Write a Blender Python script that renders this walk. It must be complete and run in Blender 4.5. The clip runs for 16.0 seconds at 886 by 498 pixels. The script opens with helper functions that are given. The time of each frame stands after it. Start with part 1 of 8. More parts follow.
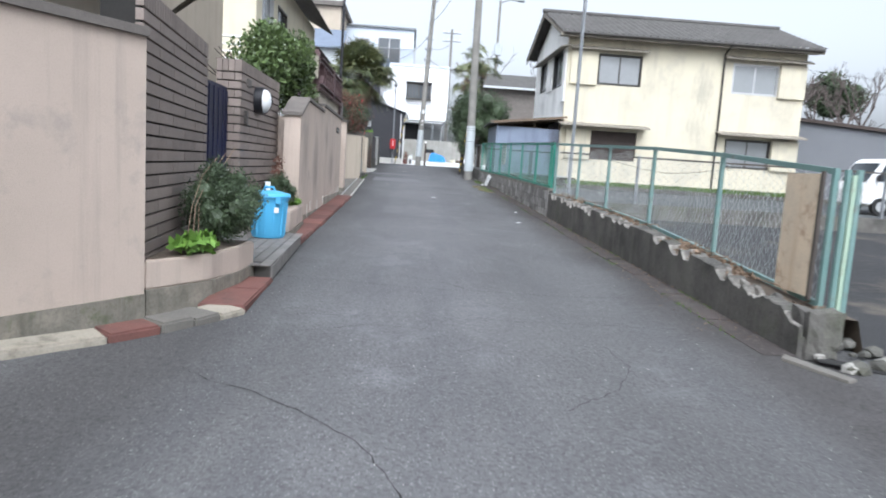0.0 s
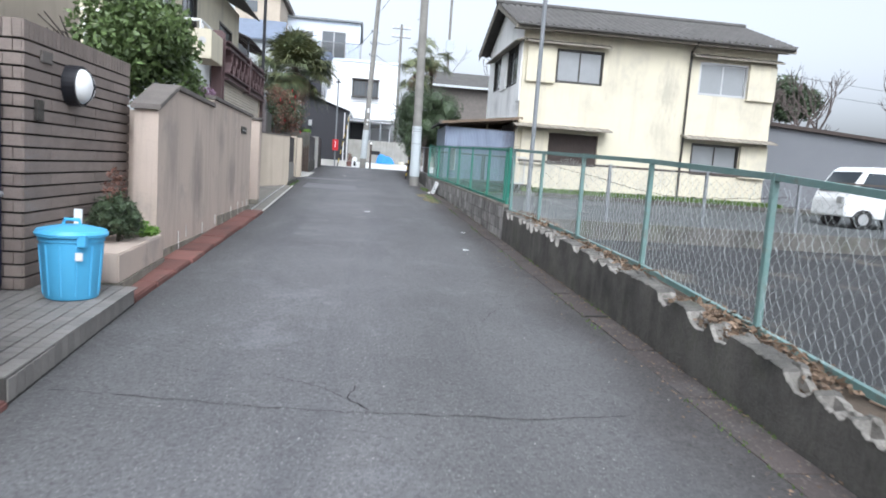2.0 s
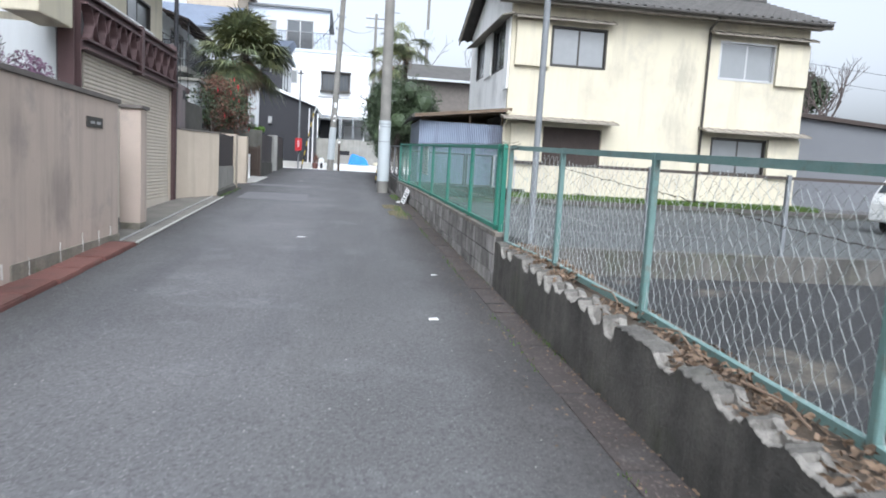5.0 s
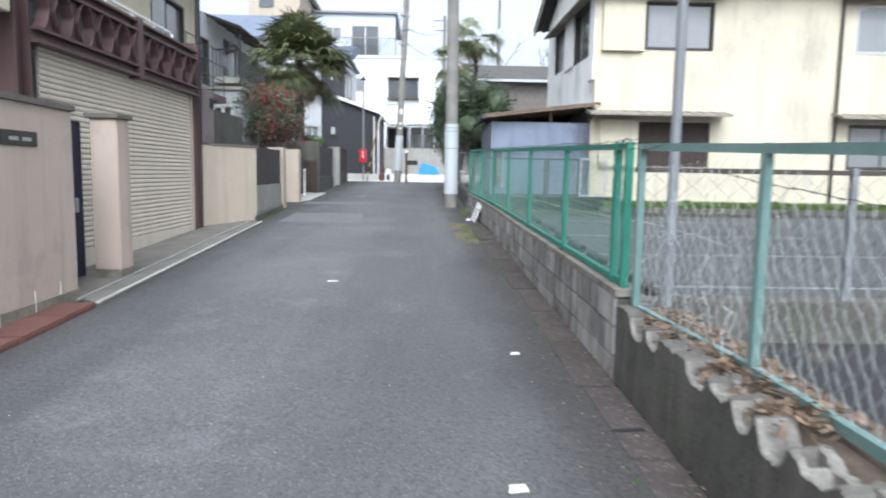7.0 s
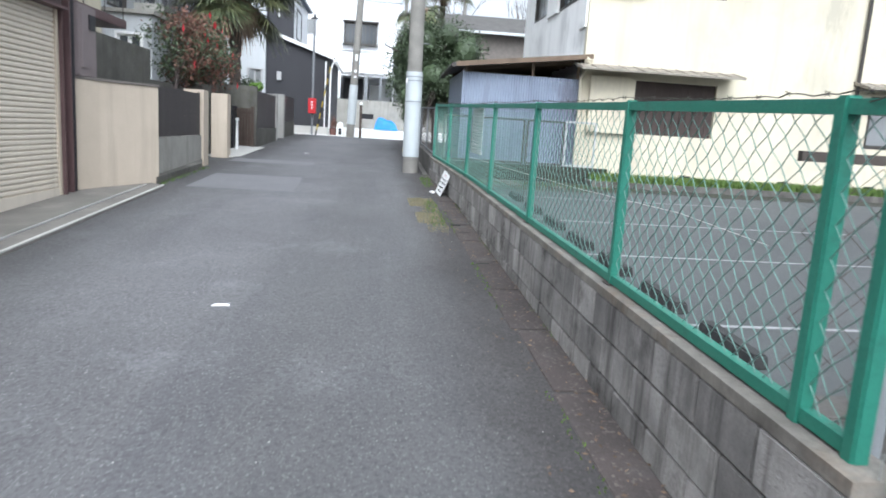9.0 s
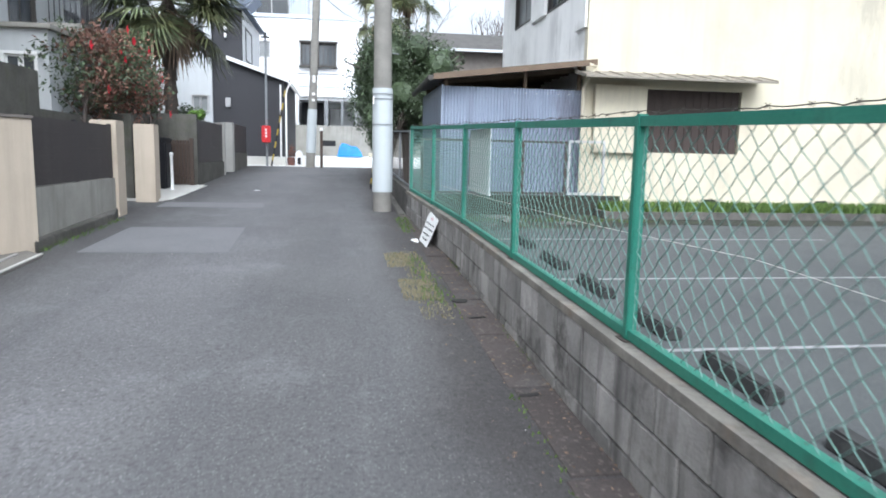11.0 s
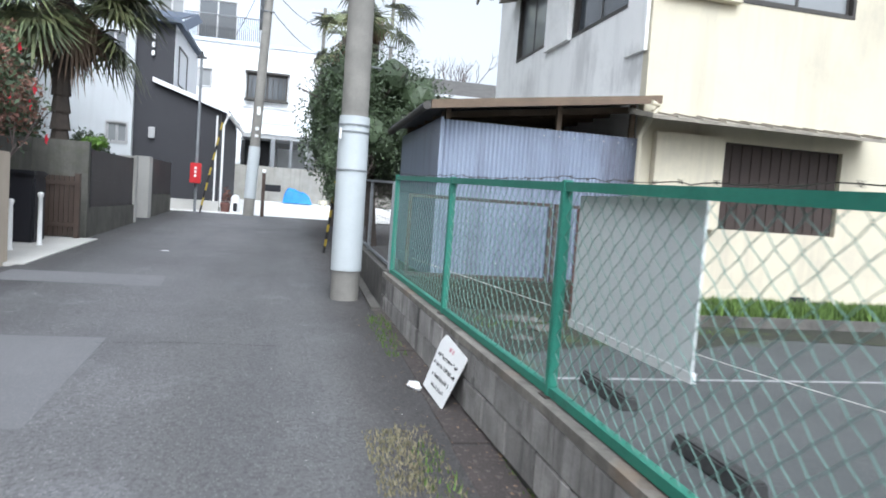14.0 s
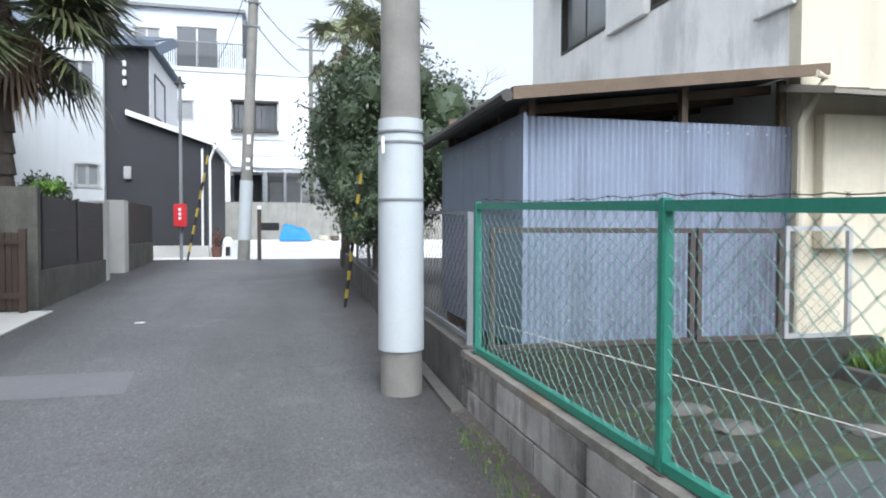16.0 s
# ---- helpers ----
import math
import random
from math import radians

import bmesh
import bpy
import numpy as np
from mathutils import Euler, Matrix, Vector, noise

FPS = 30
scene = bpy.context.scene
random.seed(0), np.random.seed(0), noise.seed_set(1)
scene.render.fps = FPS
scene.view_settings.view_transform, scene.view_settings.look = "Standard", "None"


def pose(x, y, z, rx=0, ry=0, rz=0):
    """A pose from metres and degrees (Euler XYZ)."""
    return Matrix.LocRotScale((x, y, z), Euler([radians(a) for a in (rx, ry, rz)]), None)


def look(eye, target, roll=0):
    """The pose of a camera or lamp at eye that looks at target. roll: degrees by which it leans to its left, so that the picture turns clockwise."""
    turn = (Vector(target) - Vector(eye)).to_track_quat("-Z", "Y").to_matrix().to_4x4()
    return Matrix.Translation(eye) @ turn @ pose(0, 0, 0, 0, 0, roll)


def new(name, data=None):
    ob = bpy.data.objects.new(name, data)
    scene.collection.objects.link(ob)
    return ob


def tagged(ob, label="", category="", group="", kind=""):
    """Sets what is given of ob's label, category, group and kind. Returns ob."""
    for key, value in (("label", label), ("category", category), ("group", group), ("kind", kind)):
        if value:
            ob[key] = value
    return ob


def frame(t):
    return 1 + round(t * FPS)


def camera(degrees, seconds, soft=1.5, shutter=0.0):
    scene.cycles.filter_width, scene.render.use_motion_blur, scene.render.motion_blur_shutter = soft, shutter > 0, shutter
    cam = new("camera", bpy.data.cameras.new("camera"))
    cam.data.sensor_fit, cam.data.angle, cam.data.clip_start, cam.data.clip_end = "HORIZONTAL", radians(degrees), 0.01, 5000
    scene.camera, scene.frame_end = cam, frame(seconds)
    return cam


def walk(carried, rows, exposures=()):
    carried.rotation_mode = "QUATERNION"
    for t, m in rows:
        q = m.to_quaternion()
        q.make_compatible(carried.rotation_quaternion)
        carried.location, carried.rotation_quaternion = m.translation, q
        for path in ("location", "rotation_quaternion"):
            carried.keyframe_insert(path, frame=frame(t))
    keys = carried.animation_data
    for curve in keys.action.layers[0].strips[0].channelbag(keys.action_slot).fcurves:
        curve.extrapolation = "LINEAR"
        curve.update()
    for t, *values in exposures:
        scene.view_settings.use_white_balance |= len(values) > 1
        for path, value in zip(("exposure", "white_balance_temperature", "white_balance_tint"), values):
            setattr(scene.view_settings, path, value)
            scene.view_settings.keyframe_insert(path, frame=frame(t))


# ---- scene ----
cam = camera(66.4, 16.0, 1.8, 0.35)
METRES, EYE, TILT, LEAN, TURN = 22.0, 1.45, 0.0, 0.0, -3.3
ROWS = [
    (0.0, 0.0, 0.0, 0.0, 0.44, -6.93, -3.6),
    (0.5, 0.0044, 0.0322, 0.0026, 3.4, -7.53, -3.06),
    (1.0, 0.008, 0.0614, 0.0054, 1.34, -7.46, -3.67),
    (1.5, 0.0158, 0.0919, 0.0069, -3.61, -6.17, -3.63),
    (2.0, 0.0164, 0.1229, 0.0089, -3.42, -6.67, -3.99),
    (2.5, 0.0222, 0.1543, 0.0109, -1.8, -6.63, -3.31),
    (3.0, 0.0242, 0.1832, 0.0119, -1.35, -6.07, -3.93),
    (3.5, 0.0316, 0.2151, 0.0121, -3.54, -5.98, -3.16),
    (4.0, 0.0328, 0.2456, 0.0128, -4.48, -7.24, -3.63),
    (6.5, 0.0512, 0.4053, 0.0182, -4.57, -5.73, -1.92),
    (7.0, 0.049, 0.4368, 0.019, 1.58, -6.4, -0.95),
    (7.5, 0.0489, 0.4707, 0.0197, 6.5, -7.45, 0.02),
    (8.0, 0.0473, 0.501, 0.0208, 2.04, -7.95, -1.04),
    (8.5, 0.0459, 0.5344, 0.0215, 3.86, -7.06, -1.18),
    (9.0, 0.0439, 0.5634, 0.0218, -1.95, -9.91, -3.57),
    (11.5, 0.036, 0.716, 0.0272, -5.82, -7.83, -0.6),
    (12.0, 0.0333, 0.7443, 0.0284, -8.48, -8.64, -1.82),
    (12.5, 0.0317, 0.7781, 0.0298, -4.15, -6.38, -1.3),
    (13.0, 0.0298, 0.8065, 0.0307, -6.77, -5.73, -3.47),
    (13.5, 0.0294, 0.8392, 0.032, -8.0, -4.64, -3.67),
    (14.0, 0.0263, 0.8691, 0.0329, -9.43, -3.73, -4.16),
    (14.5, 0.0213, 0.9027, 0.0335, -7.12, -3.77, -3.22),
    (15.0, 0.0172, 0.931, 0.0346, -7.61, -3.43, -2.69),
    (15.5, 0.0141, 0.9632, 0.0359, -8.23, -3.26, -0.92),
    (16.0, 0.0092, 0.9918, 0.0375, -10.11, -1.77, -0.17),
]
walk(cam, [(t, pose(0, 0, EYE, TILT, LEAN, TURN) @ pose(METRES * x, METRES * y, METRES * z, 90 + pitch, roll, yaw)) for t, x, y, z, yaw, pitch, roll in ROWS], [(0.0, 0.68, 5800, 9), (5.0, 0.66, 5800, 9), (9.0, 0.82, 5800, 8), (12.0, 0.76, 5800, 8), (16.0, 0.7, 5800, 8)])

# ---- light ----
world = bpy.data.worlds.new("overcast_sky")
scene.world = world
world.use_nodes = True
wn = world.node_tree
sky = wn.nodes.new("ShaderNodeTexSky")
sky.sky_type, sky.sun_disc = "NISHITA", False
sky.sun_elevation, sky.sun_rotation = radians(48), radians(178)
sky.air_density, sky.dust_density, sky.ozone_density = 1.0, 6.0, 1.0
pale = wn.nodes.new("ShaderNodeHueSaturation")
pale.inputs["Saturation"].default_value = 0.14
wn.links.new(sky.outputs[0], pale.inputs["Color"])
wn.links.new(pale.outputs[0], wn.nodes["Background"].inputs["Color"])
wn.nodes["Background"].inputs["Strength"].default_value = 0.195
sun_data = bpy.data.lights.new("sun", "SUN")
sun_data.energy, sun_data.angle, sun_data.color = 0.5, radians(40), (1.0, 0.985, 0.965)
sun = new("sun", sun_data)
sun.matrix_world = look((-24, -20, 48), (2, 12, 0))


# ---- building helpers ----
def G(y):
    """Height of the sloping lane at y."""
    return 0.1 + 0.0335 * max(-12.0, min(60.0, y))


def part(name, bm, material, parent=None, label="", smooth=False):
    """Links a bmesh as one mesh object, under a thing or a part when parent is given."""
    me = bpy.data.meshes.new(name)
    bmesh.ops.recalc_face_normals(bm, faces=bm.faces)
    if smooth:
        for e in bm.edges:
            if len(e.link_faces) == 2 and e.calc_face_angle(0.0) > 0.7:
                e.smooth = False
    bm.to_mesh(me)
    bm.free()
    if smooth:
        me.polygons.foreach_set("use_smooth", [True] * len(me.polygons))
    me.materials.append(material)
    ob = new(name, me)
    if parent:
        under(ob, parent)
    if label:
        ob["label"] = label
    return ob


def world_of(ob):
    return (world_of(ob.parent) @ ob.matrix_parent_inverse if ob.parent else Matrix()) @ ob.matrix_basis


def under(ob, parent):
    ob.parent = parent
    ob.matrix_parent_inverse = world_of(parent).inverted()


def raw(name, verts, faces, material, parent=None, smooth=False):
    me = bpy.data.meshes.new(name)
    me.from_pydata(verts, [], faces)
    if smooth:
        me.polygons.foreach_set("use_smooth", [True] * len(me.polygons))
    me.materials.append(material)
    ob = new(name, me)
    if parent:
        under(ob, parent)
    return ob


def thing(name, at, label, category, group="", kind=""):
    ob = new(name)
    ob.empty_display_size = 0.1
    ob.matrix_basis = Matrix.Translation(at)
    return tagged(ob, label, category, group, kind)


def structure(ob, label, category=""):
    return tagged(ob, label, category, "", "structure")


def B():
    return bmesh.new()


def box(bm, x0, x1, y0, y1, z0, z1, bevel=0.0, slope=0.0):
    """A box; slope raises it with y (metres per metre), measured from y0."""
    vs = [bm.verts.new((x, y, z + slope * (y - y0))) for x in (x0, x1) for y in (y0, y1) for z in (z0, z1)]
    fs = [bm.faces.new([vs[i] for i in q]) for q in ((0, 1, 3, 2), (4, 6, 7, 5), (0, 4, 5, 1), (2, 3, 7, 6), (0, 2, 6, 4), (1, 5, 7, 3))]
    if bevel:
        bmesh.ops.bevel(bm, geom=list({e for f in fs for e in f.edges}), offset=bevel, segments=2, affect="EDGES", clamp_overlap=True)
    return bm


def prism(bm, poly, vec, bevel=0.0):
    """A solid from a polygon of points pushed along vec."""
    vec = Vector(vec)
    a = [bm.verts.new(p) for p in poly]
    b = [bm.verts.new(Vector(p) + vec) for p in poly]
    fs = [bm.faces.new(a), bm.faces.new(b[::-1])]
    n = len(a)
    for i in range(n):
        fs.append(bm.faces.new((a[i], b[i], b[(i + 1) % n], a[(i + 1) % n])))
    if bevel:
        bmesh.ops.bevel(bm, geom=list({e for f in fs for e in f.edges}), offset=bevel, segments=2, affect="EDGES", clamp_overlap=True)
    return bm


def tube(bm, p, q, r, n=8, r2=None, caps=True):
    p, q = Vector(p), Vector(q)
    d = (q - p)
    if d.length < 1e-6:
        return bm
    d.normalize()
    u = d.orthogonal().normalized()
    w = d.cross(u)
    r2 = r if r2 is None else r2
    ra = [bm.verts.new(p + (u * math.cos(a) + w * math.sin(a)) * r) for a in (2 * math.pi * i / n for i in range(n))]
    rb = [bm.verts.new(q + (u * math.cos(a) + w * math.sin(a)) * r2) for a in (2 * math.pi * i / n for i in range(n))]
    for i in range(n):
        bm.faces.new((ra[i], ra[(i + 1) % n], rb[(i + 1) % n], rb[i]))
    if caps:
        bm.faces.new(ra[::-1])
        bm.faces.new(rb)
    return bm


def path_tube(bm, pts, r, n=6):
    """One unbroken tube along a line of points."""
    pts = [Vector(p) for p in pts]
    side, rings = None, []
    for i, p in enumerate(pts):
        d = (pts[min(i + 1, len(pts) - 1)] - pts[max(i - 1, 0)]).normalized()
        u = side - d * side.dot(d) if side else d.orthogonal()
        side = (u if u.length > 1e-3 else d.orthogonal()).normalized()
        w = d.cross(side)
        rings.append([bm.verts.new(p + (side * math.cos(2 * math.pi * k / n) + w * math.sin(2 * math.pi * k / n)) * r) for k in range(n)])
    for a, b in zip(rings, rings[1:]):
        for k in range(n):
            bm.faces.new((a[k], a[(k + 1) % n], b[(k + 1) % n], b[k]))
    bm.faces.new(rings[0][::-1])
    bm.faces.new(rings[-1])
    return bm


def lathe(bm, at, profile, n=20):
    """Turns a profile of (radius, height) about a vertical axis."""
    rings = []
    for r, h in profile:
        rings.append([bm.verts.new((at[0] + r * math.cos(2 * math.pi * i / n), at[1] + r * math.sin(2 * math.pi * i / n), at[2] + h)) for i in range(n)])
    for a, b in zip(rings, rings[1:]):
        for i in range(n):
            bm.faces.new((a[i], a[(i + 1) % n], b[(i + 1) % n], b[i]))
    bm.faces.new(rings[0][::-1])
    bm.faces.new(rings[-1])
    return bm


def plan_wall(bm, pts, thick, z0, z1, side=1):
    """An upright wall along a line of (x, y) points; z0 and z1 are numbers or functions of y; it lies on the given side of the line."""
    f0 = z0 if callable(z0) else (lambda y: z0)
    f1 = z1 if callable(z1) else (lambda y: z1)
    n = len(pts)
    off = []
    for i in range(n):
        a, b = Vector(pts[max(0, i - 1)]), Vector(pts[min(n - 1, i + 1)])
        d = (b - a).normalized()
        off.append(Vector(pts[i]) + Vector((-d.y, d.x)) * thick * side)
    rows = []
    for p, q in zip(pts, off):
        rows.append([bm.verts.new((p[0], p[1], f0(p[1]))), bm.verts.new((p[0], p[1], f1(p[1]))), bm.verts.new((q[0], q[1], f1(p[1]))), bm.verts.new((q[0], q[1], f0(p[1])))])
    for a, b in zip(rows, rows[1:]):
        for i in range(4):
            bm.faces.new((a[i], a[(i + 1) % 4], b[(i + 1) % 4], b[i]))
    bm.faces.new(rows[0])
    bm.faces.new(rows[-1][::-1])
    return bm


# ---- materials ----
def mat(name, base, rough=0.8, second=None, scale=3.0, mix=0.5, grain=60.0, grain_amount=0.15, bump=0.2, bump_scale=None, metal=0.0, streak=None, streak_amount=0.0, stretch=(5.0, 5.0, 0.35),
        spec=0.4, spots=(), speck=None, speck_scale=300.0, speck_amount=0.0, speck_from=0.72, island=0.0, rnd=0.0, blot=None, blot_scale=1.0, blot_amount=0.0):
    """A surface with a broad stain, a fine grain, optional vertical streaks, specks, blots, a variation from piece to piece, and relief."""
    m = bpy.data.materials.new(name)
    m.use_nodes = True
    nt = m.node_tree
    nd, ln = nt.nodes, nt.links
    p = nd["Principled BSDF"]
    geo = nd.new("ShaderNodeNewGeometry")
    pos = geo.outputs["Position"]

    def noise_of(sc, detail=5.0, stretch=None, r=0.6):
        t = nd.new("ShaderNodeTexNoise")
        t.inputs["Scale"].default_value, t.inputs["Detail"].default_value, t.inputs["Roughness"].default_value = sc, detail, r
        if stretch:
            mp = nd.new("ShaderNodeMapping")
            mp.inputs["Scale"].default_value = stretch
            ln.new(pos, mp.inputs["Vector"])
            ln.new(mp.outputs[0], t.inputs["Vector"])
        else:
            ln.new(pos, t.inputs["Vector"])
        return t.outputs["Fac"]

    def ramp(fac, lo, hi):
        r = nd.new("ShaderNodeMapRange")
        r.inputs["From Min"].default_value, r.inputs["From Max"].default_value = lo, hi
        ln.new(fac, r.inputs["Value"])
        return r.outputs["Result"]

    def blend(a, b, fac, amount=1.0, kind="MIX"):
        x = nd.new("ShaderNodeMix")
        x.data_type, x.blend_type = "RGBA", kind
        for i, v in (("A", a), ("B", b)):
            s = [k for k in x.inputs if k.name == i and k.type == "RGBA"][0]
            if isinstance(v, tuple):
                s.default_value = (*v, 1)
            else:
                ln.new(v, s)
        k = nd.new("ShaderNodeMath")
        k.operation = "MULTIPLY"
        k.inputs[1].default_value = amount
        if fac is None:
            k.inputs[0].default_value = 1.0
        else:
            ln.new(fac, k.inputs[0])
        ln.new(k.outputs[0], [q for q in x.inputs if q.name == "Factor" and q.type == "VALUE"][0])
        return [o for o in x.outputs if o.type == "RGBA"][0]

    second = second or tuple(c * 0.72 for c in base)
    col = blend(base, second, ramp(noise_of(scale), 0.35, 0.7), mix)
    if blot:
        col = blend(col, blot, ramp(noise_of(blot_scale, 6.0, None, 0.7), 0.55, 0.68), blot_amount)
    if streak:
        a = ramp(noise_of(1.0, 6.0, stretch, 0.65), 0.5, 0.72)
        col = blend(col, streak, a, streak_amount)
    for cx, cy, cz, rx, ry, rz, amount in spots:
        sb = nd.new("ShaderNodeVectorMath")
        sb.operation = "SUBTRACT"
        sb.inputs[1].default_value = (cx, cy, cz)
        ln.new(pos, sb.inputs[0])
        dv = nd.new("ShaderNodeVectorMath")
        dv.operation = "DIVIDE"
        dv.inputs[1].default_value = (rx, ry, rz)
        ln.new(sb.outputs[0], dv.inputs[0])
        le = nd.new("ShaderNodeVectorMath")
        le.operation = "LENGTH"
        ln.new(dv.outputs[0], le.inputs[0])
        ad = nd.new("ShaderNodeMath")
        ad.operation = "SUBTRACT"
        ln.new(ramp(noise_of(2.6, 6.0, (2.0, 2.0, 0.6), 0.7), 0.3, 0.7), ad.inputs[0])
        ln.new(le.outputs["Value"], ad.inputs[1])
        col = blend(col, streak or second, ramp(ad.outputs[0], -0.55, 0.35), amount)
    g = noise_of(grain, 4.0)
    col = blend(col, tuple(c * 0.35 for c in base), ramp(g, 0.45, 0.75), grain_amount)
    if speck:
        v = nd.new("ShaderNodeTexVoronoi")
        v.inputs["Scale"].default_value = speck_scale
        ln.new(pos, v.inputs["Vector"])
        sp = nd.new("ShaderNodeSeparateColor")
        ln.new(v.outputs["Color"], sp.inputs[0])
        col = blend(col, speck, ramp(sp.outputs[0], speck_from, 1.0), speck_amount)
    if island or rnd:
        src = geo.outputs["Random Per Island"] if island else nd.new("ShaderNodeObjectInfo").outputs["Random"]
        hv = nd.new("ShaderNodeHueSaturation")
        amt = island or rnd
        r = nd.new("ShaderNodeMapRange")
        r.inputs["To Min"].default_value, r.inputs["To Max"].default_value = 1 - amt, 1 + amt
        ln.new(src, r.inputs["Value"])
        ln.new(r.outputs["Result"], hv.inputs["Value"])
        ln.new(col, hv.inputs["Color"])
        col = hv.outputs[0]
    ln.new(col, p.inputs["Base Color"])
    rr = nd.new("ShaderNodeMapRange")
    rr.inputs["To Min"].default_value, rr.inputs["To Max"].default_value = max(0.05, rough - 0.1), min(1, rough + 0.1)
    ln.new(g, rr.inputs["Value"])
    ln.new(rr.outputs["Result"], p.inputs["Roughness"])
    p.inputs["Metallic"].default_value = metal
    p.inputs["Specular IOR Level"].default_value = spec
    if bump:
        bp = nd.new("ShaderNodeBump")
        bp.inputs["Strength"].default_value, bp.inputs["Distance"].default_value = bump, 0.01
        ln.new(noise_of(bump_scale or grain, 6.0), bp.inputs["Height"])
        ln.new(bp.outputs[0], p.inputs["Normal"])
    return m


def glass_mat(name, tint=(0.05, 0.06, 0.07), rough=0.08):
    m = mat(name, tint, rough, grain_amount=0.0, mix=0.3, bump=0.0, spec=0.9)
    return m


ASPHALT = mat("asphalt", (0.126, 0.125, 0.126), 0.88, (0.084, 0.083, 0.085), 0.4, 0.9, 42, 0.8, 1.0, 70, speck=(0.44, 0.44, 0.43), speck_scale=130, speck_amount=0.28, speck_from=0.9, blot=(0.16, 0.16, 0.165), blot_scale=1.3, blot_amount=0.6, streak=(0.08, 0.08, 0.085), streak_amount=0.75, stretch=(1.6, 0.2, 1.0))


def lane_wear(m, rows):
    """Tyre-polished and dirty bands along the lane: rows of (x centre, half width, ragged amount, colour, strength)."""
    nd, ln = m.node_tree.nodes, m.node_tree.links
    p = nd["Principled BSDF"]
    col = p.inputs["Base Color"].links[0].from_socket
    geo = nd.new("ShaderNodeNewGeometry")
    sep = nd.new("ShaderNodeSeparateXYZ")
    ln.new(geo.outputs["Position"], sep.inputs[0])

    def math_of(op, a, b):
        k = nd.new("ShaderNodeMath")
        k.operation = op
        for i, v in enumerate((a, b)):
            if isinstance(v, float):
                k.inputs[i].default_value = v
            else:
                ln.new(v, k.inputs[i])
        return k.outputs[0]

    for cx, half, ragged, tint, strength in rows:
        t = nd.new("ShaderNodeTexNoise")
        t.inputs["Scale"].default_value, t.inputs["Detail"].default_value, t.inputs["Roughness"].default_value = 1.1, 7.0, 0.68
        mp = nd.new("ShaderNodeMapping")
        mp.inputs["Scale"].default_value = (1.0, 0.45, 1.0)
        mp.inputs["Location"].default_value = (cx * 7, 3 + cx, 0)
        ln.new(geo.outputs["Position"], mp.inputs["Vector"])
        ln.new(mp.outputs[0], t.inputs["Vector"])
        off = math_of("ABSOLUTE", math_of("SUBTRACT", sep.outputs[0], cx), 0.0)
        off = math_of("ADD", off, math_of("MULTIPLY", math_of("SUBTRACT", t.outputs["Fac"], 0.5), ragged))
        r = nd.new("ShaderNodeMapRange")
        r.interpolation_type = "SMOOTHSTEP"
        r.inputs["From Min"].default_value, r.inputs["From Max"].default_value = half, half * 0.25
        r.inputs["To Max"].default_value = strength
        ln.new(off, r.inputs["Value"])
        x = nd.new("ShaderNodeMix")
        x.data_type, x.blend_type = "RGBA", "MULTIPLY"
        ln.new(r.outputs["Result"], [q for q in x.inputs if q.name == "Factor" and q.type == "VALUE"][0])
        a, b = [q for q in x.inputs if q.type == "RGBA"][:2]
        ln.new(col, a)
        b.default_value = (*tint, 1)
        col = [o for o in x.outputs if o.type == "RGBA"][0]
    ln.new(col, p.inputs["Base Color"])
    return m


lane_wear(ASPHALT, [(0.2, 1.1, 1.3, (1.25, 1.25, 1.26), 0.9), (2.75, 0.85, 0.9, (0.5, 0.46, 0.44), 0.85), (-1.55, 0.7, 0.7, (0.55, 0.53, 0.52), 0.7)])
YARD = mat("dark_yard_asphalt", (0.04, 0.04, 0.041), 0.9, (0.024, 0.024, 0.025), 0.6, 0.9, 100, 0.4, 0.6, 150, blot=(0.15, 0.13, 0.1), blot_scale=0.7, blot_amount=0.75)
CONCRETE_AGED = mat("aged_grey_concrete", (0.125, 0.12, 0.105), 0.95, (0.07, 0.068, 0.06), 2.6, 0.85, 50, 0.4, 0.7, streak=(0.045, 0.044, 0.036), streak_amount=0.6, blot=(0.075, 0.08, 0.045), blot_scale=2.2, blot_amount=0.5)
PLINTH = mat("mossy_concrete_foot", (0.27, 0.245, 0.2), 0.95, (0.15, 0.14, 0.115), 6.0, 0.9, 45, 0.45, 0.8, blot=(0.1, 0.115, 0.055), blot_scale=4.5, blot_amount=0.75, streak=(0.1, 0.092, 0.07), streak_amount=0.65, stretch=(7, 7, 1.2))
COURT = mat("bright_court_concrete", (0.78, 0.77, 0.74), 0.9, (0.68, 0.67, 0.64), 1.0, 0.6, 80, 0.12, 0.2)
ASPHALT_LOT = mat("worn_lot_asphalt", (0.085, 0.09, 0.09), 0.92, (0.055, 0.06, 0.06), 0.5, 0.9, 120, 0.3, 0.5, 200, speck=(0.22, 0.22, 0.22), speck_scale=150, speck_amount=0.2, streak=(0.055, 0.08, 0.025), spots=((4.6, 25.9, 0.95, 2.6, 1.0, 1, 0.8), (3.4, 24.6, 0.9, 0.5, 1.8, 1, 0.6), (6.4, 26.0, 0.95, 1.5, 0.7, 1, 0.8)))
PATCH = mat("asphalt_patch", (0.16, 0.16, 0.165), 0.9, (0.13, 0.13, 0.135), 1.5, 0.7, 160, 0.3, 0.5, 220, speck=(0.28, 0.28, 0.28), speck_scale=110, speck_amount=0.3)
CRACK = mat("crack_dark", (0.025, 0.024, 0.023), 0.95, grain=90)
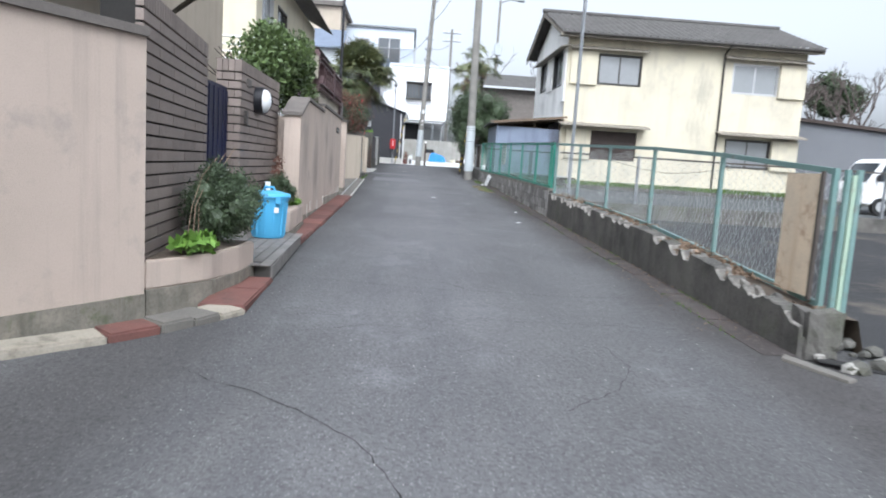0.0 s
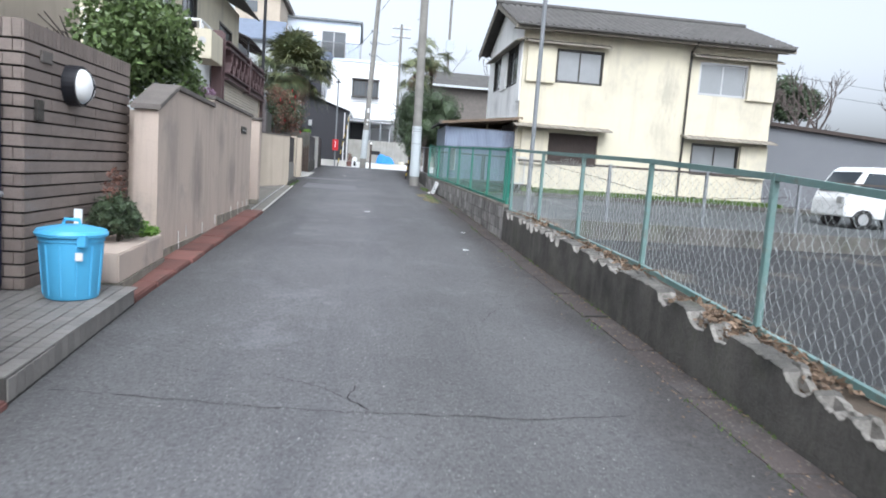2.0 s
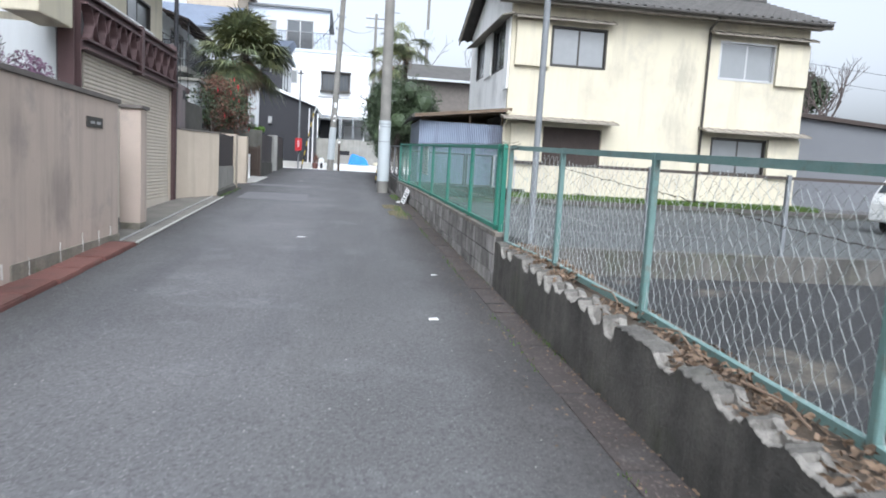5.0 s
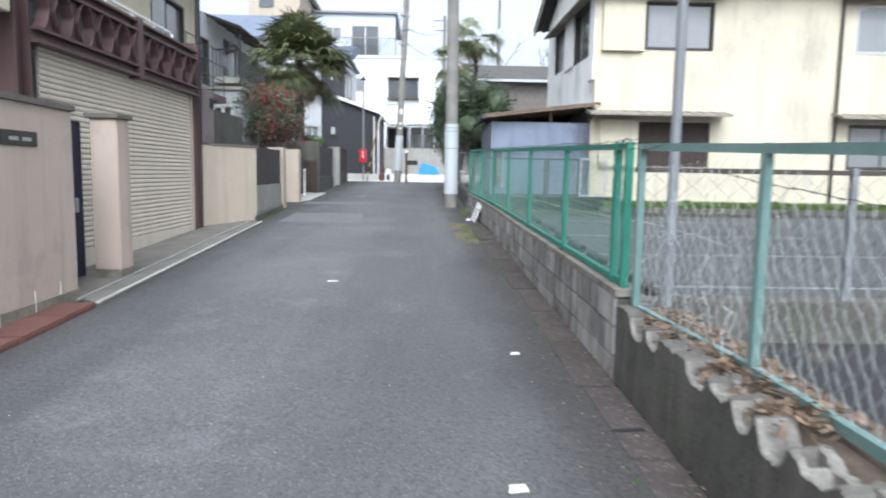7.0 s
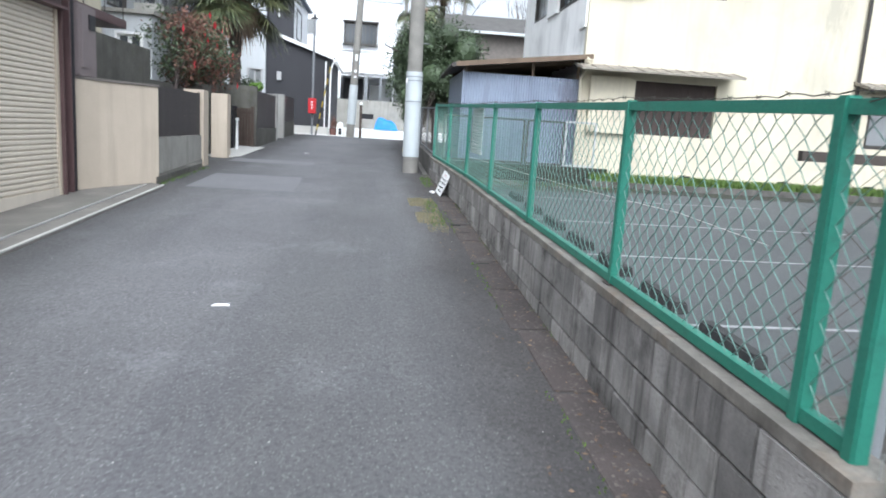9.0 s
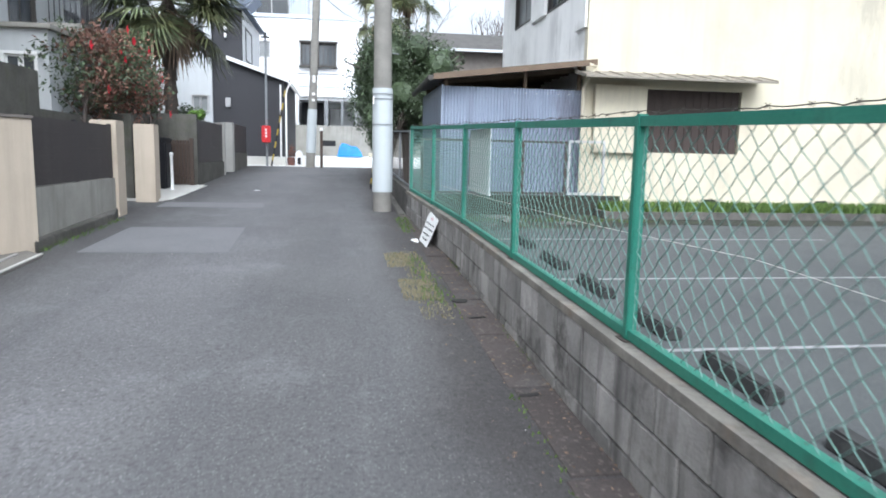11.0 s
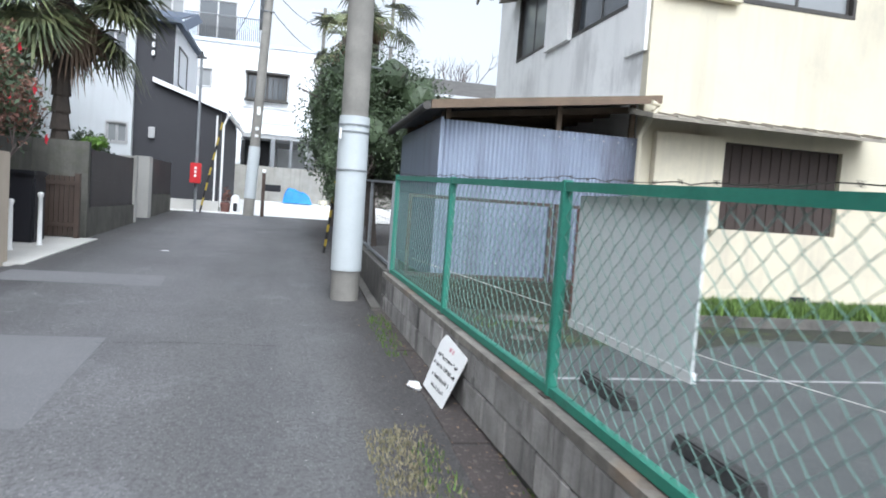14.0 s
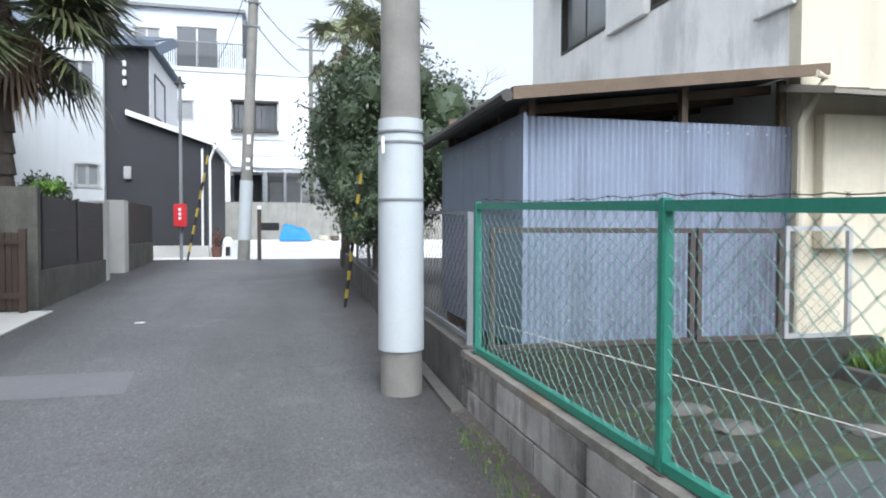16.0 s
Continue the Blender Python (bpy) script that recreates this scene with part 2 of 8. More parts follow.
CONCRETE = mat("concrete", (0.33, 0.32, 0.29), 0.9, (0.22, 0.21, 0.19), 2.0, 0.7, 80, 0.25, 0.4, streak=(0.12, 0.115, 0.1), streak_amount=0.5)
CONCRETE_PALE = mat("pale_concrete", (0.5, 0.49, 0.46), 0.9, (0.4, 0.39, 0.36), 1.5, 0.7, 80, 0.2, 0.3)
CONCRETE_DARK = mat("dark_stained_concrete", (0.135, 0.127, 0.115), 0.95, (0.05, 0.048, 0.044), 2.5, 0.9, 45, 0.45, 0.9, streak=(0.19, 0.178, 0.155), streak_amount=0.5, blot=(0.07, 0.085, 0.04), blot_scale=1.6, blot_amount=0.4)
FRAGMENT = mat("pale_broken_concrete", (0.29, 0.272, 0.245), 0.95, (0.12, 0.112, 0.1), 9, 0.9, 60, 0.4, 0.9, blot=(0.085, 0.078, 0.066), blot_scale=6, blot_amount=0.85)
BLOCK = mat("concrete_block", (0.37, 0.352, 0.335), 0.92, (0.18, 0.172, 0.163), 3.2, 0.9, 60, 0.35, 0.7, streak=(0.055, 0.05, 0.047), streak_amount=0.95, stretch=(6.5, 6.5, 0.7), rnd=0.3, blot=(0.06, 0.055, 0.05), blot_scale=1.7, blot_amount=0.9)
CAPPING = mat("weathered_capping", (0.27, 0.25, 0.22), 0.95, (0.13, 0.12, 0.105), 3.0, 0.9, 60, 0.35, 0.6, streak=(0.07, 0.064, 0.055), streak_amount=0.8, stretch=(5, 5, 1.5), blot=(0.2, 0.12, 0.06), blot_scale=1.1, blot_amount=0.5)
KERB_CREAM = mat("worn_cream_kerb_stone", (0.36, 0.325, 0.265), 0.9, (0.3, 0.27, 0.22), 5, 0.8, 60, 0.3, 0.5, blot=(0.15, 0.135, 0.11), blot_scale=5, blot_amount=0.7)
LIME = mat("white_lime_deposit", (0.62, 0.6, 0.56), 0.95, (0.4, 0.38, 0.35), 20, 0.8, 90, 0.3, 0.4)
MORTAR = mat("mortar", (0.085, 0.08, 0.074), 0.95, grain=90)
BRICK = mat("grey_brown_brick", (0.25, 0.205, 0.18), 0.75, (0.19, 0.155, 0.135), 6, 0.7, 90, 0.25, 0.3, rnd=0.13)
BRICK_JOINT = mat("dark_joint", (0.03, 0.028, 0.026), 0.95)
STUCCO = mat("beige_stucco", (0.525, 0.432, 0.362), 0.92, (0.44, 0.366, 0.305), 1.2, 0.7, 130, 0.16, 0.45, streak=(0.235, 0.2, 0.18), streak_amount=0.42, stretch=(5.0, 5.0, 0.26), spots=((-1.6, 11.8, 1.35, 2, 0.35, 0.75, 0.7), (-1.6, 14.2, 1.3, 2, 0.5, 0.5, 0.6), (-1.6, 10.6, 1.5, 2, 0.3, 0.6, 0.5), (-1.6, 13.2, 1.9, 2, 0.3, 0.4, 0.4)), blot=(0.36, 0.31, 0.275), blot_scale=1.5, blot_amount=0.7)
STUCCO_TAN = mat("tan_stucco", (0.5, 0.43, 0.345), 0.92, (0.42, 0.36, 0.285), 1.5, 0.7, 130, 0.16, 0.45, streak=(0.3, 0.25, 0.2), streak_amount=0.4)
COPING = mat("grey_brown_coping", (0.17, 0.15, 0.135), 0.85, (0.11, 0.1, 0.09), 4, 0.7, 60, 0.3, 0.3)
CREAM = mat("cream_house_stucco", (0.6, 0.55, 0.42), 0.9, (0.53, 0.48, 0.37), 0.8, 0.7, 110, 0.1, 0.4, streak=(0.36, 0.33, 0.27), streak_amount=0.55, stretch=(2.4, 2.4, 0.3), spots=((11.5, 26.95, 5.1, 0.5, 2, 1.0, 0.75), (11.3, 26.95, 3.6, 0.6, 2, 0.8, 0.5), (15.0, 26.95, 4.5, 0.5, 2, 0.7, 0.4), (9.3, 26.95, 5.0, 0.5, 2, 0.5, 0.4)), blot=(0.43, 0.4, 0.33), blot_scale=0.8, blot_amount=0.5)
CREAM_WHITE = mat("white_house_stucco", (0.9, 0.89, 0.865), 0.9, (0.84, 0.83, 0.805), 0.8, 0.7, 110, 0.08, 0.4, streak=(0.4, 0.395, 0.38), streak_amount=0.28, stretch=(2.2, 2.2, 0.3), blot=(0.58, 0.57, 0.54), blot_scale=0.9, blot_amount=0.35, spots=((5.95, 27.3, 4.1, 1, 0.7, 0.35, 0.6), (5.95, 29.0, 4.5, 1, 0.5, 0.8, 0.45), (5.95, 31.5, 4.4, 1, 0.6, 0.5, 0.4)))
WHITE_WALL = mat("white_wall", (0.82, 0.83, 0.84), 0.85, (0.76, 0.77, 0.78), 0.6, 0.6, 60, 0.05, 0.1, streak=(0.6, 0.6, 0.6), streak_amount=0.25)
PALE_BLUE_WALL = mat("pale_blue_wall", (0.6, 0.66, 0.74), 0.85, (0.54, 0.6, 0.68), 0.6, 0.6, 60, 0.05, 0.1)
BLACK_SIDING = mat("charcoal_siding", (0.035, 0.035, 0.04), 0.7, (0.028, 0.028, 0.032), 1.0, 0.5, 60, 0.1, 0.2)
FENCE_BOARD = mat("dark_brown_fence_board", (0.05, 0.042, 0.042), 0.6, (0.035, 0.03, 0.03), 3.0, 0.6, 60, 0.2, 0.2, streak=(0.075, 0.068, 0.064), streak_amount=0.4)
ROOF_TILE = mat("weathered_roof_tile", (0.1, 0.095, 0.09), 0.85, (0.06, 0.058, 0.055), 2, 0.7, 50, 0.3, 0.3, island=0.1)
ROOF_BLUE = mat("blue_grey_slate", (0.1, 0.12, 0.16), 0.7, (0.08, 0.1, 0.13), 2, 0.6, 60, 0.2, 0.2)
ROOF_PALE = mat("pale_slate_roof", (0.17, 0.2, 0.26), 0.7, (0.13, 0.155, 0.2), 2, 0.6, 60, 0.2, 0.2)
AWNING = mat("weathered_awning_edge", (0.3, 0.27, 0.22), 0.8, (0.16, 0.14, 0.12), 4, 0.7, 60, 0.3, 0.3, streak=(0.1, 0.09, 0.08), streak_amount=0.4)
DARK_FRAME = mat("dark_bronze_frame", (0.05, 0.045, 0.04), 0.5, grain_amount=0.1, bump=0.05)
SILVER = mat("aluminium_frame", (0.5, 0.5, 0.5), 0.45, grain_amount=0.08, bump=0.05, metal=0.6)
GLASS = glass_mat("window_glass")
GLASS_GREY = glass_mat("grey_window_glass", (0.22, 0.23, 0.235), 0.15)
CURTAIN = mat("pale_curtain", (0.55, 0.54, 0.52), 0.9, (0.35, 0.34, 0.33), 9, 0.8, 60, 0.1, 0.2)
BROWN_SHUTTER = mat("dark_brown_shutter", (0.055, 0.04, 0.034), 0.75, (0.035, 0.027, 0.024), 3, 0.6, 60, 0.2, 0.2)
GREEN_PAINT = mat("green_fence_paint", (0.03, 0.19, 0.135), 0.5, (0.045, 0.23, 0.165), 3, 0.7, 70, 0.2, 0.15, blot=(0.03, 0.1, 0.075), blot_scale=9, blot_amount=0.5)
GREEN_WIRE = mat("green_wire", (0.13, 0.24, 0.205), 0.5, grain_amount=0.1, bump=0.0)
SKY_PAINT = mat("faded_turquoise_paint", (0.135, 0.235, 0.22), 0.6, (0.21, 0.29, 0.275), 4, 0.7, 70, 0.2, 0.2, blot=(0.16, 0.12, 0.1), blot_scale=10, blot_amount=0.55)
GALV_WIRE = mat("dull_galvanised_wire", (0.42, 0.45, 0.44), 0.55, grain_amount=0.15, bump=0.0, metal=0.2)
RUST_WIRE = mat("rusty_wire", (0.07, 0.058, 0.05), 0.8, grain=80, bump=0.1)
RUST_PLATE = mat("rusted_beige_plate", (0.7, 0.57, 0.41), 0.7, (0.5, 0.43, 0.33), 3, 0.7, 60, 0.2, 0.2, streak=(0.36, 0.2, 0.09), streak_amount=0.5, blot=(0.26, 0.12, 0.055), blot_scale=5, blot_amount=0.6)
# the spot puts the eave's shade into the sheet's right end
CORRUGATED = mat("grey_blue_corrugated_sheet", (0.28, 0.32, 0.4), 0.42, (0.22, 0.255, 0.33), 1.2, 0.7, 60, 0.12, 0.1, metal=0.3, streak=(0.13, 0.13, 0.165), streak_amount=0.5, stretch=(4, 4, 0.4), spots=((6.0, 27.05, 2.6, 0.7, 1, 1.6, 0.75),))
BROWN_WOOD = mat("weathered_brown_wood", (0.16, 0.115, 0.08), 0.85, (0.1, 0.075, 0.055), 5, 0.7, 60, 0.3, 0.3)
POLE_CONCRETE = mat("pole_concrete", (0.25, 0.238, 0.215), 0.9, (0.15, 0.143, 0.13), 3, 0.7, 110, 0.25, 0.35, streak=(0.14, 0.13, 0.12), streak_amount=0.5)
POLE_SLEEVE = mat("pale_grey_sleeve", (0.45, 0.48, 0.49), 0.6, (0.38, 0.41, 0.42), 1.5, 0.6, 60, 0.08, 0.1, streak=(0.4, 0.41, 0.42), streak_amount=0.4)
STEEL_GREY = mat("grey_painted_steel", (0.2, 0.21, 0.22), 0.55, (0.15, 0.16, 0.17), 3, 0.6, 60, 0.15, 0.1)
PURPLE_STEEL = mat("maroon_brown_steel", (0.105, 0.062, 0.062), 0.55, (0.075, 0.045, 0.045), 3, 0.7, 60, 0.2, 0.15)
MAUVE = mat("mauve_grey_steel", (0.21, 0.175, 0.175), 0.6, (0.17, 0.14, 0.14), 3, 0.6, 60, 0.15, 0.1)
SHUTTER = mat("cream_roller_shutter", (0.62, 0.56, 0.47), 0.6, (0.54, 0.49, 0.41), 1.0, 0.6, 60, 0.08, 0.1, streak=(0.42, 0.38, 0.32), streak_amount=0.4)
BLACK_METAL = mat("black_metal", (0.014, 0.014, 0.018), 0.45, grain_amount=0.1, bump=0.05)
NAVY_METAL = mat("navy_metal", (0.014, 0.016, 0.05), 0.5, (0.01, 0.01, 0.02), 2, 0.7, grain_amount=0.1, bump=0.05)
RED_KERB = mat("red_kerb_tile", (0.18, 0.08, 0.066), 0.85, (0.13, 0.068, 0.058), 4, 0.7, 70, 0.25, 0.3, blot=(0.1, 0.065, 0.055), blot_scale=4, blot_amount=0.75, rnd=0.25)
DRAIN = mat("brown_drain_cover", (0.078, 0.064, 0.06), 0.9, (0.05, 0.043, 0.041), 2.2, 0.9, 80, 0.4, 0.5, rnd=0.12, blot=(0.1, 0.093, 0.09), blot_scale=1.6, blot_amount=0.7, speck=(0.3, 0.27, 0.22), speck_scale=60, speck_amount=0.3, speck_from=0.86)
STEP_TILE = mat("grey_step_tile", (0.22, 0.205, 0.19), 0.7, (0.17, 0.16, 0.15), 5, 0.6, 70, 0.2, 0.2, rnd=0.12)
BLUE_PLASTIC = mat("sky_blue_plastic", (0.11, 0.44, 0.72), 0.4, (0.09, 0.38, 0.64), 3, 0.6, 60, 0.06, 0.05)
BLUE_TARP = mat("blue_tarp", (0.02, 0.22, 0.6), 0.5, (0.015, 0.14, 0.45), 3, 0.6, 40, 0.1, 0.3)
WHITE_PAINT = mat("white_paint", (0.78, 0.78, 0.77), 0.6, (0.68, 0.68, 0.67), 4, 0.6, 70, 0.12, 0.1)
LINE_PAINT = mat("worn_line_paint", (0.34, 0.34, 0.34), 0.85, (0.14, 0.14, 0.14), 9, 0.7, 120, 0.4, 0.2)
RED_PAINT = mat("red_paint", (0.5, 0.02, 0.025), 0.45, grain_amount=0.08, bump=0.05)
FADED_RED = mat("faded_red_print", (0.6, 0.33, 0.36), 0.7, grain_amount=0.1, bump=0.0)
YELLOW = mat("yellow_paint", (0.4, 0.29, 0.04), 0.6, grain_amount=0.2, bump=0.05)
BLACK_RUBBER = mat("black_rubber", (0.02, 0.02, 0.02), 0.8)
STOP_RUBBER = mat("worn_rubber", (0.045, 0.046, 0.045), 0.9, (0.025, 0.025, 0.025), 6, 0.8, 60, 0.3, 0.5, blot=(0.09, 0.09, 0.085), blot_scale=8, blot_amount=0.5)
WOOD_DARK = mat("dark_brown_gate_wood", (0.06, 0.04, 0.03), 0.7, (0.04, 0.028, 0.022), 5, 0.6, 60, 0.2, 0.2)
MOSSY = mat("mossy_wet_ground", (0.036, 0.038, 0.027), 0.85, (0.026, 0.026, 0.021), 1.2, 0.8, 60, 0.35, 0.8, blot=(0.06, 0.09, 0.02), blot_scale=1.6, blot_amount=0.7)
SOIL = mat("dry_soil", (0.13, 0.1, 0.075), 0.98, (0.08, 0.065, 0.05), 6, 0.8, 60, 0.4, 0.8, 40)
DRY_LEAF = mat("dry_leaves", (0.2, 0.14, 0.095), 0.9, (0.12, 0.085, 0.06), 8, 0.7, 60, 0.2, 0.2, island=0.45)
LEAF_DARK = mat("dark_green_leaves", (0.06, 0.085, 0.042), 0.5, (0.04, 0.06, 0.03), 3, 0.7, 60, 0.1, 0.0, island=0.4)
LEAF_MID = mat("glossy_green_leaves", (0.105, 0.15, 0.05), 0.45, (0.07, 0.11, 0.038), 2, 0.7, 60, 0.1, 0.0, island=0.45)
LEAF_FRESH = mat("fresh_green_leaves", (0.13, 0.24, 0.035), 0.6, (0.09, 0.18, 0.03), 5, 0.7, 60, 0.1, 0.0, island=0.35)
LEAF_RED = mat("reddish_leaves", (0.17, 0.075, 0.055), 0.7, (0.1, 0.07, 0.045), 3, 0.7, 60, 0.1, 0.0, island=0.4)
PALM_LEAF = mat("palm_green", (0.1, 0.125, 0.065), 0.5, (0.15, 0.145, 0.055), 1.6, 0.8, 60, 0.1, 0.0, island=0.5)
PALM_DRY = mat("dry_palm_leaf", (0.24, 0.17, 0.12), 0.9, (0.14, 0.1, 0.075), 3, 0.7, 60, 0.1, 0.0, island=0.3)
STRAW = mat("straw_weeds", (0.23, 0.2, 0.13), 0.9, (0.13, 0.13, 0.07), 6, 0.7, 60, 0.1, 0.0, island=0.4)
BARK = mat("dark_bark", (0.075, 0.06, 0.05), 0.95, (0.045, 0.038, 0.033), 6, 0.7, 60, 0.3, 0.6)
TWIG = mat("grey_brown_twigs", (0.13, 0.105, 0.095), 0.95, grain_amount=0.1, bump=0.0)
FLOWER = mat("red_petals", (0.7, 0.015, 0.04), 0.6, grain_amount=0.1, bump=0.0)
GRASS = mat("moss_green_grass", (0.1, 0.16, 0.035), 0.9, (0.07, 0.12, 0.03), 5, 0.7, 60, 0.1, 0.0, island=0.4)
BOARD_GREY = mat("board_grey", (0.7, 0.73, 0.72), 0.7, (0.62, 0.65, 0.64), 1.5, 0.6, 60, 0.08, 0.1)
GREY_RENDER = mat("pale_grey_render", (0.5, 0.52, 0.53), 0.85, (0.45, 0.47, 0.48), 0.8, 0.6, 60, 0.08, 0.1, streak=(0.35, 0.36, 0.36), streak_amount=0.3)
APRON = mat("stained_apron_concrete", (0.2, 0.187, 0.165), 0.92, (0.115, 0.107, 0.095), 1.3, 0.85, 70, 0.3, 0.4, blot=(0.3, 0.28, 0.25), blot_scale=1.1, blot_amount=0.5)
GREY_SHEET = mat("grey_roof_sheet", (0.15, 0.155, 0.165), 0.7, (0.13, 0.135, 0.145), 0.6, 0.6, 60, 0.08, 0.1)


# ---- ground, lane, kerbs ----
def sheet(name, xs, ys, lift, material, thick=0.0):
    """A ground sheet following the slope; xs may be (x0, x1) functions of y."""
    verts, faces = [], []
    for y in ys:
        a, b = (xs(y) if callable(xs) else xs)
        verts += [(a, y, G(y) + lift), (b, y, G(y) + lift)]
    for i in range(len(ys) - 1):
        faces.append((2 * i, 2 * i + 1, 2 * i + 3, 2 * i + 2))
    if thick:
        n = len(verts)
        verts += [(x, y, z - thick) for x, y, z in verts]
        m = len(ys) - 1
        for i in range(m):
            faces.append((2 * i, 2 * i + 2, n + 2 * i + 2, n + 2 * i))
            faces.append((2 * i + 1, n + 2 * i + 1, n + 2 * i + 3, 2 * i + 3))
        faces += [(0, n, n + 1, 1), (2 * m, 2 * m + 1, n + 2 * m + 1, n + 2 * m)]
    return raw(name, verts, faces, material)


def lerp(y, *pts):
    if y <= pts[0][0]:
        return pts[0][1]
    for (a, u), (b, v) in zip(pts, pts[1:]):
        if y <= b:
            return u + (v - u) * (y - a) / (b - a)
    return pts[-1][1]


def left_edge(y):
    return lerp(y, (3.0, -3.2), (3.77, -2.2), (4.45, -1.51), (5.0, -1.16), (6.2, -1.2), (8.4, -1.28), (15.6, -1.27), (22.6, -1.43), (24, -1.62), (36, -1.56), (38.5, -1.5), (40.2, -1.2))


structure(sheet("ground", (-900, 900), [-900, -60, -12, 0, 20, 40, 60, 900], -0.03, ASPHALT), "grey worn asphalt ground all around the lane", "ground")
structure(sheet("road", lambda y: (left_edge(y) if y > 3.2 else -9, 2.86 if y > 4.3 else 9), [-6, 0, 3.2, 3.4, 3.8, 4.2, 4.31, 4.7, 5, 6, 8.4, 12, 15.6, 20, 24, 30, 36, 38.5, 40.2], 0.0, ASPHALT), "worn grey asphalt lane climbing gently between walls", "road")
structure(sheet("pavement", (-6.5, 9.0), [40.2, 41, 45, 50.8], -0.004, COURT), "pale bright concrete court across the lane's end", "pavement")
structure(sheet("car_park_ground", (3.05, 21.0), [15.0, 18, 22, 26.2], -0.008, ASPHALT_LOT), "worn grey car park asphalt behind the green fence", "ground")
structure(sheet("yard_ground", (3.5, 40.0), [-2, 5, 10, 14.7], -0.02, YARD), "worn asphalt and dirt yard behind the broken wall", "ground")


def patch(name, x0, x1, y0, y1, material, lift=0.004):
    bm = B()
    vs = [bm.verts.new((x, y, G(y) + lift)) for x, y in ((x0, y0), (x1, y0), (x1 - 0.07, y1), (x0, y1))]
    bm.faces.new(vs)
    return structure(part(name, bm, material), "rectangular lighter asphalt repair in the lane", "road patch")


patch("road_patch", -1.2, 0.4, 22.85, 24.8, PATCH)
patch("road_patch", -1.5, 0.3, 27.25, 28.0, PATCH)


def ribbon(name, pts, w, material, lift, label, category):
    """A thin ragged strip on the ground through (x, y) points."""
    bm = B()
    rng = random.Random(len(pts) * 7 + int(pts[0][1] * 10))
    dense = []
    for (ax, ay), (bx, by) in zip(pts, pts[1:]):
        k = max(1, int(math.hypot(bx - ax, by - ay) / 0.06))
        for i in range(k):
            f = i / k
            dense.append((ax + (bx - ax) * f + rng.uniform(-0.012, 0.012), ay + (by - ay) * f + rng.uniform(-0.012, 0.012)))
    dense.append(pts[-1])
    prev = None
    for i, (x, y) in enumerate(dense):
        a, b = dense[max(0, i - 1)], dense[min(len(dense) - 1, i + 1)]
        d = Vector((b[0] - a[0], b[1] - a[1])).normalized()
        ww = w * rng.uniform(0.2, 1.0) * 0.5
        l = bm.verts.new((x - d.y * ww, y + d.x * ww, G(y) + lift))
        r = bm.verts.new((x + d.y * ww, y - d.x * ww, G(y) + lift))
        if prev:
            bm.faces.new((prev[0], prev[1], r, l))
        prev = (l, r)
    return structure(part(name, bm, material), label, category)


ribbon("road_crack", [(0.1, 2.2), (0.02, 2.53), (-0.1, 2.8), (-0.22, 3.0), (-0.45, 3.22), (-0.78, 3.51), (-1.0, 3.6), (-1.23, 3.81)], 0.012, CRACK, 0.003, "thin dark crack in the asphalt lane", "crack")
ribbon("road_joint", [(-1.1, 6.45), (0.3, 6.25), (1.6, 6.2), (2.1, 6.28)], 0.014, CRACK, 0.003, "straight seam across the asphalt lane", "seam")
ribbon("road_joint", [(-0.9, 5.1), (0.6, 5.2), (2.2, 5.2)], 0.009, CRACK, 0.003, "faint seam across the asphalt lane", "seam")
for pts in ([(-0.6, 6.9), (-0.3, 6.75), (0.0, 6.8), (0.35, 6.6), (0.6, 6.3)], [(0.55, 6.65), (0.5, 6.45), (0.62, 6.28)], [(0.9, 3.4), (1.3, 3.75), (1.5, 4.2), (1.45, 4.6)], [(-0.8, 4.6), (-0.2, 4.9), (0.2, 4.85)], [(1.6, 8.3), (1.9, 8.9), (1.85, 9.4)]):
    ribbon("road_crack", pts, 0.009, CRACK, 0.003, "fine dark crack in the worn asphalt", "crack")
ribbon("road_joint", [(0.29, 24.64), (0.9, 24.7), (1.65, 24.66)], 0.016, CRACK, 0.004, "seam across the lane beside the repair", "seam")

# drain covers along the broken wall and the block wall
drain = thing("drain_channel", (2.65, 4.5, G(4.5)), "brown concrete drain covers along the wall foot", "drain")
y = 4.6
rng = random.Random(4)
while y < 26.0:
    bm = B()
    ln_ = 0.98
    tilt = rng.uniform(0, 0.006)
    box(bm, 2.63 + rng.uniform(-0.03, 0.02), 2.865, y + 0.004, y + ln_ - 0.004, G(y) - 0.05, G(y) + 0.003 + tilt, 0.004, 0.0335)
    part("drain_cover", bm, DRAIN, drain)
    y += 1.0

# kerb of reddish tiles on the house side
kerb = thing("red_kerb", (-1.4, 5, G(5)), "worn red tile kerb at the foot of the house walls", "kerb")


def kerb_run(y0, y1, w, h, material):
    y = y0
    while y < y1 - 0.05:
        l = min(0.6, y1 - y)
        bm = B()
        x = left_edge(y + l / 2)
        box(bm, x - w, x + rng.uniform(-0.012, 0.012), y + 0.004, y + l - 0.004, G(y) - 0.08, G(y) + h + rng.uniform(-0.006, 0.006), 0.012, 0.0335)
        part("kerb_tile", bm, material, kerb)
        y += 0.6


